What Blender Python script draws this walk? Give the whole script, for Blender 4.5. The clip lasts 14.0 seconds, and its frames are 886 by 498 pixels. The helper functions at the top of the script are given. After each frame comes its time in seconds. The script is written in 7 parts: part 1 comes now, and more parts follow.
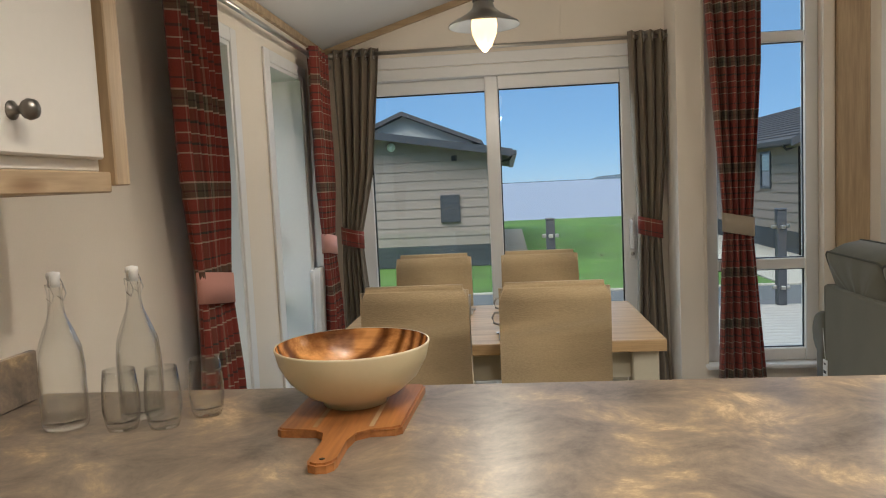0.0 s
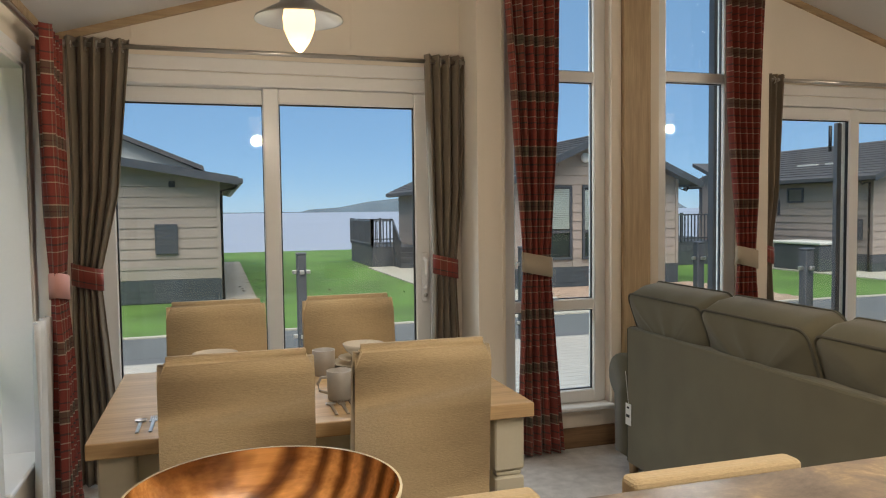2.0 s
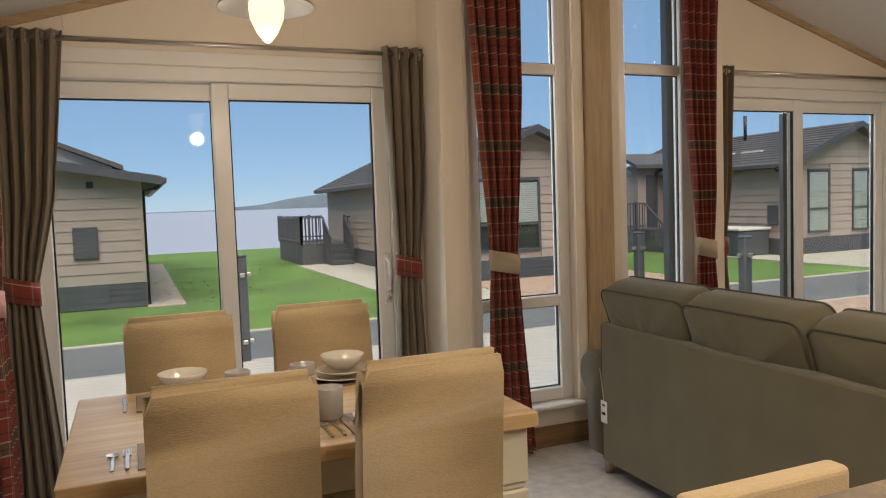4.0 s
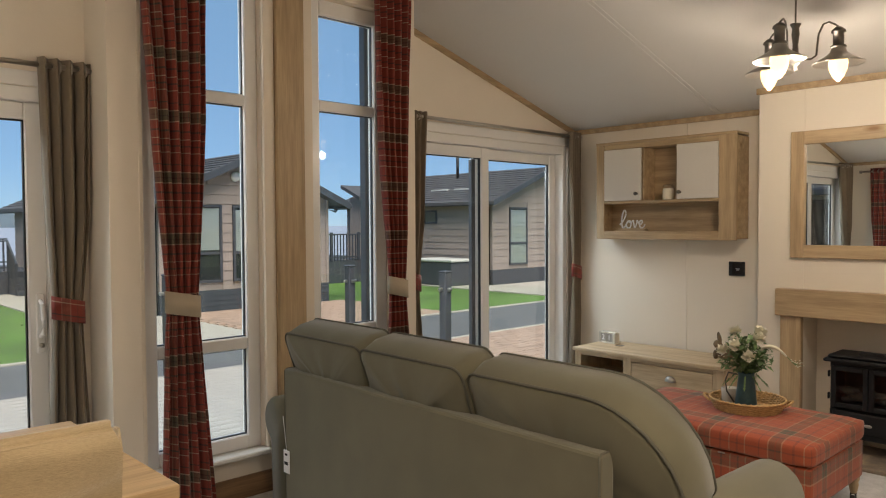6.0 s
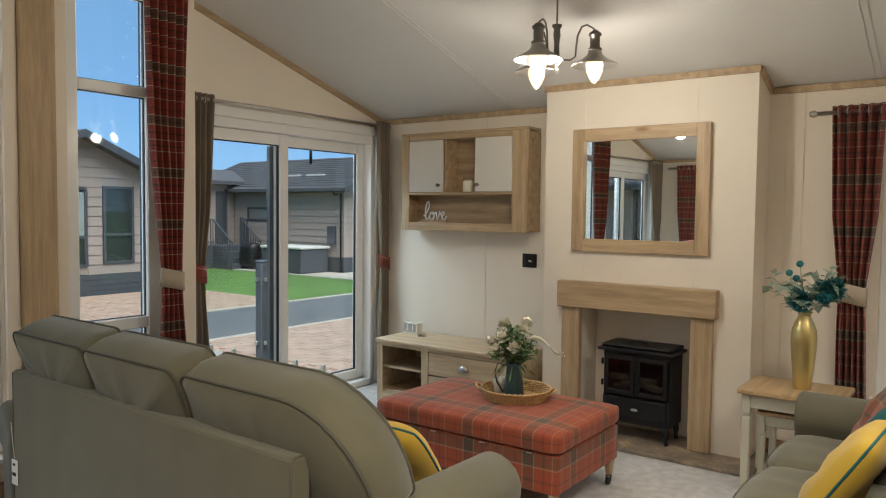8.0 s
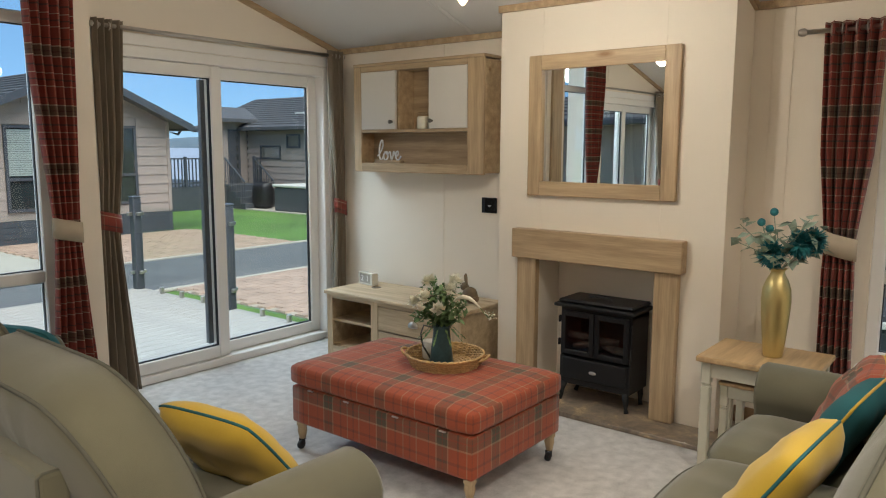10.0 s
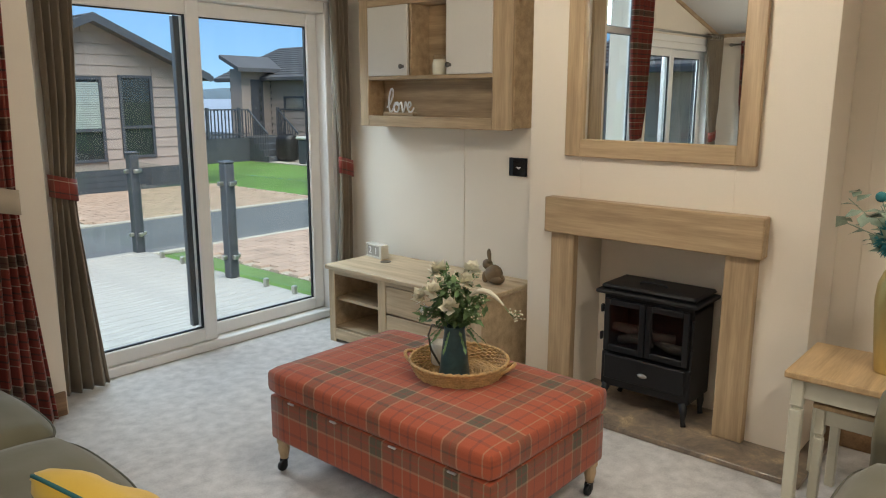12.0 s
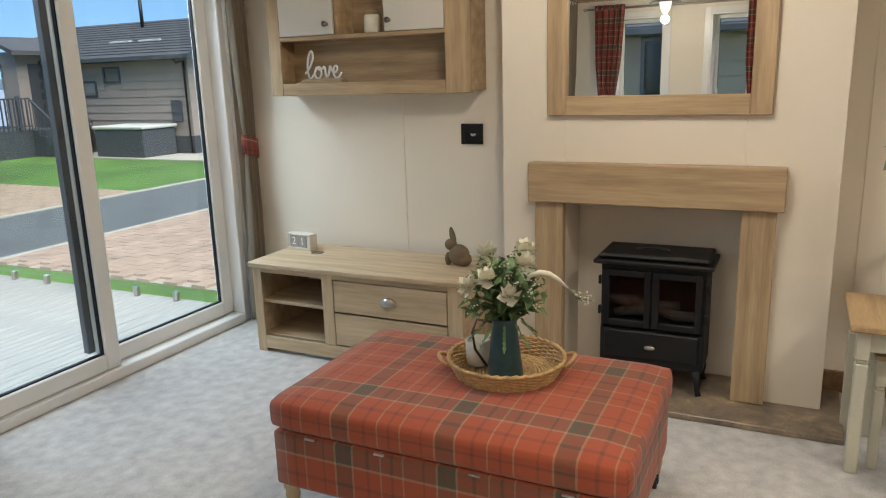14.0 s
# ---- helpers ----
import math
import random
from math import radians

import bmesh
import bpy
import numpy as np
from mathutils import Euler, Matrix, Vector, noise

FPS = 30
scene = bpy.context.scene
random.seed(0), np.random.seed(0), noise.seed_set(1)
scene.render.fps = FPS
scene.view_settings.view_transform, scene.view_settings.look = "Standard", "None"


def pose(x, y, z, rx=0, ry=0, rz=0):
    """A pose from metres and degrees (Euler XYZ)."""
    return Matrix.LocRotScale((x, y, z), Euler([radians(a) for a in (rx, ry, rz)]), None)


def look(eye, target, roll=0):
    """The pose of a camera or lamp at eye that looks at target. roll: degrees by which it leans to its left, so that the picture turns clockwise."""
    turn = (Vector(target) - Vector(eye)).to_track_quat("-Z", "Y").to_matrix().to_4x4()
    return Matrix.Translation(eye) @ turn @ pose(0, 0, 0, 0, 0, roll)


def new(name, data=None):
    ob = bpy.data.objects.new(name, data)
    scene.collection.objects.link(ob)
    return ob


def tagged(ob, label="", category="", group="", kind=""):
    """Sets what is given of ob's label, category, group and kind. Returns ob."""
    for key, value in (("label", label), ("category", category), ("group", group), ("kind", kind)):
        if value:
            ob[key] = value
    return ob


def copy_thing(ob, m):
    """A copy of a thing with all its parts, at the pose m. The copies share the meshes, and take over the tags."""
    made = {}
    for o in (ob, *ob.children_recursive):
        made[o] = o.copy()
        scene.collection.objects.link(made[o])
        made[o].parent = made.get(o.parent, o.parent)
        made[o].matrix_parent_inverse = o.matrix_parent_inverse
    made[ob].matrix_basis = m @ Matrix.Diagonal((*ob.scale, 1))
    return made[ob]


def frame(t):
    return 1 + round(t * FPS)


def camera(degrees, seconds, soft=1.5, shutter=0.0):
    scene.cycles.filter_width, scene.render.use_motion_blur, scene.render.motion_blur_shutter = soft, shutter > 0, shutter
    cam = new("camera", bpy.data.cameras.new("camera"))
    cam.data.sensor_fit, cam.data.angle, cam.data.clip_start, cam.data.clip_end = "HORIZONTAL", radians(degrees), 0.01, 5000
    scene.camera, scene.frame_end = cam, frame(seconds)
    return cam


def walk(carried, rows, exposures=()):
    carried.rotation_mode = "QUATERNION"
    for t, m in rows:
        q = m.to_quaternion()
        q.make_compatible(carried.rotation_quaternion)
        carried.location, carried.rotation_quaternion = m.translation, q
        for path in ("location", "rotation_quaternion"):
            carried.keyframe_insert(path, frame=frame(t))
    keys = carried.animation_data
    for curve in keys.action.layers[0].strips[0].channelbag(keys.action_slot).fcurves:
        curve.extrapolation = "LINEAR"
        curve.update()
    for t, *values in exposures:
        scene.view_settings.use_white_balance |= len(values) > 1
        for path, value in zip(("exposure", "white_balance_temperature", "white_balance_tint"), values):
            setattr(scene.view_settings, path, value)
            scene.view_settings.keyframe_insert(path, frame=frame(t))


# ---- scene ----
cam = camera(61.9, 14.0, soft=1.1)
PATH = [
    (0, (0.007, 0.086, 1.386), (-0.177, 2.07, 1.216), -2.7),
    (0.5, (-0.076, 0.161, 1.393), (-0.035, 2.158, 1.305), -2.0),
    (1, (-0.165, 0.313, 1.392), (0.058, 2.298, 1.307), -1.9),
    (1.5, (-0.258, 0.538, 1.4), (0.168, 2.49, 1.294), -1.4),
    (2, (-0.381, 0.715, 1.394), (0.203, 2.625, 1.289), -0.7),
    (4.3, (-0.529, 0.932, 1.434), (0.303, 2.747, 1.309), -2.1),
    (4.5, (-0.493, 0.933, 1.451), (0.402, 2.717, 1.337), -1.9),
    (5, (-0.399, 0.919, 1.451), (0.677, 2.604, 1.377), -1.3),
    (5.5, (-0.341, 0.931, 1.468), (0.905, 2.494, 1.404), -0.7),
    (6, (-0.27, 0.937, 1.474), (1.108, 2.385, 1.408), -0.3),
    (6.5, (-0.189, 0.917, 1.476), (1.31, 2.239, 1.406), -0.2),
    (7, (-0.123, 0.868, 1.478), (1.446, 2.106, 1.406), -0.1),
    (7.5, (-0.032, 0.774, 1.484), (1.567, 1.973, 1.405), -0.0),
    (8, (0.124, 0.617, 1.502), (1.739, 1.792, 1.401), 0.6),
    (8.5, (0.288, 0.475, 1.498), (1.902, 1.643, 1.321), 1.4),
    (8.7, (0.332, 0.463, 1.499), (1.942, 1.63, 1.29), 1.1),
    (10.8, (1.248, 0.583, 1.535), (2.764, 1.85, 1.224), 0.1),
    (11, (1.315, 0.625, 1.516), (2.819, 1.901, 1.185), 0.1),
    (11.5, (1.472, 0.767, 1.522), (2.956, 2.059, 1.163), -0.1),
    (12, (1.551, 0.94, 1.521), (3.036, 2.219, 1.122), 0.1),
    (12.5, (1.575, 1.172, 1.526), (3.063, 2.438, 1.098), 0.1),
    (13, (1.554, 1.408, 1.54), (3.135, 2.573, 1.163), -0.0),
    (13.5, (1.5, 1.689, 1.528), (3.199, 2.675, 1.153), -0.5),
    (14, (1.512, 1.871, 1.432), (3.268, 2.714, 0.976), -1.7),
]
walk(cam, [(t, look(eye, target, roll)) for t, eye, target, roll in PATH],
     exposures=[(0.0, -0.12, 6350, 10), (1.0, -0.1, 6500, 10), (2.0, -0.05, 6900, 12), (4.5, 0.0, 7500, 17), (5.3, 0.0, 7500, 17), (6.5, 0.05, 6700, 11),
                (7.0, 0.08, 6500, 10), (8.0, 0.1, 6350, 8), (11.0, 0.22, 6350, 8), (14.0, 0.34, 6400, 9)])


# ---- light ----
world = bpy.data.worlds.new("world")
scene.world = world
world.use_nodes = True
SUN_EL, SUN_AZ = 60.0, 200.0
wn = world.node_tree.nodes
sky = wn.new("ShaderNodeTexSky")
sky.sky_type, sky.sun_disc = 'NISHITA', False
sky.sun_elevation, sky.sun_rotation = radians(SUN_EL), radians(SUN_AZ)
sky.altitude, sky.air_density, sky.dust_density, sky.ozone_density = 3500, 1.0, 0.0, 7.0
wn["Background"].inputs[1].default_value = 0.15
sky_tint = wn.new("ShaderNodeMix")   # even blue mixed into the light of the whole sky
sky_tint.data_type = 'RGBA'
sky_tint.inputs[0].default_value = 0.72
sky_tint.inputs[7].default_value = (1.5, 3.05, 5.2, 1)
world.node_tree.links.new(sky.outputs[0], sky_tint.inputs[6])
world.node_tree.links.new(sky_tint.outputs[2], wn["Background"].inputs[0])


def lamp(name, kind, loc, watts, color=(1, 0.90, 0.76), size=0.04, target=None, spot=130):
    d = bpy.data.lights.new(name, kind)
    d.energy, d.color = watts, color
    if kind == 'AREA':
        d.shape, d.size = 'DISK', size
    else:
        d.shadow_soft_size = size
    if kind == 'SPOT':
        d.spot_size, d.spot_blend = radians(spot), 0.6
    ob = new(name, d)
    ob.matrix_world = look(loc, target) if target else Matrix.Translation(loc)
    return ob


d = bpy.data.lights.new("sun", 'SUN')
d.energy, d.angle, d.color = 5.0, radians(60), (1, 0.95, 0.9)
sun = new("sun", d)
sx, sy = math.sin(radians(SUN_AZ)), math.cos(radians(SUN_AZ))
sun.matrix_world = look((sx * 20, sy * 20, 20 * math.tan(radians(SUN_EL))), (0, 0, 0))

# unseen area lamps added outside to boost skylight through the two patio doors
for wx in (-0.1, 4.0):
    ar = lamp("skylight_door", 'AREA', (wx, 5.75, 2.75), 105, (0.80, 0.90, 1.0), 1.7, (wx, 3.9, 0.0))
    ar.data.shape, ar.data.size, ar.data.size_y = 'RECTANGLE', 1.8, 1.0

# ---- materials ----


def mat(name, base=(0.5, 0.5, 0.5), rough=0.6, metal=0.0, var=0.12, scale=4.0, bump=0.1, grain=60.0, stretch=(1, 1, 1), coat=0.0, sheen=0.0, dark=None):
    """Base colour with a broad and a fine noise, and a fine relief."""
    m = bpy.data.materials.new(name)
    m.use_nodes = True
    nt = m.node_tree
    n, l = nt.nodes, nt.links
    p = n["Principled BSDF"]
    p.inputs["Roughness"].default_value, p.inputs["Metallic"].default_value = rough, metal
    p.inputs["Coat Weight"].default_value, p.inputs["Sheen Weight"].default_value = coat, sheen
    tc, mp = n.new("ShaderNodeTexCoord"), n.new("ShaderNodeMapping")
    mp.inputs["Scale"].default_value = stretch
    l.new(tc.outputs["Object"], mp.inputs[0])
    big, fine = n.new("ShaderNodeTexNoise"), n.new("ShaderNodeTexNoise")
    big.inputs["Scale"].default_value, fine.inputs["Scale"].default_value = scale, grain
    big.inputs["Detail"].default_value, fine.inputs["Detail"].default_value = 4, 3
    l.new(mp.outputs[0], big.inputs[0]), l.new(mp.outputs[0], fine.inputs[0])
    add = n.new("ShaderNodeMath")
    add.operation = 'MULTIPLY_ADD'
    l.new(fine.outputs[0], add.inputs[0])
    add.inputs[1].default_value = 0.5
    l.new(big.outputs[0], add.inputs[2])
    ramp = n.new("ShaderNodeValToRGB")
    lo = dark if dark else tuple(c * (1 - var) for c in base)
    hi = tuple(min(1, c * (1 + var)) for c in base)
    ramp.color_ramp.elements[0].position, ramp.color_ramp.elements[1].position = 0.45, 1.05
    ramp.color_ramp.elements[0].color, ramp.color_ramp.elements[1].color = (*lo, 1), (*hi, 1)
    l.new(add.outputs[0], ramp.inputs[0]), l.new(ramp.outputs[0], p.inputs["Base Color"])
    if bump:
        bp = n.new("ShaderNodeBump")
        bp.inputs["Strength"].default_value, bp.inputs["Distance"].default_value = bump, 0.004
        l.new(add.outputs[0], bp.inputs["Height"]), l.new(bp.outputs[0], p.inputs["Normal"])
    return m


def wood(name, light, dark, axis, rough=0.5, tight=1.0, knots=True):
    """Wood with its grain along one axis (0, 1 or 2)."""
    st = [14.0 * tight] * 3
    st[axis] = 0.9 * tight
    m = mat(name, light, rough, 0, 0.15, 1.6, 0.12, 9.0, st, dark=dark)
    nt = m.node_tree
    n, l = nt.nodes, nt.links
    p = n["Principled BSDF"]
    ramp = p.inputs["Base Color"].links[0].from_node
    if knots:
        tc, mp, vo = n.new("ShaderNodeTexCoord"), n.new("ShaderNodeMapping"), n.new("ShaderNodeTexVoronoi")
        s2 = [5.0] * 3
        s2[axis] = 1.6
        mp.inputs["Scale"].default_value = s2
        vo.inputs["Scale"].default_value = 1.0
        l.new(tc.outputs["Object"], mp.inputs[0]), l.new(mp.outputs[0], vo.inputs[0])
        kr = n.new("ShaderNodeValToRGB")
        kr.color_ramp.elements[0].position, kr.color_ramp.elements[1].position = 0.03, 0.11
        kr.color_ramp.elements[0].color, kr.color_ramp.elements[1].color = (0.55, 0.42, 0.3, 1), (1, 1, 1, 1)
        l.new(vo.outputs["Distance"], kr.inputs[0])
        mx = n.new("ShaderNodeMix")
        mx.data_type, mx.blend_type = 'RGBA', 'MULTIPLY'
        mx.inputs[0].default_value = 1.0
        l.new(ramp.outputs[0], mx.inputs[6]), l.new(kr.outputs[0], mx.inputs[7]), l.new(mx.outputs[2], p.inputs["Base Color"])
    return m


def plaid(name, red=(0.215, 0.034, 0.022), olive=(0.085, 0.072, 0.045), cream=(0.40, 0.33, 0.24), dark=(0.04, 0.028, 0.025), period=0.3, rough=0.9, weight=0.72):
    """Woven check: two stripe ramps crossed, from the UV map in metres."""
    m = bpy.data.materials.new(name)
    m.use_nodes = True
    nt = m.node_tree
    n, l = nt.nodes, nt.links
    p = n["Principled BSDF"]
    p.inputs["Roughness"].default_value, p.inputs["Sheen Weight"].default_value = rough, 0.15
    tc, sp = n.new("ShaderNodeTexCoord"), n.new("ShaderNodeSeparateXYZ")
    l.new(tc.outputs["UV"], sp.inputs[0])
    stops = [(0.0, red), (0.10, cream), (0.115, red), (0.2, dark), (0.23, red), (0.32, cream), (0.335, red), (0.44, dark), (0.47, red),
             (0.6, cream), (0.62, olive), (0.68, dark), (0.7, olive), (0.78, cream), (0.80, red), (0.9, dark), (0.92, red)]
    outs = []
    for k in (0, 1):
        dv = n.new("ShaderNodeMath")
        dv.operation = 'DIVIDE'
        dv.inputs[1].default_value = period * (0.8 if k == 0 else 1.0)
        fr = n.new("ShaderNodeMath")
        fr.operation = 'FRACT'
        l.new(sp.outputs[k], dv.inputs[0]), l.new(dv.outputs[0], fr.inputs[0])
        r = n.new("ShaderNodeValToRGB")
        r.color_ramp.interpolation = 'CONSTANT'
        e = r.color_ramp.elements
        e[0].position, e[0].color = stops[0][0], (*stops[0][1], 1)
        e[1].position, e[1].color = stops[1][0], (*stops[1][1], 1)
        for pos, c in stops[2:]:
            x = e.new(pos)
            x.color = (*c, 1)
        l.new(fr.outputs[0], r.inputs[0])
        outs.append(r)
    mx = n.new("ShaderNodeMix")
    mx.data_type = 'RGBA'
    mx.inputs[0].default_value = weight
    l.new(outs[0].outputs[0], mx.inputs[6]), l.new(outs[1].outputs[0], mx.inputs[7])
    ns = n.new("ShaderNodeTexNoise")
    ns.inputs["Scale"].default_value = 350
    l.new(tc.outputs["UV"], ns.inputs[0])
    m2 = n.new("ShaderNodeMix")
    m2.data_type, m2.blend_type = 'RGBA', 'OVERLAY'
    m2.inputs[0].default_value = 0.35
    l.new(mx.outputs[2], m2.inputs[6]), l.new(ns.outputs[0], m2.inputs[7]), l.new(m2.outputs[2], p.inputs["Base Color"])
    bp = n.new("ShaderNodeBump")
    bp.inputs["Strength"].default_value, bp.inputs["Distance"].default_value = 0.2, 0.002
    l.new(ns.outputs[0], bp.inputs["Height"]), l.new(bp.outputs[0], p.inputs["Normal"])
    return m


def glass_pane(name, gloss=1.0, tint=(0.97, 0.99, 0.98)):
    m = bpy.data.materials.new(name)
    m.use_nodes = True
    nt = m.node_tree
    n, l = nt.nodes, nt.links
    n.remove(n["Principled BSDF"])
    tr, gl, mx, fr, pw, mu = (n.new("ShaderNode" + k) for k in ("BsdfTransparent", "BsdfGlossy", "MixShader", "LayerWeight", "Math", "Math"))
    tr.inputs[0].default_value = (*tint, 1)
    gl.inputs["Roughness"].default_value = 0.01
    fr.inputs[0].default_value = 0.5
    pw.operation, mu.operation = 'POWER', 'MULTIPLY_ADD'
    pw.inputs[1].default_value = 3.0
    mu.inputs[1].default_value, mu.inputs[2].default_value = 0.6 * gloss, 0.022 * gloss
    l.new(fr.outputs["Facing"], pw.inputs[0]), l.new(pw.outputs[0], mu.inputs[0]), l.new(mu.outputs[0], mx.inputs[0])
    l.new(tr.outputs[0], mx.inputs[1]), l.new(gl.outputs[0], mx.inputs[2])
    l.new(mx.outputs[0], n["Material Output"].inputs[0])
    return m


def glow(name, color, strength):
    m = bpy.data.materials.new(name)
    m.use_nodes = True
    p = m.node_tree.nodes["Principled BSDF"]
    p.inputs["Base Color"].default_value = (*(0.15 * c for c in color), 1)
    p.inputs["Emission Color"].default_value, p.inputs["Emission Strength"].default_value = (*color, 1), strength
    return m


M_WALL = mat("wall_cream", (0.80, 0.72, 0.61), 0.75, var=0.03, scale=1.5, bump=0.06, grain=180)
M_CEIL = mat("ceiling_white", (0.62, 0.60, 0.575), 0.8, var=0.02, scale=1.2, bump=0.04, grain=150)
M_UPVC = mat("white_upvc", (0.82, 0.81, 0.79), 0.3, var=0.02, bump=0.02)
M_GREY = mat("anthracite_upvc", (0.06, 0.065, 0.075), 0.4, var=0.1, bump=0.03)
OAK_L, OAK_D = (0.47, 0.345, 0.205), (0.30, 0.205, 0.115)
M_OAKX, M_OAKY, M_OAKZ = (wood("oak_" + "xyz"[k], OAK_L, OAK_D, k) for k in range(3))
M_PALEY, M_PALEZ = (wood("pale_oak_" + "xyz"[k], (0.54, 0.42, 0.27), (0.37, 0.27, 0.16), k) for k in (1, 2))
M_SKIRT = wood("dark_oak_skirting", (0.27, 0.16, 0.08), (0.13, 0.07, 0.035), 0)
M_TABLE = wood("oak_table_top", (0.50, 0.345, 0.18), (0.33, 0.215, 0.105), 0, 0.4, 1.4, False)
M_ACACIA = wood("acacia_board", (0.42, 0.17, 0.05), (0.16, 0.055, 0.016), 1, 0.4, 1.0, False)


def swirl_wood():
    """Olive wood: wide wandering bands of light and dark heartwood with fine grain."""
    m = wood("olive_wood_grain", (0.60, 0.32, 0.11), (0.30, 0.13, 0.04), 0, 0.26, 1.6, False)
    n, l = m.node_tree.nodes, m.node_tree.links
    p = n["Principled BSDF"]
    fine = p.inputs["Base Color"].links[0].from_node
    tc, wv, rp, mx = n.new("ShaderNodeTexCoord"), n.new("ShaderNodeTexWave"), n.new("ShaderNodeValToRGB"), n.new("ShaderNodeMix")
    mp = n.new("ShaderNodeMapping")
    mp.inputs["Rotation"].default_value = (0, 0, radians(62))
    wv.inputs["Scale"].default_value, wv.inputs["Distortion"].default_value = 8.0, 5.0
    wv.inputs["Detail"].default_value, wv.inputs["Detail Scale"].default_value = 3.0, 0.9
    e = rp.color_ramp.elements
    e[0].position, e[0].color = 0.05, (0.24, 0.16, 0.10, 1)
    e[1].position, e[1].color = 0.85, (1.15, 1.05, 0.95, 1)
    k = e.new(0.4)
    k.color = (0.62, 0.50, 0.38, 1)
    mx.data_type, mx.blend_type = 'RGBA', 'MULTIPLY'
    mx.inputs[0].default_value = 1.0
    l.new(tc.outputs["Object"], mp.inputs[0]), l.new(mp.outputs[0], wv.inputs[0]), l.new(wv.outputs["Fac"], rp.inputs[0])
    l.new(fine.outputs[0], mx.inputs[6]), l.new(rp.outputs[0], mx.inputs[7]), l.new(mx.outputs[2], p.inputs["Base Color"])
    return m


M_BOWLIN = swirl_wood()
M_CARPET = mat("grey_carpet", (0.47, 0.45, 0.43), 0.98, var=0.26, scale=16, bump=0.6, grain=140, sheen=0.3)
M_SOFA = mat("olive_grey_fabric", (0.125, 0.113, 0.070), 0.95, var=0.12, scale=5, bump=0.25, grain=420, sheen=0.2)
M_PIPE = mat("dark_piping", (0.085, 0.08, 0.058), 0.9, var=0.05, bump=0)
M_CHAIR = mat("oatmeal_weave", (0.47, 0.36, 0.21), 0.95, var=0.22, scale=3, bump=0.8, grain=170, stretch=(0.6, 1, 2.2), sheen=0.2)
M_TAUPE = mat("taupe_curtain", (0.19, 0.15, 0.105), 0.85, var=0.1, scale=6, bump=0.15, grain=400, sheen=0.2)
M_LINING = mat("white_lining", (0.75, 0.74, 0.72), 0.8, var=0.03, bump=0.05)
M_BAND = mat("beige_tieback", (0.42, 0.35, 0.26), 0.9, var=0.08, bump=0.2, grain=300)
M_PLAID = plaid("red_plaid")
M_PLAIDO = plaid("russet_plaid", (0.33, 0.066, 0.025), (0.085, 0.066, 0.04), (0.34, 0.22, 0.135), (0.17, 0.045, 0.028), 0.44, 0.9, 0.5)
M_MUSTARD = mat("mustard_fabric", (0.55, 0.35, 0.03), 0.85, var=0.1, bump=0.15, grain=300, sheen=0.2)
M_TEAL = mat("teal_fabric", (0.014, 0.10, 0.112), 0.85, var=0.15, bump=0.1, grain=200)
M_POMPOM = mat("teal_petal", (0.02, 0.17, 0.19), 0.7, var=0.3, scale=30, bump=0.05)
M_STEEL = mat("brushed_steel", (0.55, 0.52, 0.48), 0.28, 1.0, var=0.08, bump=0.02, grain=200)
M_PEWTER = mat("pewter", (0.19, 0.175, 0.155), 0.35, 1.0, var=0.1, bump=0.03)
M_BLACK = mat("black_cast_iron", (0.004, 0.004, 0.005), 0.5, var=0.3, bump=0.1, grain=90)
M_SCREEN = mat("black_glass", (0.01, 0.01, 0.012), 0.12, var=0.05, bump=0)
M_SAGE = mat("sage_cream_paint", (0.56, 0.53, 0.42), 0.45, var=0.04, bump=0.03)
M_CREAM = mat("cream_gloss", (0.66, 0.58, 0.38), 0.3, var=0.03, bump=0.02)
M_DOORW = mat("cashmere_door", (0.68, 0.64, 0.58), 0.5, var=0.02, bump=0.02)
M_CERAM = mat("cream_stoneware", (0.66, 0.62, 0.54), 0.25, var=0.06, bump=0.03, coat=0.3)
M_MUG = mat("grey_mug_glaze", (0.33, 0.31, 0.28), 0.3, var=0.08, bump=0.03, coat=0.3)
M_MAT = mat("grey_placemat", (0.25, 0.21, 0.17), 0.7, var=0.08, bump=0.1)
M_WHITE = mat("white_plastic", (0.8, 0.8, 0.78), 0.4, var=0.02, bump=0)
M_WICKER = mat("wicker", (0.46, 0.29, 0.12), 0.6, var=0.35, scale=30, bump=0.3, grain=120)
M_JUG = mat("blue_grey_enamel", (0.035, 0.075, 0.085), 0.35, var=0.35, scale=12, bump=0.05)
M_GOLD = mat("brushed_gold", (0.62, 0.50, 0.22), 0.38, 0.85, var=0.12, bump=0.05, stretch=(1, 1, 0.15))
M_LEAF = mat("leaf_green", (0.12, 0.20, 0.075), 0.6, var=0.4, scale=20, bump=0.05)
M_EUCA = mat("grey_green_leaf", (0.27, 0.34, 0.26), 0.65, var=0.3, scale=20, bump=0.05)
M_PETAL = mat("cream_petal", (0.78, 0.74, 0.60), 0.6, var=0.08, bump=0.03)
M_BROWN = mat("rabbit_brown", (0.16, 0.11, 0.06), 0.6, var=0.25, scale=25, bump=0.3)
M_GLASS = glass_pane("window_glass", 1.0)
M_CLEAR = glass_pane("clear_glass", 2.0, (0.995, 1.0, 0.997))
M_PINK = mat("rose_tieback", (0.56, 0.27, 0.22), 0.9, var=0.06, bump=0.2, grain=300)
M_BULB = glow("lit_bulb", (1.0, 0.72, 0.38), 2.2)
M_STRIP = glow("lit_strip", (1.0, 0.82, 0.58), 45)
M_SPOT = glow("lit_downlight", (1.0, 0.85, 0.65), 25)


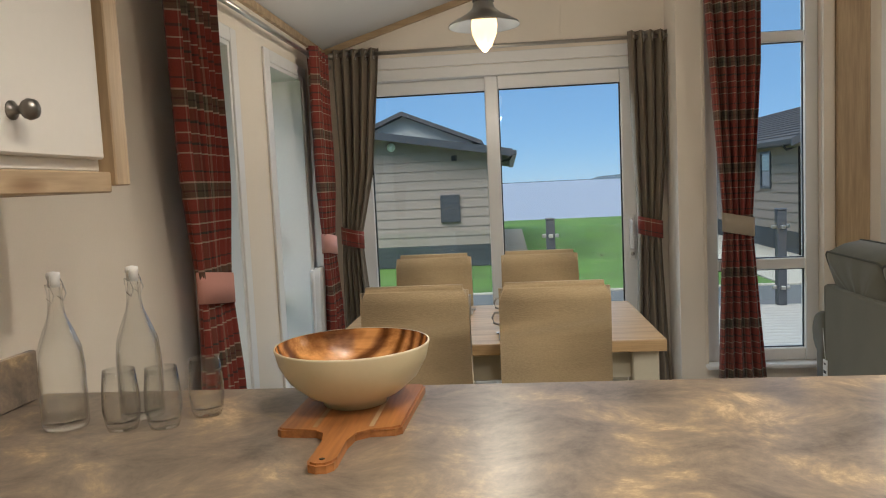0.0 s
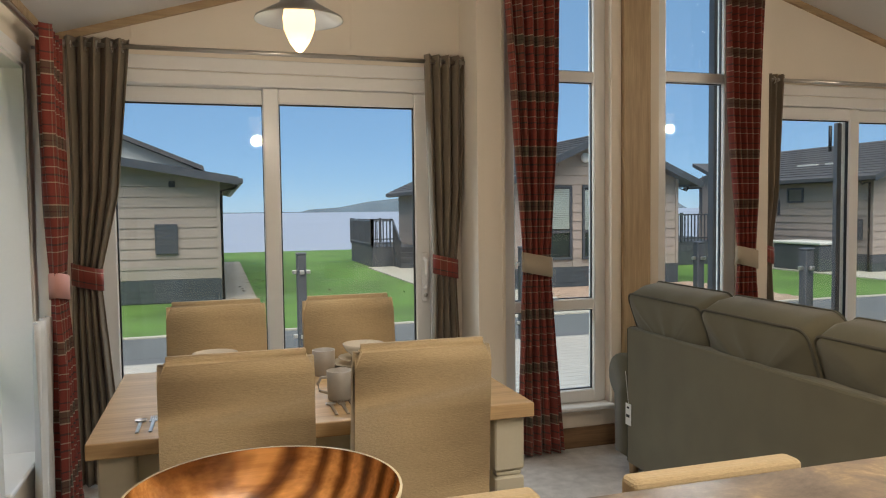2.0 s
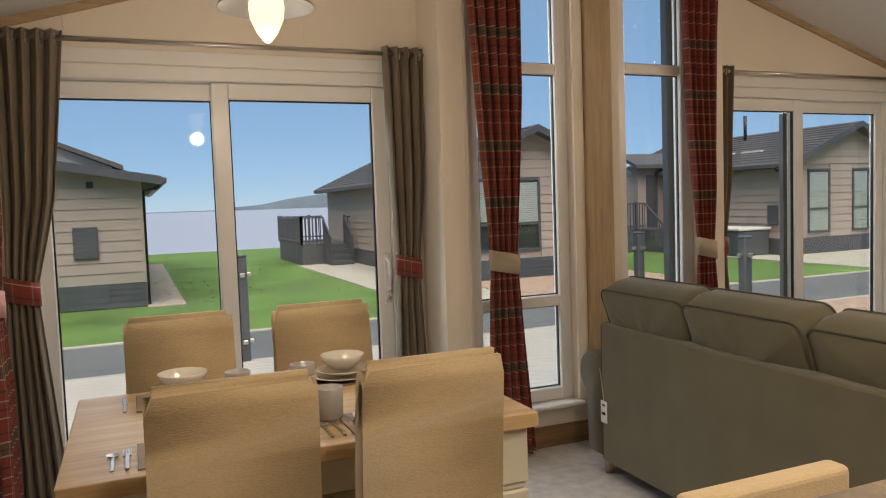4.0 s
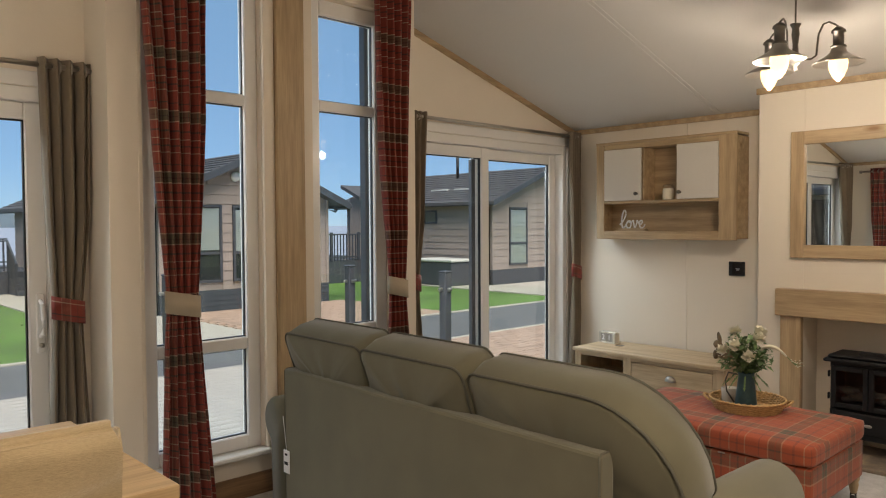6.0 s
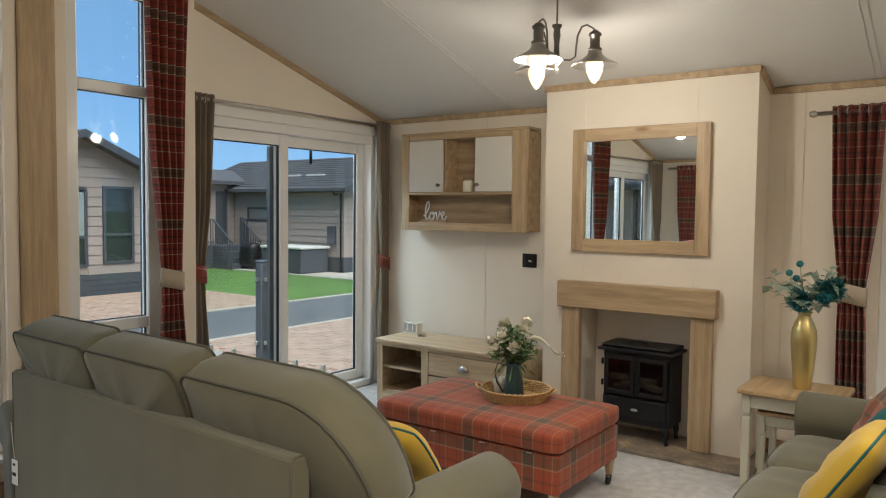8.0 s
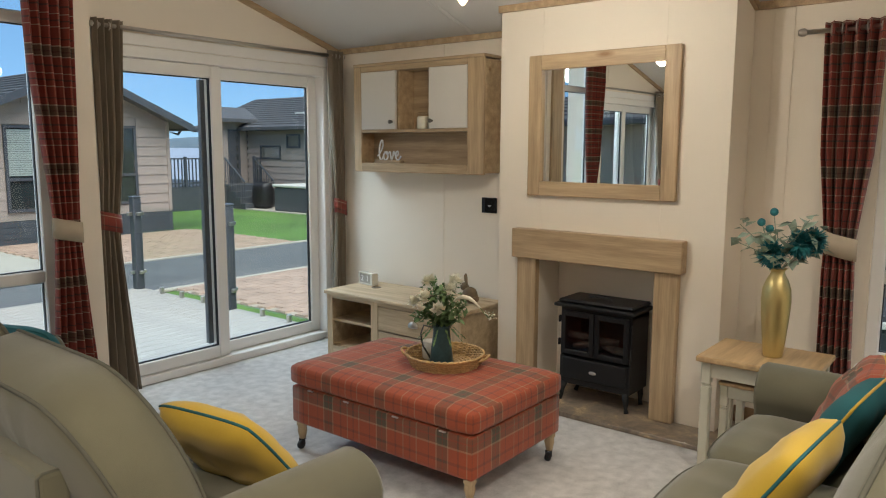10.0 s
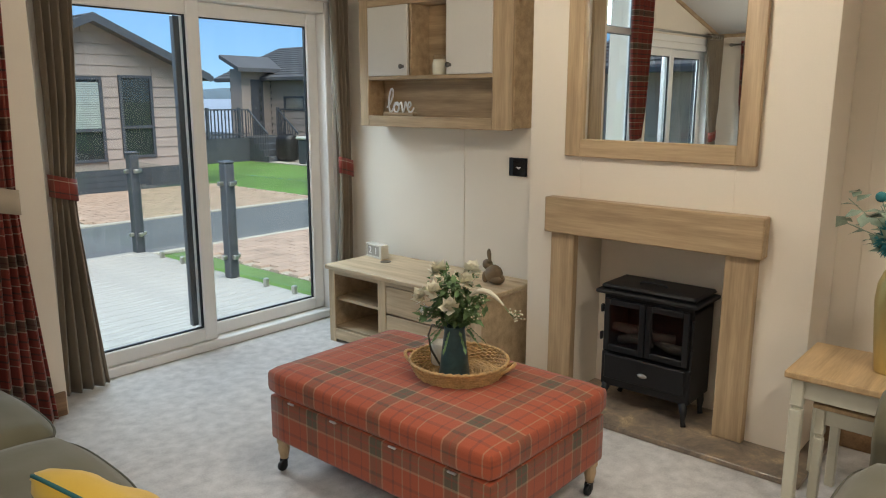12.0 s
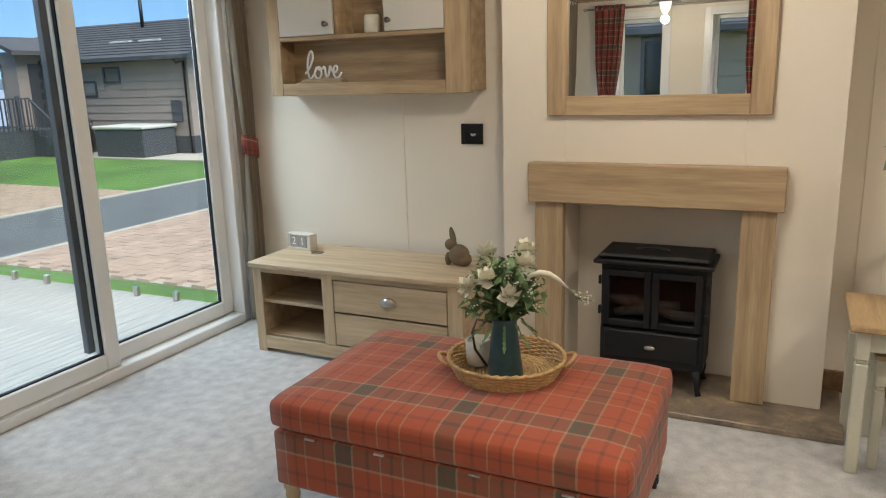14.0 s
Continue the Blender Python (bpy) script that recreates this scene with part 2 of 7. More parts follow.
def counter_mat():
    m = mat("slate_laminate", (0.30, 0.235, 0.18), 0.33, var=0.2, scale=5, bump=0.06, grain=35)
    nt = m.node_tree
    n, l = nt.nodes, nt.links
    p = n["Principled BSDF"]
    tc, a, r = n.new("ShaderNodeTexCoord"), n.new("ShaderNodeTexNoise"), n.new("ShaderNodeValToRGB")
    a.inputs["Scale"].default_value, a.inputs["Detail"].default_value, a.inputs["Distortion"].default_value = 5.5, 15, 0.4
    a.inputs["Roughness"].default_value = 0.74
    l.new(tc.outputs["Object"], a.inputs[0]), l.new(a.outputs[0], r.inputs[0])
    e = r.color_ramp.elements
    e[0].position, e[0].color = 0.34, (0.095, 0.075, 0.058, 1)
    e[1].position, e[1].color = 0.68, (0.66, 0.50, 0.30, 1)
    for pos, c in ((0.45, (0.19, 0.15, 0.115, 1)), (0.53, (0.26, 0.20, 0.145, 1)), (0.585, (0.36, 0.265, 0.165, 1))):
        x = e.new(pos)
        x.color = c
    l.new(r.outputs[0], p.inputs["Base Color"])
    return m


M_COUNTER = counter_mat()
M_HEARTH = counter_mat()
M_HEARTH.name = "brown_slate_hearth"
M_GRASS = mat("lawn_green", (0.085, 0.17, 0.028), 0.9, var=0.4, scale=0.6, bump=0.8, grain=40)
M_ROAD = mat("asphalt", (0.115, 0.118, 0.12), 0.85, var=0.15, scale=1, bump=0.3, grain=90)
M_PAVE = mat("pale_concrete_flags", (0.42, 0.38, 0.32), 0.85, var=0.12, scale=1.2, bump=0.2, grain=60)
M_SAND = mat("sand", (0.40, 0.33, 0.26), 0.9, var=0.1, scale=0.05, bump=0.2, grain=3)
M_SEA = mat("estuary_water", (0.34, 0.35, 0.39), 0.35, var=0.15, scale=0.02, bump=0.3, grain=0.6, stretch=(0.3, 1, 1))
M_HILL = mat("far_hills", (0.10, 0.14, 0.17), 0.9, var=0.2, scale=0.005, bump=0, grain=0.03)
M_CLAD = mat("beige_cladding", (0.33, 0.27, 0.23), 0.75, var=0.08, scale=1.5, bump=0.2, grain=60, stretch=(0.3, 0.3, 2))
M_SKIRTG = mat("charcoal_skirting", (0.055, 0.062, 0.072), 0.7, var=0.15, bump=0.15)
M_TILE = mat("grey_roof_tiles", (0.075, 0.075, 0.078), 0.7, var=0.25, scale=3, bump=0.3)
M_DECK = mat("weathered_deck", (0.34, 0.32, 0.285), 0.85, var=0.22, scale=3, bump=0.25, grain=30, stretch=(1, 8, 8))
M_BRICKP = mat("block_paving", (0.40, 0.27, 0.20), 0.85, var=0.3, scale=3, bump=0.2, grain=50)
M_DARKW = glass_pane("far_window_glass", 1.0, (0.9, 0.93, 0.93))
M_BLIND = mat("window_blind", (0.55, 0.55, 0.5), 0.8, var=0.04, bump=0)
# near-black that paints the shade indoors behind far windows and door panes
M_ROOMSHADE = mat("painted_room_shade", (0.03, 0.035, 0.035), 0.8, var=0.1, bump=0)

# ---- builders ----


def thing(name, loc, label, category, group="", kind=""):
    ob = new(name)
    ob.empty_display_size = 0.1
    ob.location = loc
    return tagged(ob, label, category, group, kind)


def finish(name, bm, m, parent=None, smooth=False, label=""):
    me = bpy.data.meshes.new(name)
    bmesh.ops.recalc_face_normals(bm, faces=bm.faces)
    bm.to_mesh(me)
    bm.free()
    me.materials.append(m)
    if smooth:
        for f in me.polygons:
            f.use_smooth = True
    ob = new(name, me)
    if parent:
        ob.parent = parent
        if parent.parent is None:
            ob.matrix_parent_inverse = Matrix.Translation(parent.location).inverted()
    if name in ("petal", "leaf", "stem", "bloom", "eyelet", "clamp", "railing"):
        ob["kind"] = "stuff"
    return tagged(ob, label)


def add_box(bm, lo, hi, bev=0.0, seg=1, rot=None):
    lo, hi = Vector(lo), Vector(hi)
    c, s = (lo + hi) / 2, hi - lo
    mtx = Matrix.Translation(c) @ (rot if rot else Matrix()) @ Matrix.Diagonal((*s, 1))
    r = bmesh.ops.create_cube(bm, size=1.0, matrix=mtx)
    if bev:
        es = list({e for v in r["verts"] for e in v.link_edges})
        bmesh.ops.bevel(bm, geom=es, offset=bev, segments=seg, profile=0.5, affect='EDGES')


def box(name, lo, hi, m, parent=None, bev=0.003, seg=1, rot=None, label=""):
    bm = bmesh.new()
    add_box(bm, lo, hi, bev, seg, rot)
    return finish(name, bm, m, parent, False, label)


SPLIT = {"face_frame", "rail", "apron", "hinge", "castor_fork", "inlay", "inner_apron", "skirting_board", "corner_board", "board", "readout", "print", "roof_window", "carcass", "seal", "sash", "frame", "window", "body"}


def boxes(name, items, m, parent=None, bev=0.003, label=""):
    if parent and name in SPLIT:
        return [box(name, lo, hi, m, parent, bev, label=label) for lo, hi in items][-1]
    bm = bmesh.new()
    for lo, hi in items:
        add_box(bm, lo, hi, bev)
    return finish(name, bm, m, parent, False, label)


def add_lathe(bm, prof, c, seg=28, mtx=None, cap=True):
    rings = []
    for r, z in prof:
        ring = []
        for k in range(seg):
            a = 2 * math.pi * k / seg
            v = Vector((r * math.cos(a), r * math.sin(a), z))
            ring.append(bm.verts.new((mtx @ v if mtx else v) + Vector(c)))
        rings.append(ring)
    for a, b in zip(rings, rings[1:]):
        for k in range(seg):
            bm.faces.new((a[k], a[(k + 1) % seg], b[(k + 1) % seg], b[k]))
    if cap and prof[0][0] > 1e-4:
        bm.faces.new(rings[0])
    if cap and prof[-1][0] > 1e-4:
        bm.faces.new(rings[-1])


def lathe(name, prof, c, m, parent=None, seg=28, mtx=None, smooth=True, label="", cap=True):
    bm = bmesh.new()
    add_lathe(bm, prof, c, seg, mtx, cap)
    return finish(name, bm, m, parent, smooth, label)


def add_tube(bm, pts, r, seg=8, closed=False):
    pts = [Vector(p) for p in pts]
    n, rings = len(pts), []
    for i, p in enumerate(pts):
        t = (pts[(i + 1) % n] - pts[i - 1]) if closed else (pts[min(i + 1, n - 1)] - pts[max(i - 1, 0)])
        q = t.to_track_quat('Z', 'Y')
        rad = r[i] if isinstance(r, (list, tuple)) else r
        rings.append([bm.verts.new(p + q @ Vector((rad * math.cos(2 * math.pi * k / seg), rad * math.sin(2 * math.pi * k / seg), 0))) for k in range(seg)])
    pairs = list(zip(rings, rings[1:])) + ([(rings[-1], rings[0])] if closed else [])
    for a, b in pairs:
        for k in range(seg):
            bm.faces.new((a[k], a[(k + 1) % seg], b[(k + 1) % seg], b[k]))
    if not closed:
        bm.faces.new(rings[0]), bm.faces.new(rings[-1])


def tube(name, pts, r, m, parent=None, seg=8, closed=False, label=""):
    bm = bmesh.new()
    add_tube(bm, pts, r, seg, closed)
    return finish(name, bm, m, parent, True, label)


def box_uv(ob):
    """UVs in metres by each face's main direction."""
    me = ob.data
    uv = me.uv_layers.new(name="UVMap")
    for f in me.polygons:
        a = max(range(3), key=lambda k: abs(f.normal[k]))
        for li in f.loop_indices:
            c = me.vertices[me.loops[li].vertex_index].co
            uv.data[li].uv = ((c.y, c.z) if a == 0 else (c.x, c.z) if a == 1 else (c.y, c.x))
    return ob


def cushion(name, size, mtx, m, parent=None, puff=0.5, nx=16, sq=4.0, sag=0.012, piping=None, seed=0):
    """A filled cushion: a rounded slab with full middle, thin seams and soft creases. size: width, height, thickness."""
    w, h, t = size
    bm = bmesh.new()
    sides = []
    for sgn in (1, -1):
        grid = []
        for j in range(nx + 1):
            row = []
            for i in range(nx + 1):
                u, v = 2 * i / nx - 1, 2 * j / nx - 1
                edge = (1 - abs(u) ** sq) * (1 - abs(v) ** sq)
                th = t / 2 * (puff * 0.35 + (1 - puff * 0.35) * max(edge, 0) ** 0.5) if edge > 1e-6 else t / 2 * puff * 0.35
                k = 1 - 0.05 * (abs(u) ** 3) * (abs(v) ** 3) * 2
                wob = sag * noise.noise(Vector((u * 2.2 + seed, v * 2.2, sgn * 3 + seed)))
                row.append(bm.verts.new(mtx @ Vector((u * w / 2 * k, v * h / 2 * k, sgn * (th + wob * edge)))))
            grid.append(row)
        for j in range(nx):
            for i in range(nx):
                q = (grid[j][i], grid[j][i + 1], grid[j + 1][i + 1], grid[j + 1][i])
                bm.faces.new(q if sgn > 0 else q[::-1])
        sides.append(grid)
    A, B = sides

    def loop(g):
        return g[0][:-1] + [r[-1] for r in g[:-1]] + g[-1][:0:-1] + [r[0] for r in g[:0:-1]]
    la, lb = loop(A), loop(B)
    for k in range(len(la)):
        j = (k + 1) % len(la)
        bm.faces.new((la[k], lb[k], lb[j], la[j]))
    rims = [[v.co.copy() for v in la], [v.co.copy() for v in lb]]
    ob = finish(name, bm, m, parent, True)
    if piping:
        for pts in rims if puff > 0.9 else [[(a + b) / 2 for a, b in zip(*rims)]]:
            bm = bmesh.new()
            add_tube(bm, pts, 0.005, 6, True)
            pp = finish("piping", bm, piping, ob if parent is None else parent, True)
            if parent is None:
                pp.matrix_parent_inverse = Matrix()
    return ob


def curtain(name, origin, d, rows, m, label, band, band_z, folds=5, amp=0.03, side=1, rings=0):
    """Pleated cloth. origin: point on the wall line; d: unit direction along it; rows: (z, start, end) from the top down."""
    d = Vector(d)
    nrm = Vector((-d.y, d.x, 0)) * side
    o = Vector(origin)
    ob0 = thing(name, tuple(o + d * (rows[-1][1] + rows[-1][2]) / 2 + Vector((0, 0, rows[-1][0]))), label, "curtain")
    bm = bmesh.new()
    uvl = bm.loops.layers.uv.new("UVMap")
    NU, NV = folds * 10, 46
    zt, zb = rows[0][0], rows[-1][0]
    full = (rows[0][2] - rows[0][1]) * 2.0
    zs = [r[0] for r in rows][::-1]
    g = []
    for j in range(NV + 1):
        z = zt + (zb - zt) * j / NV
        a = float(np.interp(z, zs, [r[1] for r in rows][::-1]))
        b = float(np.interp(z, zs, [r[2] for r in rows][::-1]))
        near = max(0.0, 1 - abs(z - band_z) / 0.35)
        am = amp * (1 - 0.45 * near)
        row = []
        for i in range(NU + 1):
            u = i / NU
            ph = 2 * math.pi * folds * u + 0.5 * noise.noise(Vector((u * 3, z * 0.8, len(name))))
            off = am * math.sin(ph) + 0.012 * noise.noise(Vector((u * 5, z * 1.7, 4.0)))
            x = a + (b - a) * (u + 0.02 * math.sin(2 * ph))
            v = bm.verts.new(o + d * x + nrm * off + Vector((0, 0, z)))
            row.append((v, u * full, z))
        g.append(row)
    for j in range(NV):
        for i in range(NU):
            q = (g[j][i], g[j][i + 1], g[j + 1][i + 1], g[j + 1][i])
            f = bm.faces.new([k[0] for k in q])
            for lp, k in zip(f.loops, q):
                lp[uvl].uv = (k[1], k[2])
    cl = finish("cloth", bm, m, ob0, True)
    so = cl.modifiers.new("thick", 'SOLIDIFY')
    so.thickness = 0.004
    # tie-back
    a = float(np.interp(band_z, zs, [r[1] for r in rows][::-1])) - 0.012
    b = float(np.interp(band_z, zs, [r[2] for r in rows][::-1])) + 0.012
    bm = bmesh.new()
    uvl = bm.loops.layers.uv.new("UVMap")
    NB = 24
    for k in range(NB):
        quad = []
        for kk, zz in ((k, -0.055), (k + 1, -0.055), (k + 1, 0.055), (k, 0.055)):
            t = 2 * math.pi * kk / NB
            px = (a + b) / 2 + (b - a) / 2 * math.cos(t)
            off = (amp * 0.75 + 0.012) * math.sin(t)
            dz = 0.018 * math.cos(t) * side
            quad.append((o + d * px + nrm * off + Vector((0, 0, band_z + zz + dz)), (px + off, zz)))
        f = bm.faces.new([bm.verts.new(q[0]) for q in quad])
        for lp, q in zip(f.loops, quad):
            lp[uvl].uv = q[1]
    bmesh.ops.remove_doubles(bm, verts=bm.verts, dist=0.0005)
    tb = finish("tieback", bm, band, ob0, True)
    so = tb.modifiers.new("thick", 'SOLIDIFY')
    so.thickness = 0.006
    bm = bmesh.new()
    for k in range(rings):
        c = o + d * (rows[0][1] + (rows[0][2] - rows[0][1]) * (k + 0.5) / rings) + Vector((0, 0, zt - 0.04))
        pts = [c + nrm * (0.024 * math.cos(q * math.pi / 6)) * 1.0 + Vector((0, 0, 0.024 * math.sin(q * math.pi / 6))) + d * 0.004 * (1 if k % 2 else -1) for q in range(12)]
        add_tube(bm, pts, 0.005, 6, True)
    if rings:
        finish("eyelet", bm, M_STEEL, ob0, True)
    return ob0

# ---- the large structure ----
LX, RX, FY, SY = -1.16, 5.05, 4.86, -2.4
EAVE, SLOPE, RIDGE = 2.285, 0.30, 1.945


def roof(x):
    return EAVE + SLOPE * min(x - LX, RX - x)


def wall_panels(name, axis, at, out, spans, tops, openings, m, label):
    """A wall in thickness with holes. axis 0: the wall runs along x at y = at. spans: (start, end); openings: (s0, s1, z0, z1)."""
    cuts = sorted({*spans, *(o[0] for o in openings), *(o[1] for o in openings), *( [RIDGE] if axis == 0 and spans[0] < RIDGE < spans[1] else [])})
    bm = bmesh.new()

    def prism(s0, s1, z0, z1a, z1b):
        p = []
        for q in (at, at + out):
            for s, z in ((s0, z0), (s1, z0), (s1, z1b), (s0, z1a)):
                p.append(bm.verts.new((s, q, z) if axis == 0 else (q, s, z)))
        for f in ((0, 1, 2, 3), (7, 6, 5, 4), (0, 4, 5, 1), (1, 5, 6, 2), (2, 6, 7, 3), (3, 7, 4, 0)):
            bm.faces.new([p[k] for k in f])
    for s0, s1 in zip(cuts, cuts[1:]):
        mid = (s0 + s1) / 2
        hole = [o for o in openings if o[0] <= mid <= o[1]]
        ta, tb = tops(s0), tops(s1)
        if hole:
            o = hole[0]
            if o[2] > -0.05:
                prism(s0, s1, -0.05, o[2], o[2])
            prism(s0, s1, o[3], ta, tb)
        else:
            prism(s0, s1, -0.05, ta, tb)
    return tagged(finish(name, bm, m), label, "wall", kind="structure")


wall_panels("wall_north", 0, FY, 0.14, (LX - 0.1, RX + 0.1), lambda x: roof(min(max(x, LX), RX)) + 0.05,
            [(-1.02, 0.86, -0.05, 2.14), (1.02, 2.91, -0.05, 3.12), (3.04, 4.97, -0.05, 2.14)], M_WALL, "cream panelled gable wall with patio door openings")
wall_panels("wall_bay", 0, 4.56, 0.16, (1.0, 2.93), lambda x: roof(x) + 0.02,
            [(1.16, 1.81, 0.24, 2.80), (2.13, 2.72, 0.24, 2.80)], M_WALL, "cream projecting wall with two tall windows")
boxes("wall_bay_return", [((1.0, 4.72, -0.05), (1.02, 4.86, 2.85)), ((2.91, 4.72, -0.05), (2.93, 4.86, 2.85))], M_WALL, bev=0)
tagged(bpy.data.objects["wall_bay_return"], "short cream return walls of the bay", "wall", kind="structure")
wall_panels("wall_east", 1, RX, 0.14, (SY, FY), lambda y: EAVE + 0.05, [(-0.45, 1.08, 0.45, 1.98)], M_WALL, "cream panelled wall behind the fireplace")
wall_panels("wall_west", 1, LX, -0.14, (SY, FY), lambda y: EAVE + 0.05, [(2.76, 3.2, 0.34, 2.04), (3.72, 4.3, 0.34, 2.04)], M_WALL, "cream panelled wall with two narrow windows")
wall_panels("wall_south", 0, SY, -0.14, (LX - 0.1, RX + 0.1), lambda x: roof(min(max(x, LX), RX)) + 0.05, [], M_WALL, "plain cream wall closing the room")
tagged(box("floor", (LX - 0.1, SY - 0.1, -0.12), (RX + 0.1, FY + 0.14, 0.0), M_CARPET, bev=0), "pale grey mottled carpet", "floor", kind="structure")
bm = bmesh.new()
for xs in ((LX - 0.12, RIDGE), (RIDGE, RX + 0.12)):
    p = []
    for dz in (0, 0.12):
        for x, y in ((xs[0], SY - 0.1), (xs[1], SY - 0.1), (xs[1], FY + 0.1), (xs[0], FY + 0.1)):
            z = EAVE + SLOPE * min(x - LX, RX - x)
            p.append(bm.verts.new((x, y, z + dz)))
    for f in ((0, 1, 2, 3), (7, 6, 5, 4), (0, 4, 5, 1), (1, 5, 6, 2), (2, 6, 7, 3), (3, 7, 4, 0)):
        bm.faces.new([p[k] for k in f])
# paired panel beads that run up the slope
for y in (-1.3, -0.1, 1.1, 3.5):
    for dy in (0, 0.035):
        for a, b in ((LX, RIDGE), (RIDGE, RX)):
            p = [bm.verts.new((x, y + dy + e, roof(x) - h)) for x in (a, b) for e, h in ((0, -0.01), (0.012, -0.01), (0.012, 0.004), (0, 0.004))]
            for f in ((0, 1, 2, 3), (7, 6, 5, 4), (0, 4, 5, 1), (1, 5, 6, 2), (2, 6, 7, 3), (3, 7, 4, 0)):
                bm.faces.new([p[k] for k in f])
tagged(finish("ceiling", bm, M_CEIL), "white vaulted panel ceiling", "ceiling", kind="structure")
# oak beads along eaves and gable
bm = bmesh.new()


def bead(a, b, w=0.022, h=0.04):
    a, b = Vector(a), Vector(b)
    q = (b - a).to_track_quat('X', 'Z').to_matrix().to_4x4()
    bmesh.ops.create_cube(bm, size=1, matrix=Matrix.Translation((a + b) / 2) @ q @ Matrix.Diagonal(((b - a).length, w, h, 1)))


bead((LX, FY - 0.012, EAVE - 0.02), (1.0, FY - 0.012, roof(1.0) - 0.02))
bead((2.93, FY - 0.012, roof(2.93) - 0.02), (RX, FY - 0.012, EAVE - 0.02))
bead((LX + 0.012, SY, EAVE - 0.02), (LX + 0.012, FY - 0.02, EAVE - 0.02))
bead((RX - 0.012, 3.1, EAVE - 0.02), (RX - 0.012, FY - 0.02, EAVE - 0.02))
bead((RX - 0.012, SY, EAVE - 0.02), (RX - 0.012, 1.7, EAVE - 0.02))
bead((4.738, 1.69, roof(4.74) - 0.02), (4.738, 3.11, roof(4.74) - 0.02))
bead((4.75, 1.688, roof(4.75) - 0.02), (RX - 0.02, 1.688, EAVE - 0.02))
tagged(finish("trim", bm, M_OAKX), "thin oak beads where walls meet ceiling", "trim", kind="structure")
# narrow cover strips on wall joints
boxes("wall_strip", [((RX - 0.004, 3.78, 0), (RX + 0.002, 3.80, 2.24)), ((RX - 0.006, 3.12, 0), (RX, 3.17, 2.24)), ((RX - 0.005, 1.5, 0), (RX, 1.6, 2.24)),
                     ((1.14, 4.557, 0.0), (1.15, 4.561, 3.0)), ((-0.78, FY - 0.004, 2.3), (-0.77, FY, 2.36)), ((0.36, FY - 0.004, 2.3), (0.37, FY, 2.68))], M_WALL, bev=0.001)
tagged(bpy.data.objects["wall_strip"], "slim cream cover strips over wall joints", "trim", kind="structure")
boxes("baseboard", [((1.03, 4.542, 0), (2.92, 4.558, 0.12)), ((RX - 0.016, SY, 0), (RX - 0.001, 1.69, 0.10)), ((LX + 0.001, 1.85, 0), (LX + 0.016, 4.84, 0.10)), ((2.932, 4.6, 0), (2.946, 4.84, 0.1))], M_SKIRT)
tagged(bpy.data.objects["baseboard"], "dark oak skirting board", "skirting", kind="structure")

# chimney breast with a real recess
boxes("chimney_breast", [((4.75, 2.80, 0), (RX - 0.001, 3.10, 2.36)), ((4.75, 1.70, 0), (RX - 0.001, 2.05, 2.36)), ((4.75, 2.05, 0.88), (RX - 0.001, 2.80, 2.36)),
                         ((4.99, 2.05, 0), (RX - 0.001, 2.80, 0.88))], M_WALL, bev=0.002)
tagged(bpy.data.objects["chimney_breast"], "cream chimney breast with a square fireplace recess", "chimney breast", kind="structure")
tagged(box("hearth", (4.50, 1.62, 0.001), (4.985, 2.96, 0.028), M_HEARTH, bev=0.004), "brown slate-effect hearth slab under the stove", "hearth", kind="structure")
boxes("oak_post", [((1.88, 4.51, 0), (2.06, 4.559, 3.11))], M_OAKZ, bev=0.006)
tagged(bpy.data.objects["oak_post"], "knotty oak post between the tall windows", "post", kind="structure")


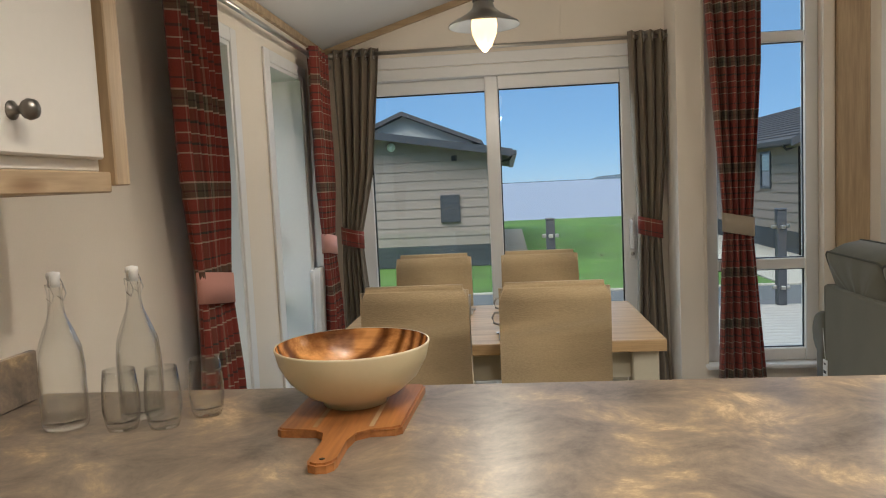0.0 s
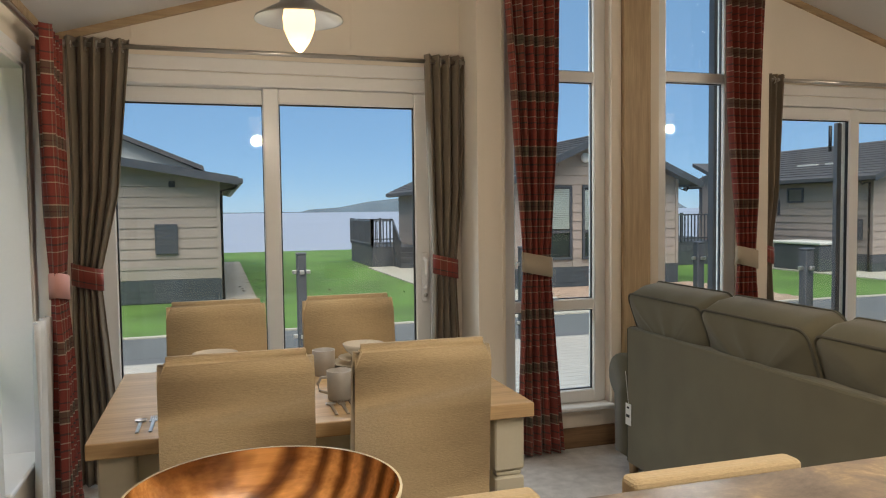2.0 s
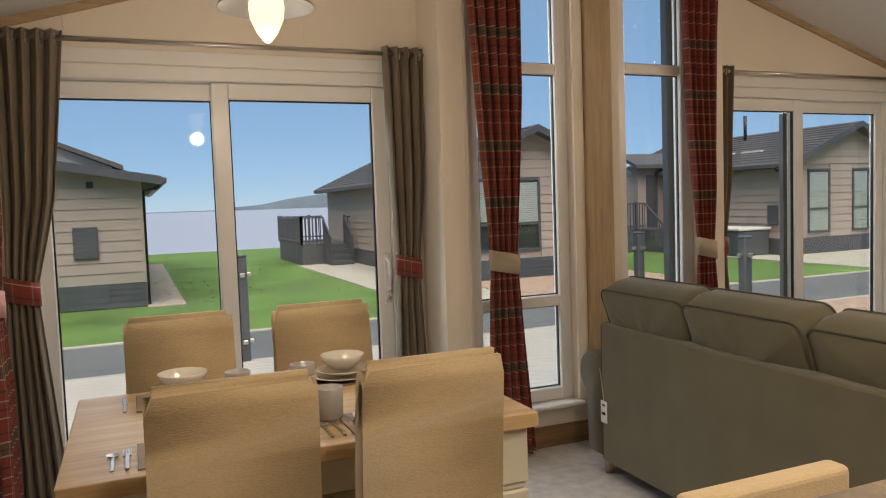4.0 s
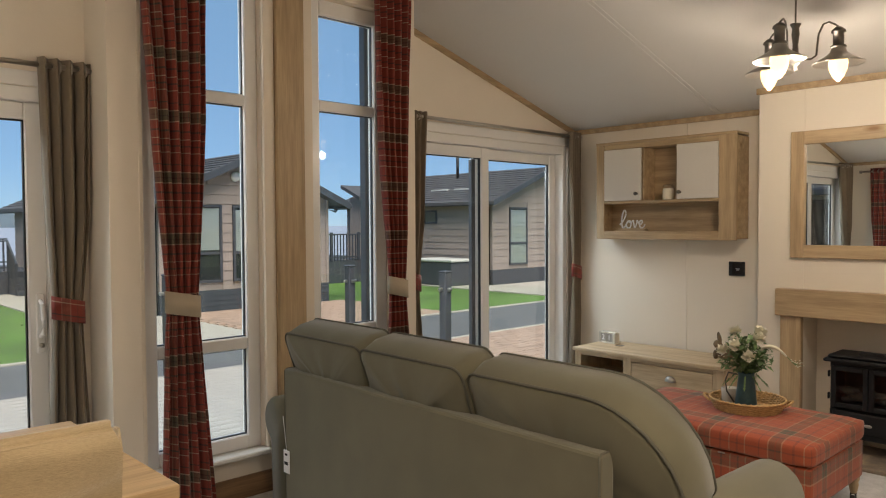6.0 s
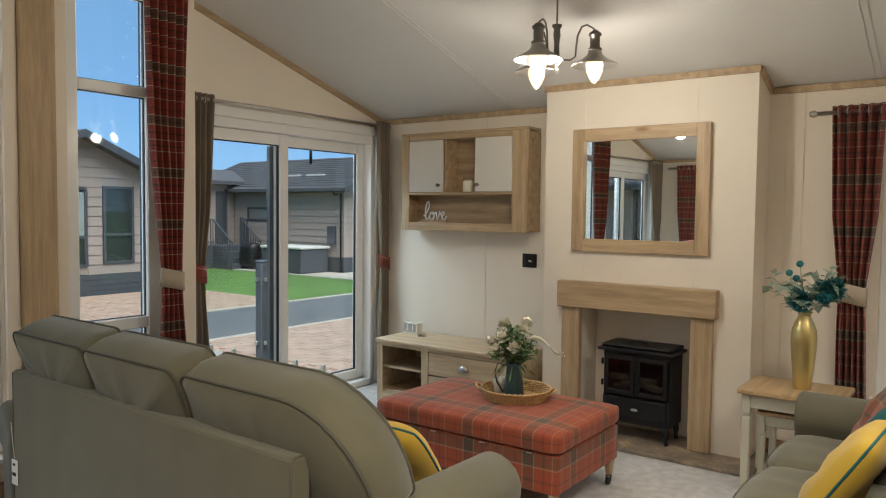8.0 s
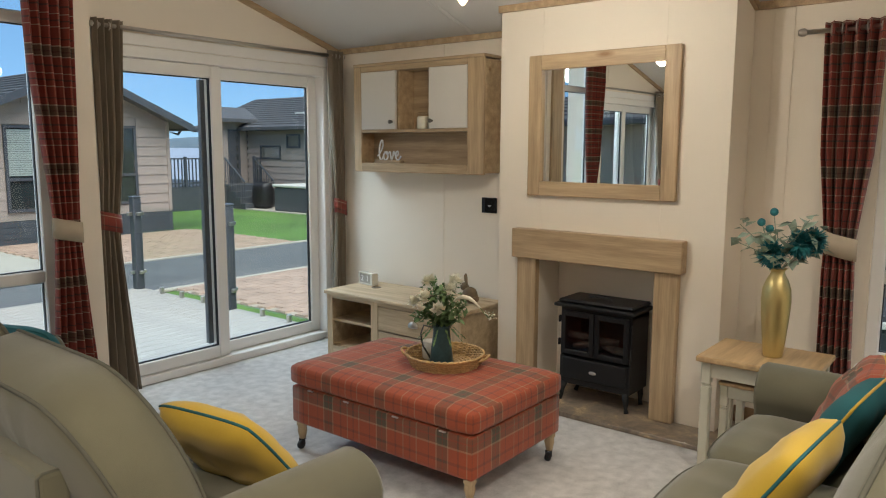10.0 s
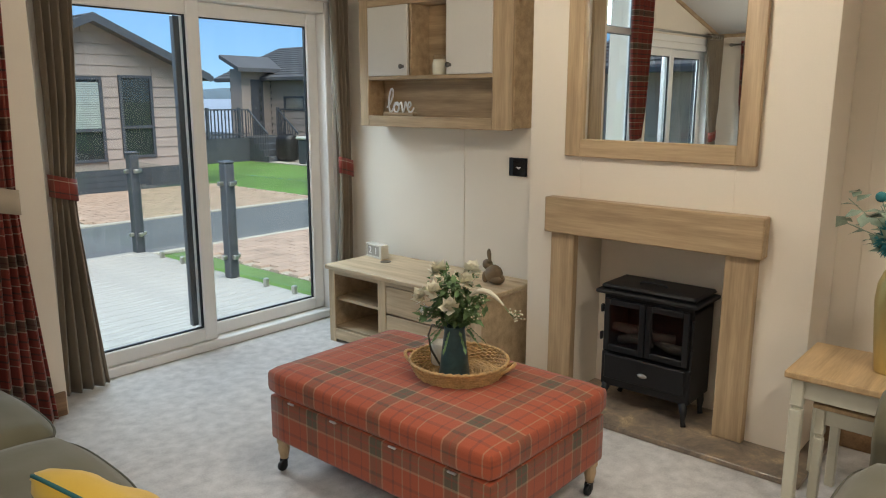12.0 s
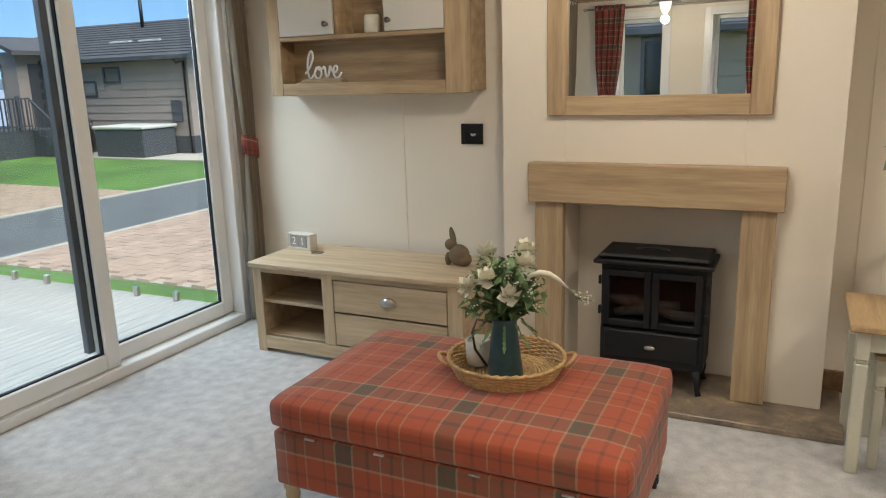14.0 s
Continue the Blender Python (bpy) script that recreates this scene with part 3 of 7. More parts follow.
def window_unit(name, label, axis, at, depth, s0, s1, z0, z1, transoms=(), mullions=(), fw=0.06, m=None, sill=None, category="window"):
    """A frame with bars and one pane a field. axis 0: along x at y = at."""
    m = m or M_UPVC

    def P(s, q, z):
        return (s, q, z) if axis == 0 else (q, s, z)

    def bx(a0, a1, b0, b1, q0, q1):
        lo, hi = P(a0, min(q0, q1), b0), P(a1, max(q0, q1), b1)
        return lo, hi
    root = tagged(thing(name, P((s0 + s1) / 2, at, z0), label, category), kind="structure")
    q0, q1 = at, at + depth
    fr = [bx(s0, s0 + fw, z0, z1, q0, q1), bx(s1 - fw, s1, z0, z1, q0, q1), bx(s0 + fw, s1 - fw, z0, z0 + fw, q0, q1), bx(s0 + fw, s1 - fw, z1 - fw, z1, q0, q1)]
    for a, b in mullions:
        fr.append(bx(a, b, z0 + fw, z1 - fw, q0 + 0.004, q1 - 0.004))
    for a, b in transoms:
        fr.append(bx(s0 + fw, s1 - fw, a, b, q0 + 0.002, q1 - 0.002))
    boxes("frame", fr, m, root, 0.006)
    xs = [s0 + fw] + [v for ab in mullions for v in ab] + [s1 - fw]
    zs = [z0 + fw] + [v for ab in transoms for v in ab] + [z1 - fw]
    qm = (q0 + q1) / 2
    seal = []
    for i in range(0, len(xs), 2):
        for k in range(0, len(zs), 2):
            a0, a1, b0, b1 = xs[i], xs[i + 1], zs[k], zs[k + 1]
            box("pane", *bx(a0, a1, b0, b1, qm - 0.003, qm + 0.003), M_GLASS, root, 0)
            w = 0.006
            seal += [bx(a0, a0 + w, b0, b1, qm - 0.008, qm + 0.008), bx(a1 - w, a1, b0, b1, qm - 0.008, qm + 0.008),
                     bx(a0 + w, a1 - w, b0, b0 + w, qm - 0.008, qm + 0.008), bx(a0 + w, a1 - w, b1 - w, b1, qm - 0.008, qm + 0.008)]
    boxes("seal", seal, M_GREY, root, 0)
    if sill:
        box("sill", *sill, M_UPVC, root, 0.006)
    return root


window_unit("window_1", "tall white window with two crossbars beside the oak post", 0, 4.60, 0.07, 1.16, 1.81, 0.25, 2.80, [(0.80, 0.865), (2.125, 2.185)], fw=0.075, sill=((1.14, 4.50, 0.225), (1.83, 4.61, 0.25)))
window_unit("window_2", "tall white window with two crossbars beside the oak post", 0, 4.60, 0.07, 2.13, 2.72, 0.25, 2.80, [(0.80, 0.865), (2.15, 2.21)], fw=0.09, sill=((2.11, 4.50, 0.225), (2.74, 4.61, 0.25)))
boxes("window_trim", [((1.812, 4.535, 0.25), (1.878, 4.5595, 2.84)), ((2.062, 4.535, 0.25), (2.128, 4.5595, 2.84)), ((2.722, 4.545, 0.25), (2.76, 4.5595, 2.84)), ((1.13, 4.54, 2.80), (1.81, 4.5595, 2.86)), ((2.13, 4.54, 2.80), (2.76, 4.5595, 2.86))], M_WALL)
tagged(bpy.data.objects["window_trim"], "cream architraves round the tall windows", "trim", kind="structure")


def patio(name, x0, x1, m0, m1, flip, label):
    """A two-leaf sliding door: outer frame, a fixed leaf further out and a sliding leaf further in."""
    root = tagged(thing(name, ((x0 + x1) / 2, FY, 0), label, "patio door"), kind="structure")
    y0 = FY - 0.015
    boxes("frame", [((x0, y0, 0.0), (x0 + 0.05, FY + 0.14, 2.14)), ((x1 - 0.05, y0, 0.0), (x1, FY + 0.14, 2.14)), ((x0 + 0.05, y0, 2.07), (x1 - 0.05, FY + 0.14, 2.14)), ((x0 + 0.05, y0, 0.0), (x1 - 0.05, FY + 0.14, 0.055))], M_UPVC, root, 0.005)
    near, far = (FY + 0.012, FY + 0.062), (FY + 0.068, FY + 0.118)
    spans = [(x0 + 0.05, m1), (m0, x1 - 0.05)]
    for k, (a, b) in enumerate(spans):
        q = near if (k == 1) != flip else far
        boxes("sash", [((a, q[0], 0.057), (a + 0.085, q[1], 2.068)), ((b - 0.085, q[0], 0.057), (b, q[1], 2.068)), ((a + 0.085, q[0], 1.985), (b - 0.085, q[1], 2.068)), ((a + 0.085, q[0], 0.057), (b - 0.085, q[1], 0.14))], M_UPVC, root, 0.006)
        ym = (q[0] + q[1]) / 2
        box("pane", (a + 0.085, ym - 0.003, 0.14), (b - 0.085, ym + 0.003, 1.985), M_GLASS, root, 0)
        w = 0.007
        a0, b0 = a + 0.085, b - 0.085
        boxes("seal", [((a0, ym - 0.01, 0.14), (a0 + w, ym + 0.01, 1.985)), ((b0 - w, ym - 0.01, 0.14), (b0, ym + 0.01, 1.985)), ((a0 + w, ym - 0.01, 1.985 - w), (b0 - w, ym + 0.01, 1.985)), ((a0 + w, ym - 0.01, 0.14), (b0 - w, ym + 0.01, 0.14 + w))], M_BLACK, root, 0)
    return root


pd = patio("door_1", -1.02, 0.86, -0.125, -0.035, False, "white sliding patio door, closed, onto the deck")
rd = patio("door_2", 3.04, 4.93, 3.885, 3.975, True, "white sliding patio door, closed, onto the deck")
boxes("outer_stile", [((3.845, FY + 0.075, 0.15), (3.884, FY + 0.112, 1.98))], M_GREY, rd, 0.003, label="dark grey stile of the outer leaf")
for root, hx in ((pd, 0.775), (rd, 3.1)):
    bm = bmesh.new()
    add_tube(bm, [(hx, FY + 0.01, 0.94), (hx, FY - 0.035, 0.96), (hx, FY - 0.045, 1.03), (hx, FY - 0.035, 1.10), (hx, FY + 0.01, 1.12)], 0.011, 8)
    add_box(bm, (hx - 0.02, FY - 0.002, 0.86), (hx + 0.02, FY + 0.012, 1.15), 0.006)
    finish("handle", bm, M_UPVC, root, False, "white pull handle")
    lathe("lock", [(0.012, 0), (0.012, 0.012)], (hx, FY - 0.003, 0.90), M_STEEL, root, 14, Matrix.Rotation(radians(90), 4, 'X'), label="steel lock barrel")
boxes("door_head", [((-1.05, FY - 0.012, 2.143), (0.98, FY, 2.215)), ((3.0, FY - 0.012, 2.143), (4.98, FY, 2.215))], M_UPVC, bev=0.004)
tagged(bpy.data.objects["door_head"], "white head boards above the patio doors", "trim", kind="structure")
for wname, wa, wb in (("window_3", 3.72, 4.3), ("window_5", 2.76, 3.2)):
    w3 = window_unit(wname, "narrow white casement window in a deep white reveal", 1, LX - 0.20, -0.07, wa, wb, 0.34, 2.04, [(0.80, 0.86)], sill=((LX - 0.20, wa + 0.022, 0.342), (LX + 0.03, wb - 0.022, 0.365)))
    boxes("reveal", [((LX - 0.20, wa, 0.34), (LX + 0.006, wa + 0.02, 2.04)), ((LX - 0.20, wb - 0.02, 0.34), (LX + 0.006, wb, 2.04)), ((LX - 0.20, wa + 0.02, 2.02), (LX + 0.006, wb - 0.02, 2.04))], M_UPVC, w3, 0.002)
    box("handle", (LX - 0.199, wb - 0.075, 1.12), (LX - 0.185, wb - 0.04, 1.20), M_UPVC, w3, 0.005, label="white window handle")
    tube("lever", [(LX - 0.186, wb - 0.057, 1.18), (LX - 0.165, wb - 0.057, 1.18), (LX - 0.16, wb - 0.057, 1.16), (LX - 0.16, wb - 0.057, 1.05)], 0.008, M_UPVC, w3)
boxes("window_lining", [((LX + 0.001, 3.64, 0.30), (LX + 0.014, 3.72, 2.10)), ((LX + 0.001, 3.72, 2.04), (LX + 0.014, 4.3, 2.10)), ((LX + 0.001, 4.3, 0.3), (LX + 0.014, 4.37, 2.10)),
                        ((LX + 0.001, 3.2, 0.3), (LX + 0.014, 3.27, 2.10)), ((LX + 0.001, 2.69, 0.3), (LX + 0.014, 2.76, 2.10)), ((LX + 0.001, 2.76, 2.04), (LX + 0.014, 3.2, 2.10))], M_UPVC)
tagged(bpy.data.objects["window_lining"], "white boards lining the side windows", "trim", kind="structure")
window_unit("window_4", "white window with a crossbar beside the plaid curtain", 1, RX + 0.03, 0.07, -0.45, 1.08, 0.45, 1.98, [(0.86, 0.93)], [(0.28, 0.34)], sill=((RX - 0.05, -0.48, 0.425), (RX + 0.04, 1.11, 0.45)))

# ---- curtains and rods ----


def rod(name, a, b, r=0.0125, finial=True):
    a, b = Vector(a), Vector(b)
    root = thing(name, tuple(a), "brushed steel curtain rod fixed above the opening", "curtain rod")
    tube("pole", [a, b], r, M_STEEL, root, 12)
    dd = (b - a).normalized()
    wall = Vector((0, 1, 0)) if abs(dd.x) > 0.5 else Vector((1 if a.x > 2 else -1, 0, 0))
    for p, k in ((a, -1), (b, 1)):
        q = (dd * k).to_track_quat('Z', 'Y').to_matrix().to_4x4()
        lathe("finial", [(0.0, 0.045), (0.014, 0.042), (0.02, 0.03), (0.02, 0.012), (0.013, 0.004), (0.013, 0.0)], p, M_STEEL, root, 14, q)
    for t in (0.06, 0.94):
        p = a.lerp(b, t)
        tube("bracket", [p, p + wall * 0.085], 0.007, M_STEEL, root)
    return root


TOP = 2.27
rod("curtain_rod", (-1.06, 4.775, 2.235), (1.0, 4.775, 2.235))
rod("curtain_rod", (3.08, 4.775, 2.225), (5.0, 4.775, 2.225))
rod("curtain_rod", (LX + 0.085, 2.40, 2.15), (LX + 0.085, 4.62, 2.15))
rod("curtain_rod", (RX - 0.085, -0.8, 2.10), (RX - 0.085, 1.42, 2.10))
rod("curtain_rod", (1.05, 4.475, 2.93), (1.87, 4.475, 2.93))
rod("curtain_rod", (2.07, 4.475, 2.93), (2.88, 4.475, 2.93))
TL = "taupe eyelet curtain gathered by a plaid tie-back"
PK = "red plaid eyelet curtain gathered by a rose-pink tie-back"
PL = "red plaid eyelet curtain gathered by a beige tie-back"
curtain("curtain", (0, 4.775, 0), (1, 0, 0), [(TOP, -1.07, -0.775), (1.5, -1.06, -0.85), (1.08, -1.07, -0.945), (0.9, -1.08, -0.93), (0.02, -1.09, -0.86)], M_TAUPE, TL, M_PLAID, 1.08, 5, 0.035, -1, 5)
curtain("curtain", (0, 4.775, 0), (1, 0, 0), [(TOP, 0.765, 1.0), (1.5, 0.785, 0.98), (1.07, 0.81, 0.94), (0.9, 0.80, 0.945), (0.02, 0.76, 0.99)], M_TAUPE, TL, M_PLAID, 1.07, 4, 0.032, -1, 4)
curtain("curtain", (0, 4.775, 0), (1, 0, 0), [(2.26, 3.05, 3.24), (1.5, 3.05, 3.20), (1.08, 3.04, 3.155), (0.9, 3.035, 3.16), (0.01, 2.995, 3.24)], M_TAUPE, TL, M_PLAID, 1.08, 4, 0.03, -1, 3)
curtain("curtain", (0, 4.775, 0), (1, 0, 0), [(2.26, 4.87, 5.03), (1.5, 4.90, 5.02), (1.06, 4.93, 5.03), (0.9, 4.92, 5.025), (0.03, 4.86, 5.02)], M_TAUPE, TL, M_PLAID, 1.06, 4, 0.03, -1, 4)
curtain("curtain", (0, 4.475, 0), (1, 0, 0), [(2.97, 1.10, 1.46), (2.0, 1.17, 1.45), (1.085, 1.235, 1.395), (0.9, 1.22, 1.41), (0.02, 1.19, 1.48)], M_PLAID, PL, M_BAND, 1.085, 5, 0.035, -1, 5)
curtain("curtain", (0, 4.475, 0), (1, 0, 0), [(2.97, 2.53, 2.83), (2.0, 2.56, 2.80), (1.085, 2.64, 2.775), (0.9, 2.63, 2.785), (0.02, 2.57, 2.85)], M_PLAID, PL, M_BAND, 1.085, 5, 0.035, -1, 5)
curtain("curtain", (LX + 0.11, 0, 0), (0, 1, 0), [(2.19, 2.38, 2.80), (1.5, 2.42, 2.80), (1.06, 2.50, 2.76), (0.9, 2.49, 2.77), (0.02, 2.43, 2.84)], M_PLAID, PK, M_PINK, 1.06, 6, 0.035, -1, 6)
curtain("curtain", (LX + 0.10, 0, 0), (0, 1, 0), [(2.19, 4.16, 4.52), (1.5, 4.20, 4.50), (1.07, 4.26, 4.46), (0.9, 4.26, 4.47), (0.02, 4.2, 4.58)], M_PLAID, PK, M_PINK, 1.07, 5, 0.035, -1, 5)
curtain("curtain", (RX - 0.085, 0, 0), (0, 1, 0), [(2.14, 1.07, 1.34), (1.5, 1.09, 1.32), (1.05, 1.14, 1.275), (0.9, 1.13, 1.28), (0.03, 1.10, 1.27)], M_PLAID, PL, M_BAND, 1.05, 5, 0.033, 1, 5)
# white lining that falls free behind the side curtain
bm = bmesh.new()
for j in range(20):
    for i in range(12):
        def at(ii, jj):
            z = 0.95 - 0.93 * jj / 20
            y = 3.98 + 0.3 * ii / 12 + 0.06 * (1 - jj / 20)
            return (LX + 0.06 + 0.02 * math.sin(ii * 1.4 + jj * 0.1), y, z)
        bm.faces.new([bm.verts.new(at(*q)) for q in ((i, j), (i + 1, j), (i + 1, j + 1), (i, j + 1))])
bmesh.ops.remove_doubles(bm, verts=bm.verts, dist=0.0005)
ob = finish("curtain_lining", bm, M_LINING, None, True)
ob.modifiers.new("thick", 'SOLIDIFY').thickness = 0.003
tagged(ob, "loose white curtain lining beside the side window", "curtain lining")

# ---- kitchen peninsula ----
CT = thing("kitchen_peninsula", (-0.1, 1.4, 0), "kitchen peninsula with a brown slate-effect worktop", "kitchen counter")
box("worktop", (LX + 0.002, 1.0, 0.88), (0.95, 1.79, 0.92), M_COUNTER, CT, 0.006, 2)
box("base_unit", (LX + 0.002, 1.05, 0.0), (0.88, 1.6, 0.88), M_DOORW, CT, 0.004)
box("upstand", (LX + 0.002, 0.3, 0.922), (LX + 0.022, 1.74, 1.04), M_COUNTER, CT, 0.003)
box("side_run", (LX + 0.002, -1.2, 0.88), (-0.55, 0.998, 0.92), M_COUNTER, CT, 0.006)
box("side_unit", (LX + 0.002, -1.2, 0.0), (-0.6, 0.998, 0.88), M_DOORW, CT, 0.004)
KC = thing("wall_cupboard", (-1.0, 1.2, 1.42), "cream kitchen wall cupboard with an oak end panel", "cupboard")
box("body", (LX + 0.002, 0.2, 1.45), (-0.86, 1.60, 2.14), M_DOORW, KC)
box("end_panel", (LX + 0.002, 1.602, 1.42), (-0.825, 1.66, 2.16), M_OAKZ, KC, 0.003, label="oak end panel")
box("pelmet", (LX + 0.05, 0.2, 1.405), (-0.835, 1.60, 1.449), M_OAKY, KC, 0.003, label="oak light pelmet")
dr = box("door", (-0.858, 1.02, 1.475), (-0.838, 1.585, 2.13), M_DOORW, KC, 0.004)
box("door", (-0.858, 0.43, 1.475), (-0.838, 1.005, 2.13), M_DOORW, KC, 0.004)
lathe("knob", [(0.017, 0), (0.017, 0.003), (0.008, 0.006), (0.007, 0.018), (0.016, 0.026), (0.019, 0.034), (0.016, 0.044), (0.0, 0.048)], (-0.838, 1.30, 1.55), M_PEWTER, KC, 18, Matrix.Rotation(radians(90), 4, 'Y'), label="pewter ball knob")
box("under_light", (-1.02, 0.6, 1.438), (-0.97, 1.4, 1.448), M_STRIP, KC, 0, label="lit strip under the cupboard")


def lathe_thin(prof, t):
    return prof + [(max(r - t, 0.0005), z) for r, z in prof[::-1]]


def bottle(x, y):
    b = thing("glass_bottle", (x, y, 0.92), "empty clear swing-top glass bottle on the worktop", "bottle", "swing-top bottles")
    lathe("glass", [(0.005, 0.921), (0.042, 0.921), (0.046, 0.93), (0.046, 1.05), (0.042, 1.09), (0.03, 1.125), (0.018, 1.155), (0.0145, 1.18), (0.0145, 1.205), (0.017, 1.21), (0.017, 1.222),
                    (0.011, 1.222), (0.011, 1.18), (0.026, 1.122), (0.039, 1.085), (0.043, 1.05), (0.043, 0.935), (0.0, 0.93)], (x, y, 0), M_CLEAR, b, 28)
    lathe("stopper", [(0.012, 1.216), (0.012, 1.232), (0.014, 1.236), (0.013, 1.246), (0.0, 1.249)], (x, y, 0), M_WHITE, b, 16, label="white ceramic stopper")
    bm = bmesh.new()
    for s in (-1, 1):
        add_tube(bm, [(x, y + s * 0.014, 1.24), (x + 0.004, y + s * 0.022, 1.225), (x + 0.012, y + s * 0.021, 1.20), (x + 0.005, y + s * 0.02, 1.185), (x - 0.006, y + s * 0.0185, 1.195)], 0.0013, 6)
    finish("wire_clip", bm, M_STEEL, b, True, "thin steel wire clip")


bottle(-0.935, 1.52)
bottle(-0.80, 1.585)
for x, y in ((-0.80, 1.50), (-0.715, 1.51), (-0.655, 1.585)):
    lathe("tumbler", [(0.0, 0.921), (0.028, 0.921), (0.033, 0.935), (0.037, 0.965), (0.036, 1.0), (0.031, 1.045), (0.0298, 1.045), (0.0345, 1.0), (0.0355, 0.965), (0.031, 0.938), (0.0, 0.934)], (x, y, 0), M_CLEAR)
    tagged(bpy.context.scene.collection.objects[-1], "small clear glass tumbler on the worktop", "glass", "tumblers")
# paddle board and bowl
BD = thing("chopping_board", (-0.33, 1.5, 0.92), "acacia paddle chopping board under the bowl", "chopping board")
bm = bmesh.new()
out = [(-0.455, 1.44), (-0.445, 1.43), (-0.375, 1.425), (-0.352, 1.405), (-0.347, 1.36), (-0.35, 1.27), (-0.345, 1.255), (-0.33, 1.247), (-0.312, 1.25), (-0.302, 1.262), (-0.30, 1.28), (-0.302, 1.36), (-0.296, 1.405),
       (-0.272, 1.425), (-0.225, 1.43), (-0.212, 1.442), (-0.20, 1.72), (-0.21, 1.732), (-0.44, 1.732), (-0.452, 1.722)]
bot = [bm.verts.new((x, y, 0.9205)) for x, y in out]
top = [bm.verts.new((x, y, 0.938)) for x, y in out]
bm.faces.new(bot[::-1]), bm.faces.new(top)
for k in range(len(out)):
    j = (k + 1) % len(out)
    bm.faces.new((bot[k], bot[j], top[j], top[k]))
bmesh.ops.bevel(bm, geom=[e for e in bm.edges if all(v in top for v in e.verts)], offset=0.004, segments=2, affect='EDGES')
finish("board", bm, M_ACACIA, BD)
boxes("inlay", [((-0.385, 1.435, 0.9382), (-0.376, 1.728, 0.9387)), ((-0.275, 1.435, 0.9382), (-0.266, 1.728, 0.9387))], M_OAKY, BD, 0, "pale wooden inlay strip")
# black disc laid on the handle, painting the shade of a hanging hole
lathe("hole", [(0.005, 0.9381), (0.005, 0.9388)], (-0.324, 1.27, 0), M_BLACK, BD, 12)
BW = thing("fruit_bowl", (-0.335, 1.60, 0.939), "cream lacquered bowl with a marbled wooden inside", "bowl")
CB = (-0.335, 1.60, 0)
lathe("outside", [(0.06, 0.939), (0.066, 0.939), (0.068, 0.948), (0.10, 0.965), (0.135, 0.995), (0.155, 1.03), (0.163, 1.062), (0.1632, 1.066), (0.160, 1.066)], CB, M_CREAM, BW, 56, cap=False)
lathe("inside", [(0.1602, 1.0655), (0.158, 1.055), (0.148, 1.025), (0.125, 0.99), (0.09, 0.968), (0.05, 0.957), (0.0, 0.955)], CB, M_BOWLIN, BW, 56, cap=False, label="swirled dark and light wood")

# bar stools
ST = thing("bar_stool", (0.62, 2.03, 0), "oatmeal woven bar stool at the peninsula", "bar stool", "bar stools")
cushion("seat", (0.42, 0.36, 0.09), Matrix.Translation((0.62, 1.85, 0.60)), M_CHAIR, ST, 1.0, 10, 8)
box("backrest", (0.41, 2.0, 0.58), (0.83, 2.06, 0.842), M_CHAIR, ST, 0.015, 3)
for x in (0.44, 0.80):
    for y in (1.70, 2.03):
        box("leg", (x - 0.018, y - 0.018, 0.0), (x + 0.018, y + 0.018, 0.58), M_OAKZ, ST, 0.004)
for y in (1.70, 2.03):
    box("stretcher", (0.458, y - 0.012, 0.2), (0.782, y + 0.012, 0.23), M_OAKX, ST, 0.003)
copy_thing(ST, pose(0.0, 2.03, 0))

# ---- dining corner ----
DT = thing("dining_table", (-0.08, 3.3, 0), "oak-topped dining table with sage-cream painted legs", "table")
box("top", (-0.735, 2.85, 0.735), (0.57, 3.76, 0.78), M_TABLE, DT, 0.004, 2)
boxes("apron", [((-0.66, 2.92, 0.62), (0.50, 2.94, 0.734)), ((-0.66, 3.67, 0.62), (0.50, 3.69, 0.734)), ((-0.68, 2.95, 0.62), (-0.66, 3.66, 0.734)), ((0.495, 2.95, 0.62), (0.515, 3.66, 0.734))], M_SAGE, DT)
for x in (-0.66, 0.495):
    for y in (2.925, 3.685):
        boxes("leg", [((x - 0.05, y - 0.05, 0.56), (x + 0.05, y + 0.05, 0.735)), ((x - 0.043, y - 0.043, 0.54), (x + 0.043, y + 0.043, 0.56)), ((x - 0.05, y - 0.05, 0.0), (x + 0.05, y + 0.05, 0.54))], M_SAGE, DT, 0.006)

CH = thing("dining_chair", (-0.34, 2.62, 0), "high-backed dining chair in oatmeal woven fabric", "chair", "chairs round the table")
bm = bmesh.new()
NZ = 10
rings = []
for k in range(NZ + 1):
    f = k / NZ
    z = 0.40 + 0.64 * f
    ly = 2.665 - 0.05 * f ** 1.4
    half = 0.195 - 0.004 * f
    rings.append([bm.verts.new(v) for v in ((-0.34 - half, ly, z), (-0.34 + half, ly, z), (-0.34 + half, ly + 0.075 - 0.015 * f, z), (-0.34 - half, ly + 0.075 - 0.015 * f, z))])
bm.faces.new(rings[0]), bm.faces.new(rings[-1])
for a, b in zip(rings, rings[1:]):
    for k in range(4):
        bm.faces.new((a[k], a[(k + 1) % 4], b[(k + 1) % 4], b[k]))
bmesh.ops.bevel(bm, geom=[e for e in bm.edges if abs(e.verts[0].co.z - e.verts[1].co.z) > 0.02 or max(v.co.z for v in e.verts) > 1.03], offset=0.02, segments=3, affect='EDGES')
finish("backrest", bm, M_CHAIR, CH, True)
cushion("seat", (0.40, 0.42, 0.13), Matrix.Translation((-0.34, 2.92, 0.42)), M_CHAIR, CH, 1.0, 10, 8)
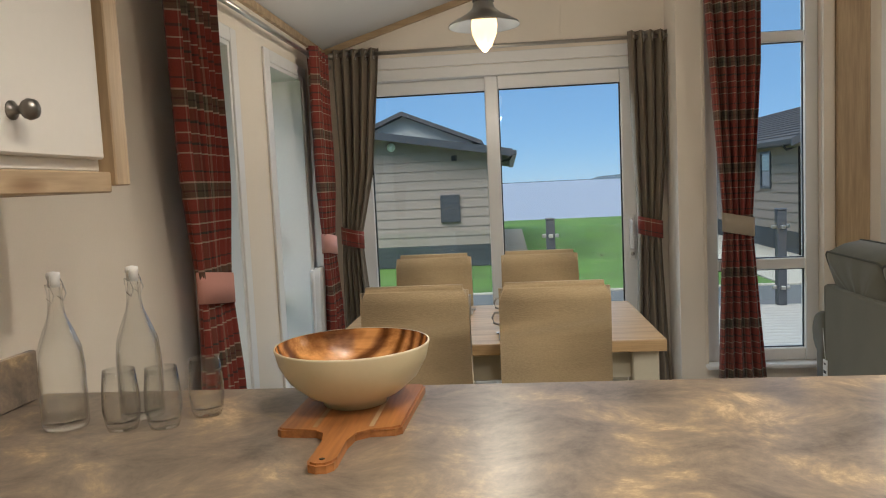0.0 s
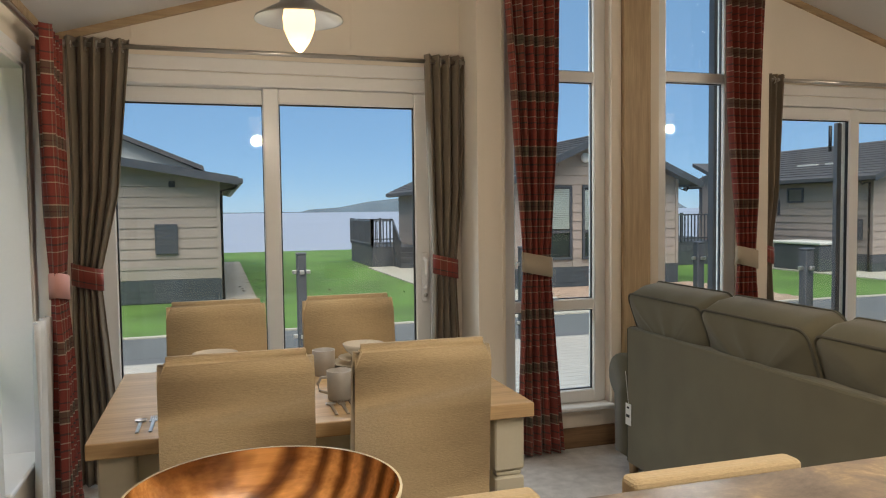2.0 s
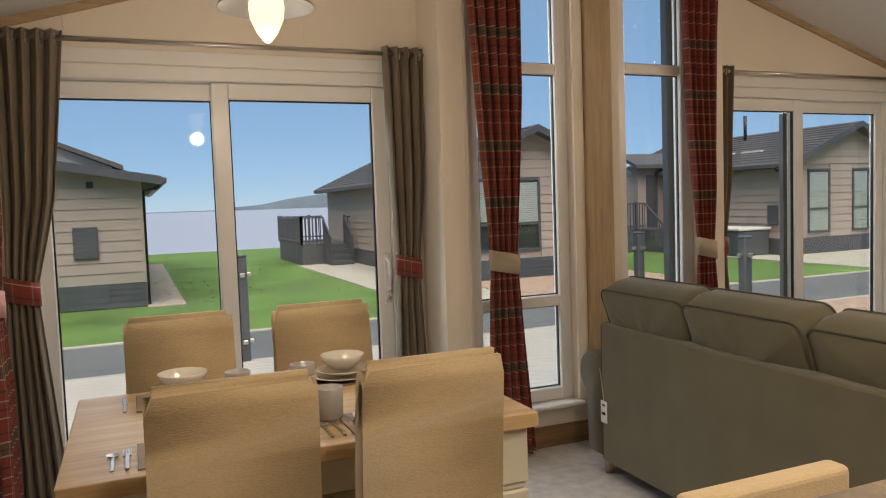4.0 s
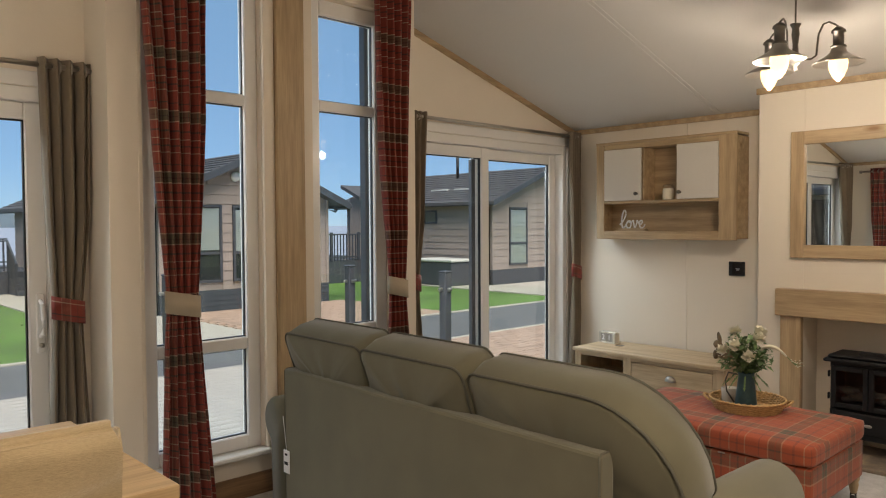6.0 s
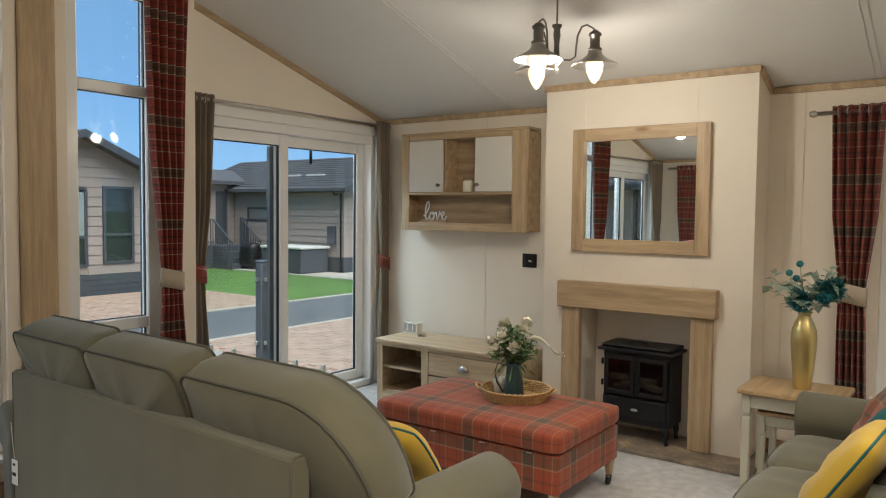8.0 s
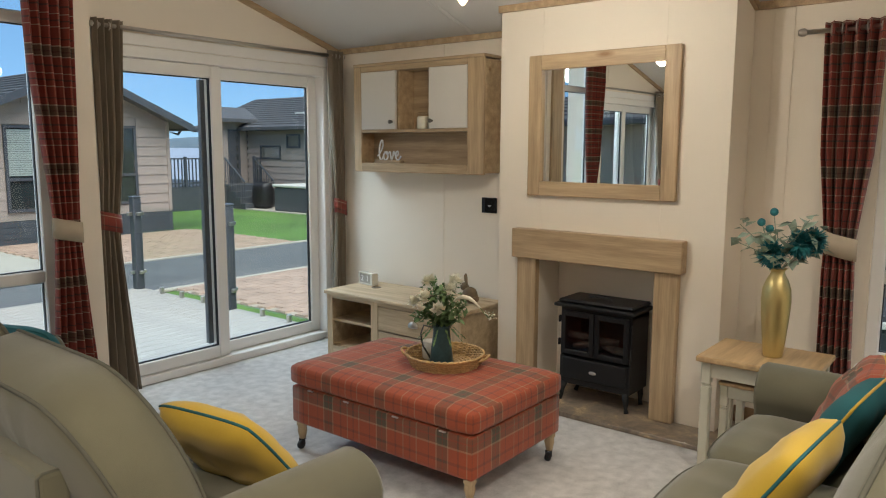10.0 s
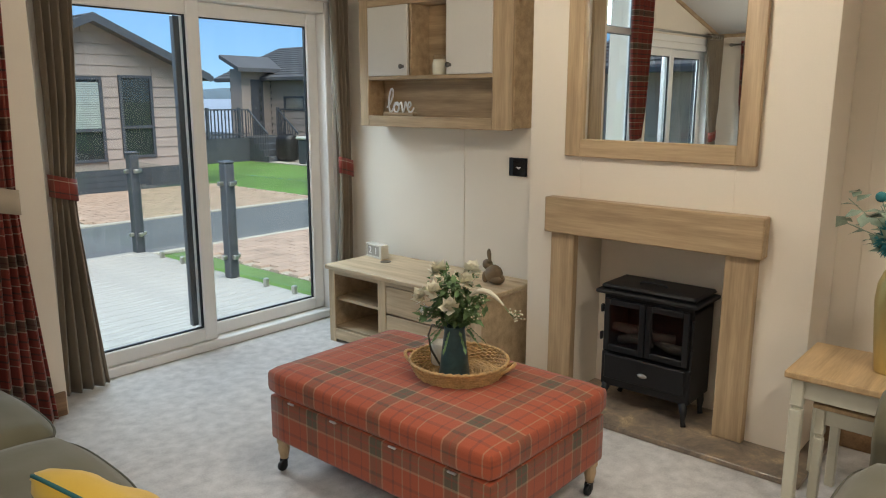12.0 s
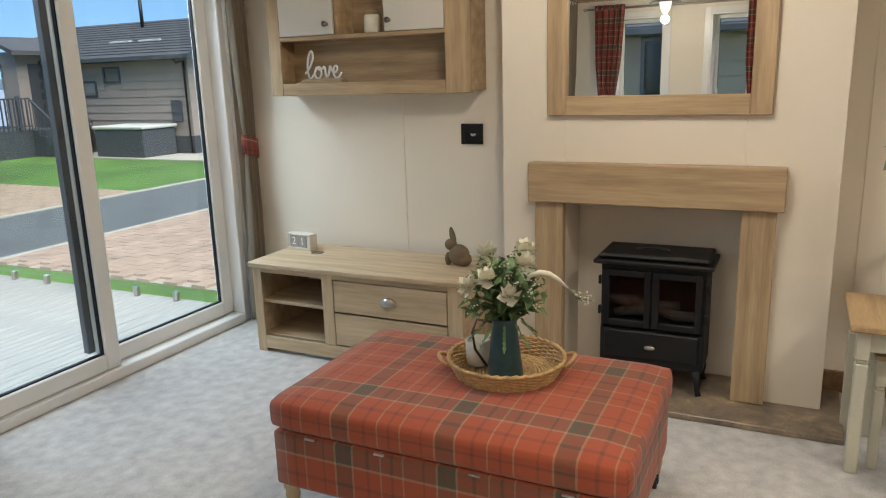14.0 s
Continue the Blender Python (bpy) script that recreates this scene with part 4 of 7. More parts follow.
for x in (-0.51, -0.17):
    for y in (2.71, 3.09):
        box("leg", (x - 0.02, y - 0.02, 0), (x + 0.02, y + 0.02, 0.37), M_OAKZ, CH, 0.004)
copy_thing(CH, pose(0.148, 2.62, 0))
copy_thing(CH, pose(-0.39, 3.86, 0, 0, 0, 180))
copy_thing(CH, pose(0.145, 3.86, 0, 0, 0, 180))


def setting(x, y, s, rot):
    """Mat, plates, bowl, mug and cutlery of one place; s is the way to the sitter."""
    g = "place settings"
    z = 0.781
    tagged(box("placemat", (x - 0.15, y - 0.11, z), (x + 0.15, y + 0.11, z + 0.005), M_MAT, bev=0.001), "grey-brown placemat on the table", "placemat", g)
    zz = z + 0.0055
    for r, h in ((0.125, 0.0), (0.10, 0.018)):
        lathe("plate", [(0.0, zz + h), (r * 0.55, zz + h), (r * 0.7, zz + h + 0.004), (r, zz + h + 0.016), (r - 0.002, zz + h + 0.018), (r * 0.68, zz + h + 0.008), (r * 0.5, zz + h + 0.006), (0.0, zz + h + 0.006)], (x, y, 0), M_CERAM, None, 32)
        tagged(scene.collection.objects[-1], "cream stoneware plate stacked at a place setting", "plate", g)
    b = zz + 0.0365
    lathe("bowl", [(0.0, b), (0.04, b), (0.045, b + 0.004), (0.07, b + 0.025), (0.082, b + 0.05), (0.08, b + 0.05), (0.066, b + 0.026), (0.04, b + 0.008), (0.0, b + 0.007)], (x, y, 0), M_CERAM, None, 32)
    tagged(scene.collection.objects[-1], "cream bowl with a dotted rim on stacked plates", "bowl", g)
    mx, my = x + 0.17 * rot, y + 0.10 * s
    mg = thing("mug", (mx, my, z), "grey stoneware mug beside the place setting", "mug", g)
    lathe("cup", [(0.0, z), (0.036, z), (0.04, z + 0.006), (0.043, z + 0.095), (0.041, z + 0.096), (0.038, z + 0.01), (0.0, z + 0.008)], (mx, my, 0), M_MUG, mg, 28)
    tube("handle", [(mx - 0.04, my, z + 0.075), (mx - 0.062, my, z + 0.075), (mx - 0.072, my, z + 0.055), (mx - 0.066, my, z + 0.032), (mx - 0.04, my, z + 0.024)], 0.005, M_MUG, mg)
    for k, nm in enumerate(("knife", "fork", "spoon")):
        cx = x + (0.185 if nm == "knife" else -0.175 - 0.035 * (k - 1)) * s
        bm = bmesh.new()
        add_box(bm, (cx - 0.005, y - 0.09, z + 0.001), (cx + 0.005, y + 0.02, z + 0.0045), 0.001)
        if nm == "spoon":
            add_lathe(bm, [(0.0, 0), (0.014, 0.001), (0.018, 0.005), (0.0165, 0.0055), (0.0, 0.002)], (cx, y + 0.035, z + 0.001), 14)
        elif nm == "fork":
            add_box(bm, (cx - 0.011, y + 0.02, z + 0.001), (cx + 0.011, y + 0.04, z + 0.004), 0.001)
            for q in (-0.009, -0.003, 0.003, 0.009):
                add_box(bm, (cx + q - 0.0015, y + 0.04, z + 0.001), (cx + q + 0.0015, y + 0.08, z + 0.004))
        else:
            add_box(bm, (cx - 0.008, y + 0.02, z + 0.001), (cx + 0.008, y + 0.10, z + 0.003), 0.001)
        tagged(finish(nm, bm, M_STEEL), "stainless steel " + nm + " laid on the table", nm, g)


for x, y, s, r in ((-0.40, 3.0, 1, 1), (0.16, 3.0, 1, -1), (-0.40, 3.58, -1, 1), (0.16, 3.58, -1, -1)):
    setting(x, y, s, r)


def shade(root, c, k=1.0):
    """Fisherman's shade with its lit teardrop bulb; c is the tip of the bulb, k the size."""
    x, y, z = c

    def prof(pts):
        return [(r * k, z + h * k) for r, h in pts]
    lathe("shade", prof([(0.022, 0.145), (0.028, 0.135), (0.032, 0.12), (0.05, 0.105), (0.098, 0.078), (0.10, 0.072), (0.097, 0.074), (0.05, 0.098), (0.03, 0.112)]), (x, y, 0), M_STEEL, root, 40, cap=False)
    lathe("bulb_holder", prof([(0.0, 0.225), (0.012, 0.222), (0.026, 0.21), (0.028, 0.20), (0.021, 0.197), (0.021, 0.15), (0.03, 0.146), (0.03, 0.138), (0.0, 0.137)]), (x, y, 0), M_PEWTER, root, 24)
    lathe("bulb", prof([(0.0, 0.0), (0.008, 0.004), (0.022, 0.022), (0.034, 0.05), (0.037, 0.075), (0.033, 0.10), (0.02, 0.12), (0.0, 0.125)]), (x, y, 0), M_BULB, root, 24, label="glowing teardrop bulb")


PN = thing("pendant_lamp", (-0.075, 3.47, roof(-0.075)), "brushed steel pendant lamp lit over the dining table", "pendant lamp")
shade(PN, (-0.075, 3.47, 1.973), 1.6)
tube("cord", [(-0.075, 3.47, 2.33), (-0.075, 3.47, roof(-0.075))], 0.004, M_PEWTER, PN)
lathe("rose", [(0.05, roof(-0.075) - 0.03), (0.05, roof(-0.075) + 0.01)], (-0.075, 3.47, 0), M_PEWTER, PN, 24)
lamp("pendant_light", 'POINT', (-0.075, 3.47, 1.93), 15)
CC = (3.56, 2.41)
CL = thing("chandelier", (*CC, roof(3.56)), "three-armed pewter ceiling light with lit bulbs", "ceiling light")
lathe("stem", [(0.0, 2.23), (0.012, 2.232), (0.008, 2.25), (0.018, 2.262), (0.03, 2.275), (0.034, 2.29), (0.016, 2.305), (0.013, 2.36), (0.019, 2.41), (0.016, 2.44), (0.026, 2.455), (0.026, 2.462), (0.0, 2.466)], (*CC, 0), M_PEWTER, CL, 20)
tube("cord", [(*CC, 2.46), (*CC, roof(3.56))], 0.005, M_PEWTER, CL)
lathe("rose", [(0.055, roof(3.56) - 0.035), (0.055, roof(3.56) + 0.01)], (*CC, 0), M_PEWTER, CL, 24)
for k in range(3):
    a = radians(60 + 120 * k)
    dx, dy = math.cos(a), math.sin(a)
    P = (CC[0] + 0.193 * dx, CC[1] + 0.193 * dy, 2.165)
    shade(CL, P, 1.2)
    tube("arm", [(CC[0] + r * dx, CC[1] + r * dy, z) for r, z in ((0.02, 2.285), (0.07, 2.283), (0.095, 2.30), (0.10, 2.36), (0.105, 2.405), (0.125, 2.45), (0.15, 2.46), (0.178, 2.445), (0.19, 2.435), (0.193, 2.42))], 0.005, M_PEWTER, CL)
    lamp("chandelier_light", 'POINT', (P[0], P[1], 2.12), 10)
DL = [(0.3, 0.6), (0.3, -1.0), (1.3, 0.2), (1.3, -1.2), (3.2, 0.2), (3.2, -1.2), (0.5, 1.5)]
for x, y in DL:
    z = roof(x)
    t = math.atan(SLOPE) * (1 if x < RIDGE else -1)
    R = Matrix.Rotation(-t, 4, 'Y')
    dlr = thing("downlight", (x, y, z), "small lit recessed ceiling downlight with a chrome ring", "downlight", "ceiling downlights")
    lathe("ring", [(0.03, -0.006), (0.042, -0.004), (0.042, 0.002)], (x, y, z), M_STEEL, dlr, 24, R)
    lathe("lens", [(0.0, -0.0065), (0.0295, -0.0065), (0.0295, 0.0)], (x, y, z), M_SPOT, dlr, 20, R)
    lamp("downlight_beam", 'SPOT', (x, y, z - 0.02), 77, (1, 0.91, 0.79), 0.03, (x, y, 0))

# ---- sitting area ----


def arm_profile(bm, y0, y1, x0, x1, top=0.62, out=1):
    """A scroll arm between x0 and x1 along x; it rolls outwards over the side at y1 (out = +1 towards +y)."""
    pts = []
    yc = (y0 + y1) / 2
    r = 0.115
    for k in range(17):
        a = -0.35 * math.pi + 1.55 * math.pi * k / 16
        pts.append((yc + out * (0.02 + r * math.cos(a)), top - r + r * math.sin(a)))
    pts.append((yc - out * 0.075, 0.09))
    pts.insert(0, (yc + out * 0.06, 0.09))
    n = len(pts)
    loops = []
    for x, s in ((x0, 0.97), (x0 + 0.012, 1.0), (x1 - 0.015, 1.0), (x1, 0.96)):
        cy, cz = yc, 0.36
        loops.append([bm.verts.new((x, cy + (p[0] - cy) * s, cz + (p[1] - cz) * s)) for p in pts])
    for a, b in zip(loops, loops[1:]):
        for k in range(n):
            bm.faces.new((a[k], a[(k + 1) % n], b[(k + 1) % n], b[k]))
    bm.faces.new(loops[0]), bm.faces.new(loops[-1])


def box_cushion(w, h, t, mtx, parent, round_end=0, drop=0.0, seed=0):
    """A boxed back cushion with piped edges, centred; round_end: -1 or +1 gives that end a wide quarter-round top corner; drop lifts that end's foot."""
    radii = [0.05, 0.05, 0.05, 0.05]   # foot -, foot +, top +, top -
    if round_end:
        radii[2 if round_end > 0 else 3] = 0.30
        radii[1 if round_end > 0 else 0] = 0.10
    out = []
    for k, (cx, cy, a0) in enumerate(((-1, -1, 180), (1, -1, 270), (1, 1, 0), (-1, 1, 90))):
        r = radii[k]
        for q in range(9):
            a = radians(a0 + 90 * q / 8)
            out.append(Vector((cx * (w / 2 - r) + r * math.cos(a), cy * (h / 2 - r) + r * math.sin(a), 0)))
    n0 = len(out)
    pts = []
    for k in range(n0):   # even steps along the outline
        p, q = out[k], out[(k + 1) % n0]
        m = max(1, int((q - p).length / 0.05))
        pts += [p.lerp(q, j / m) for j in range(m)]
    for p in pts:
        if drop and p.y < 0:
            p.y += drop * max(0.0, p.x * round_end / w + 0.5) * (-2 * p.y / h)
    bm = bmesh.new()
    loops = []
    prof = [(0.0, 0.5), (0.3, 0.47), (0.6, 0.40), (0.8, 0.27), (0.92, 0.12), (1.0, 0.0)]
    for sgn in (-1, 1):
        rings = []
        for f, bul in prof[1:]:
            ring = []
            for p in pts:
                ripple = 0.010 * noise.noise(Vector((p.x * 9 + seed, p.y * 9, sgn * 2.0))) + 0.004 * noise.noise(Vector((p.x * 30, p.y * 14, seed)))
                ring.append(bm.verts.new((p.x * f, p.y * f, sgn * (t / 2 + 0.075 * bul) + (ripple if f < 0.99 else 0))))
            rings.append(ring)
        c = bm.verts.new((0, 0, sgn * (t / 2 + 0.0375)))
        n = len(pts)
        for k in range(n):
            j = (k + 1) % n
            bm.faces.new((c, rings[0][k], rings[0][j]))
            for a, b in zip(rings, rings[1:]):
                bm.faces.new((a[k], b[k], b[j], a[j]))
        loops.append(rings[-1])
    n = len(pts)
    mid = []
    for k in range(n):
        nx = (pts[(k + 1) % n] - pts[k - 1]).normalized()
        o2 = 0.012 + 0.006 * noise.noise(Vector((pts[k].x * 14, pts[k].y * 14, seed + 3)))
        mid.append(bm.verts.new(pts[k] + Vector((nx.y, -nx.x, 0)) * o2))
    for k in range(n):
        j = (k + 1) % n
        bm.faces.new((loops[0][k], loops[0][j], mid[j], mid[k]))
        bm.faces.new((mid[k], mid[j], loops[1][j], loops[1][k]))
    rims = [[mtx @ v.co for v in lp] for lp in loops]
    bmesh.ops.transform(bm, matrix=mtx, verts=bm.verts)
    finish("back_cushion", bm, M_SOFA, parent, True)
    for rim in rims:
        tube("piping", rim, 0.0055, M_PIPE, parent, 6, True)


def sofa(name, loc, length, ncush, label, near):
    """A scroll-arm sofa in its own frame: back along y at x = 0, front towards +x, centred on y = 0; the back cushion at the near end (-1 or +1) is wide and laps over the arm."""
    S = thing(name, (0, 0, 0), label, "sofa")
    h = length / 2
    bm = bmesh.new()
    add_box(bm, (0.0, -h, 0.09), (0.075, h, 0.79), 0.012, 2)
    add_box(bm, (0.075, -h, 0.09), (0.80, h, 0.30), 0.012, 2)
    finish("frame", bm, M_SOFA, S)
    for s in (-1, 1):
        bm = bmesh.new()
        arm_profile(bm, s * h, s * (h + 0.23), 0.03, 0.86, 0.625, s)
        finish("arm", bm, M_SOFA, S, True)
    w = 2 * h / ncush
    stand = pose(0, 0, 0, 0, -19, 0) @ pose(0, 0, 0, 90, 0, 90)
    for k in range(ncush):
        y = -h + w * (k + 0.5)
        cushion("seat_cushion", (w - 0.012, 0.74, 0.17), pose(0.52, y, 0.385, 0, 0, 90), M_SOFA, S, 1.0, 14, 8, 0.012, M_PIPE, k)
        if k == (0 if near < 0 else ncush - 1):
            inner, outer = y - near * w / 2, near * (h + 0.21)
            box_cushion(abs(outer - inner) - 0.01, 0.50, 0.17, pose(0.19, (inner + outer) / 2, 0.735) @ stand, S, near, 0.10, k)
        else:
            box_cushion(w + 0.01, 0.50, 0.17, pose(0.165, y, 0.745 + 0.004 * k) @ stand, S, 0, 0.0, k + 4)
    for x in (0.07, 0.76):
        for y in (-h - 0.05, h + 0.05):
            lathe("foot", [(0.028, 0.1), (0.022, 0.0)], (x, y, 0), M_OAKZ, S, 12)
    for s in (-1, 1):
        e = s * h
        tube("piping", [(0.003, e - s * 0.004, 0.1), (0.003, e - s * 0.004, 0.78), (0.015, e - s * 0.006, 0.788), (0.07, e - s * 0.006, 0.788)], 0.004, M_PIPE, S, 6)
    S.matrix_world = loc
    return S


sofa("sofa", pose(1.578, 3.10, 0, 0, 0, -1.5), 1.83, 3, "olive-grey fabric sofa with plump loose back cushions", -1)
sofa("sofa", pose(3.175, 0.46, 0, 0, 0, 90), 1.65, 3, "olive-grey fabric sofa with scatter cushions along it", 1)
LB = thing("sofa_label", (1.597, 3.985, 0.36), "white care label hanging from the sofa", "label")
box("tag", (1.5940, 3.965, 0.29), (1.5985, 4.015, 0.40), M_WHITE, LB, 0.001)
boxes("print", [((1.5925, 3.975, 0.33), (1.5935, 4.005, 0.345)), ((1.5925, 3.98, 0.375), (1.5935, 4.0, 0.385))], M_BLACK, LB, 0)
tube("string", [(1.5960, 3.99, 0.40), (1.5950, 4.0, 0.47), (1.5970, 4.02, 0.56)], 0.0012, M_WHITE, LB)


def scatter(size, mtx, m, label, pipe=M_TEAL, seed=0):
    return tagged(cushion("scatter_cushion", size, mtx, m, None, 0.35, 16, 3.0, 0.02, pipe, seed), label, "cushion", "scatter cushions")


scatter((0.42, 0.42, 0.14), pose(2.23, 2.40, 0.575, 50, 0, 98), M_MUSTARD, "mustard scatter cushion with teal piping on the sofa", seed=1)
scatter((0.42, 0.42, 0.14), pose(2.2, 3.8, 0.6, 60, 0, 112), M_TEAL, "teal scatter cushion leaning on the sofa arm", seed=7)
scatter((0.42, 0.42, 0.14), pose(2.86, 0.95, 0.64, 58, 0, 176), M_MUSTARD, "mustard scatter cushion with teal piping on the sofa", seed=2)
c = scatter((0.42, 0.42, 0.14), pose(3.78, 0.93, 0.60, 60, 0, 190), M_PLAIDO, "russet plaid scatter cushion with mustard piping", M_MUSTARD, 3)
box_uv(c)
scatter((0.42, 0.42, 0.13), pose(3.5, 0.92, 0.60, 60, 0, 175), M_TEAL, "teal scatter cushion on the sofa", M_MUSTARD, 4)
scatter((0.42, 0.42, 0.13), pose(3.85, 0.80, 0.66, 72, 0, 195), M_MUSTARD, "mustard scatter cushion on the sofa", M_TEAL, 5)

# ottoman
OT = thing("ottoman", (3.605, 2.765, 0), "russet plaid storage ottoman on castors", "ottoman")


def soft_slab(name, lo, hi, bev, m, parent, crown=0.0):
    bm = bmesh.new()
    add_box(bm, lo, hi)
    bmesh.ops.subdivide_edges(bm, edges=bm.edges[:], cuts=12, use_grid_fill=True)
    c = (Vector(lo) + Vector(hi)) / 2
    hs = (Vector(hi) - Vector(lo)) / 2
    for v in bm.verts:
        d0 = v.co - c
        q = Vector([max(-hs[k] + bev, min(hs[k] - bev, d0[k])) for k in range(3)])
        e = d0 - q
        if e.length > 1e-6:
            v.co = c + q + e.normalized() * min(e.length, bev)
        if crown and v.co.z > hi[2] - bev:
            v.co.z += crown * (1 - (d0.x / hs.x) ** 2) * (1 - (d0.y / hs.y) ** 2) - crown * 0.4
    return box_uv(finish(name, bm, m, parent, True))


soft_slab("body", (3.24, 2.20, 0.145), (3.97, 3.33, 0.339), 0.012, M_PLAIDO, OT)
soft_slab("lid", (3.228, 2.188, 0.34), (3.982, 3.342, 0.458), 0.036, M_PLAIDO, OT, 0.012)
for y in (2.35, 2.62, 2.93, 3.18):
    box("hinge", (3.2275, y - 0.018, 0.333), (3.237, y + 0.018, 0.3395), M_STEEL, OT, 0.002, label="small steel hinge plate")
for x in (3.275, 3.935):
    for y in (2.235, 3.295):
        lathe("leg", [(0.0, 0.148), (0.028, 0.147), (0.029, 0.13), (0.022, 0.115), (0.025, 0.098), (0.016, 0.055), (0.0, 0.054)], (x, y, 0), M_OAKZ, OT, 18)
        lathe("castor", [(0.008, -0.009), (0.02, -0.009), (0.022, -0.006), (0.022, 0.006), (0.02, 0.009), (0.008, 0.009)], (x - 0.01, y, 0.0225), M_BLACK, OT, 18, Matrix.Rotation(radians(90), 4, 'X'))
        boxes("castor_fork", [((x - 0.014, y - 0.014, 0.02), (x + 0.006, y - 0.011, 0.054)), ((x - 0.014, y + 0.011, 0.02), (x + 0.006, y + 0.014, 0.054)), ((x - 0.012, y - 0.014, 0.05), (x + 0.012, y + 0.014, 0.056))], M_BLACK, OT, 0.001)
# tray
TC = (3.68, 2.69)
TR = thing("wicker_tray", (*TC, 0.46), "round woven wicker tray with two handles", "tray")
bm = bmesh.new()
for k in range(9):
    r = 0.165 + 0.003 * k
    z = 0.466 + 0.006 * k
    add_tube(bm, [(TC[0] + (r + 0.004 * math.sin(22 * a + math.pi * (k % 2))) * math.cos(a), TC[1] + (r + 0.004 * math.sin(22 * a + math.pi * (k % 2))) * math.sin(a), z) for a in np.linspace(0, 2 * math.pi, 89)[:-1]], 0.0042, 5, True)
add_tube(bm, [(TC[0] + 0.192 * math.cos(a), TC[1] + 0.192 * math.sin(a), 0.522 + 0.003 * math.sin(40 * a)) for a in np.linspace(0, 2 * math.pi, 121)[:-1]], 0.007, 6, True)
finish("rim", bm, M_WICKER, TR, True)
bm = bmesh.new()
for k in range(15):
    r = 0.012 + 0.0108 * k
    add_tube(bm, [(TC[0] + r * math.cos(a), TC[1] + r * math.sin(a), 0.464 + 0.002 * math.sin(12 * a + math.pi * (k % 2))) for a in np.linspace(0, 2 * math.pi, 49)[:-1]], 0.0055, 5, True)
finish("base", bm, M_WICKER, TR, True)
for s in (-1, 1):
    bm = bmesh.new()
    u = Vector((-0.35 * s, 0.94 * s, 0)).normalized()
    w = Vector((-u.y, u.x, 0))
    c0 = Vector((*TC, 0.50))
    add_tube(bm, [c0 + u * (0.185 + 0.04 * math.sin(t)) + w * (0.045 * math.cos(t)) + Vector((0, 0, 0.025 * math.sin(t))) for t in np.linspace(0, math.pi, 12)], 0.007, 7)
    finish("handle", bm, M_WICKER, TR, True)
MG = thing("mug", (3.70, 2.80, 0.47), "cream patterned mug standing in the tray", "mug")
lathe("cup", [(0.0, 0.47), (0.036, 0.47), (0.041, 0.476), (0.043, 0.56), (0.041, 0.561), (0.038, 0.48), (0.0, 0.477)], (3.70, 2.80, 0), M_CERAM, MG, 28)
JX, JY = 3.64, 2.68
JG = thing("enamel_jug", (JX, JY, 0.47), "tall blue-grey enamel jug holding flowers", "jug")
lathe("body", [(0.0, 0.47), (0.058, 0.47), (0.06, 0.474), (0.05, 0.56), (0.042, 0.63), (0.04, 0.655), (0.043, 0.67), (0.041, 0.67), (0.037, 0.65), (0.0, 0.64)], (JX, JY, 0), M_JUG, JG, 28)
tube("handle", [(JX - 0.02, JY + 0.035, 0.655), (JX - 0.04, JY + 0.08, 0.665), (JX - 0.045, JY + 0.095, 0.62), (JX - 0.035, JY + 0.09, 0.56), (JX - 0.02, JY + 0.055, 0.50)], 0.0045, M_PEWTER, JG)


def leaf(bm, p, d, size, width=0.45, curl=0.2):
    d = Vector(d).normalized()
    s = d.cross(Vector((random.random() - 0.5, random.random() - 0.5, 0.9))).normalized()
    u = s.cross(d)
    p = Vector(p)
    a = bm.verts.new(p)
    b = bm.verts.new(p + d * size * 0.45 + s * size * width / 2 + u * size * curl * 0.3)
    c = bm.verts.new(p + d * size - u * size * curl)
    e = bm.verts.new(p + d * size * 0.45 - s * size * width / 2 + u * size * curl * 0.3)
    m = bm.verts.new(p + d * size * 0.5)
    bm.faces.new((a, b, m)), bm.faces.new((b, c, m)), bm.faces.new((c, e, m)), bm.faces.new((e, a, m))


def bloom(bm, c, r, n=26, up=(0, 0, 1)):
    up = Vector(up).normalized()
    for k in range(n):
        t = k / n
        a = 2.4 * k
        tilt = 0.15 + 1.25 * t
        q = up.to_track_quat('Z', 'Y')
        d0 = q @ Vector((math.cos(a) * math.sin(tilt), math.sin(a) * math.sin(tilt), math.cos(tilt)))
        leaf(bm, Vector(c) + d0 * r * 0.15, d0, r * (0.6 + 0.4 * t), 1.05, -0.25)


FL = thing("flower_bunch", (JX, JY, 0.66), "bunch of cream roses, gypsophila and green sprigs in the jug", "flowers")
bl, bs, bw = bmesh.new(), bmesh.new(), bmesh.new()
tips = []
for k in range(46):
    a, sp = random.uniform(0, 6.28), random.uniform(0.02, 0.13)
    h = random.uniform(0.05, 0.22) * (1.1 - sp * 2)
    e = Vector((JX + sp * math.cos(a), JY + sp * math.sin(a), 0.68 + h))
    s0 = Vector((JX, JY, 0.66))
    add_tube(bs, [s0, s0.lerp(e, 0.5) + Vector((0, 0, 0.02)), e], 0.0015, 4)
    tips.append(e)
    for q in range(17):
        t = random.uniform(0.3, 1.05)
        leaf(bl, s0.lerp(e, t) + Vector((random.uniform(-1, 1), random.uniform(-1, 1), random.uniform(-1, 1))) * 0.012, (random.uniform(-1, 1), random.uniform(-1, 1), random.uniform(-0.5, 0.8)), random.uniform(0.026, 0.052), 0.5)
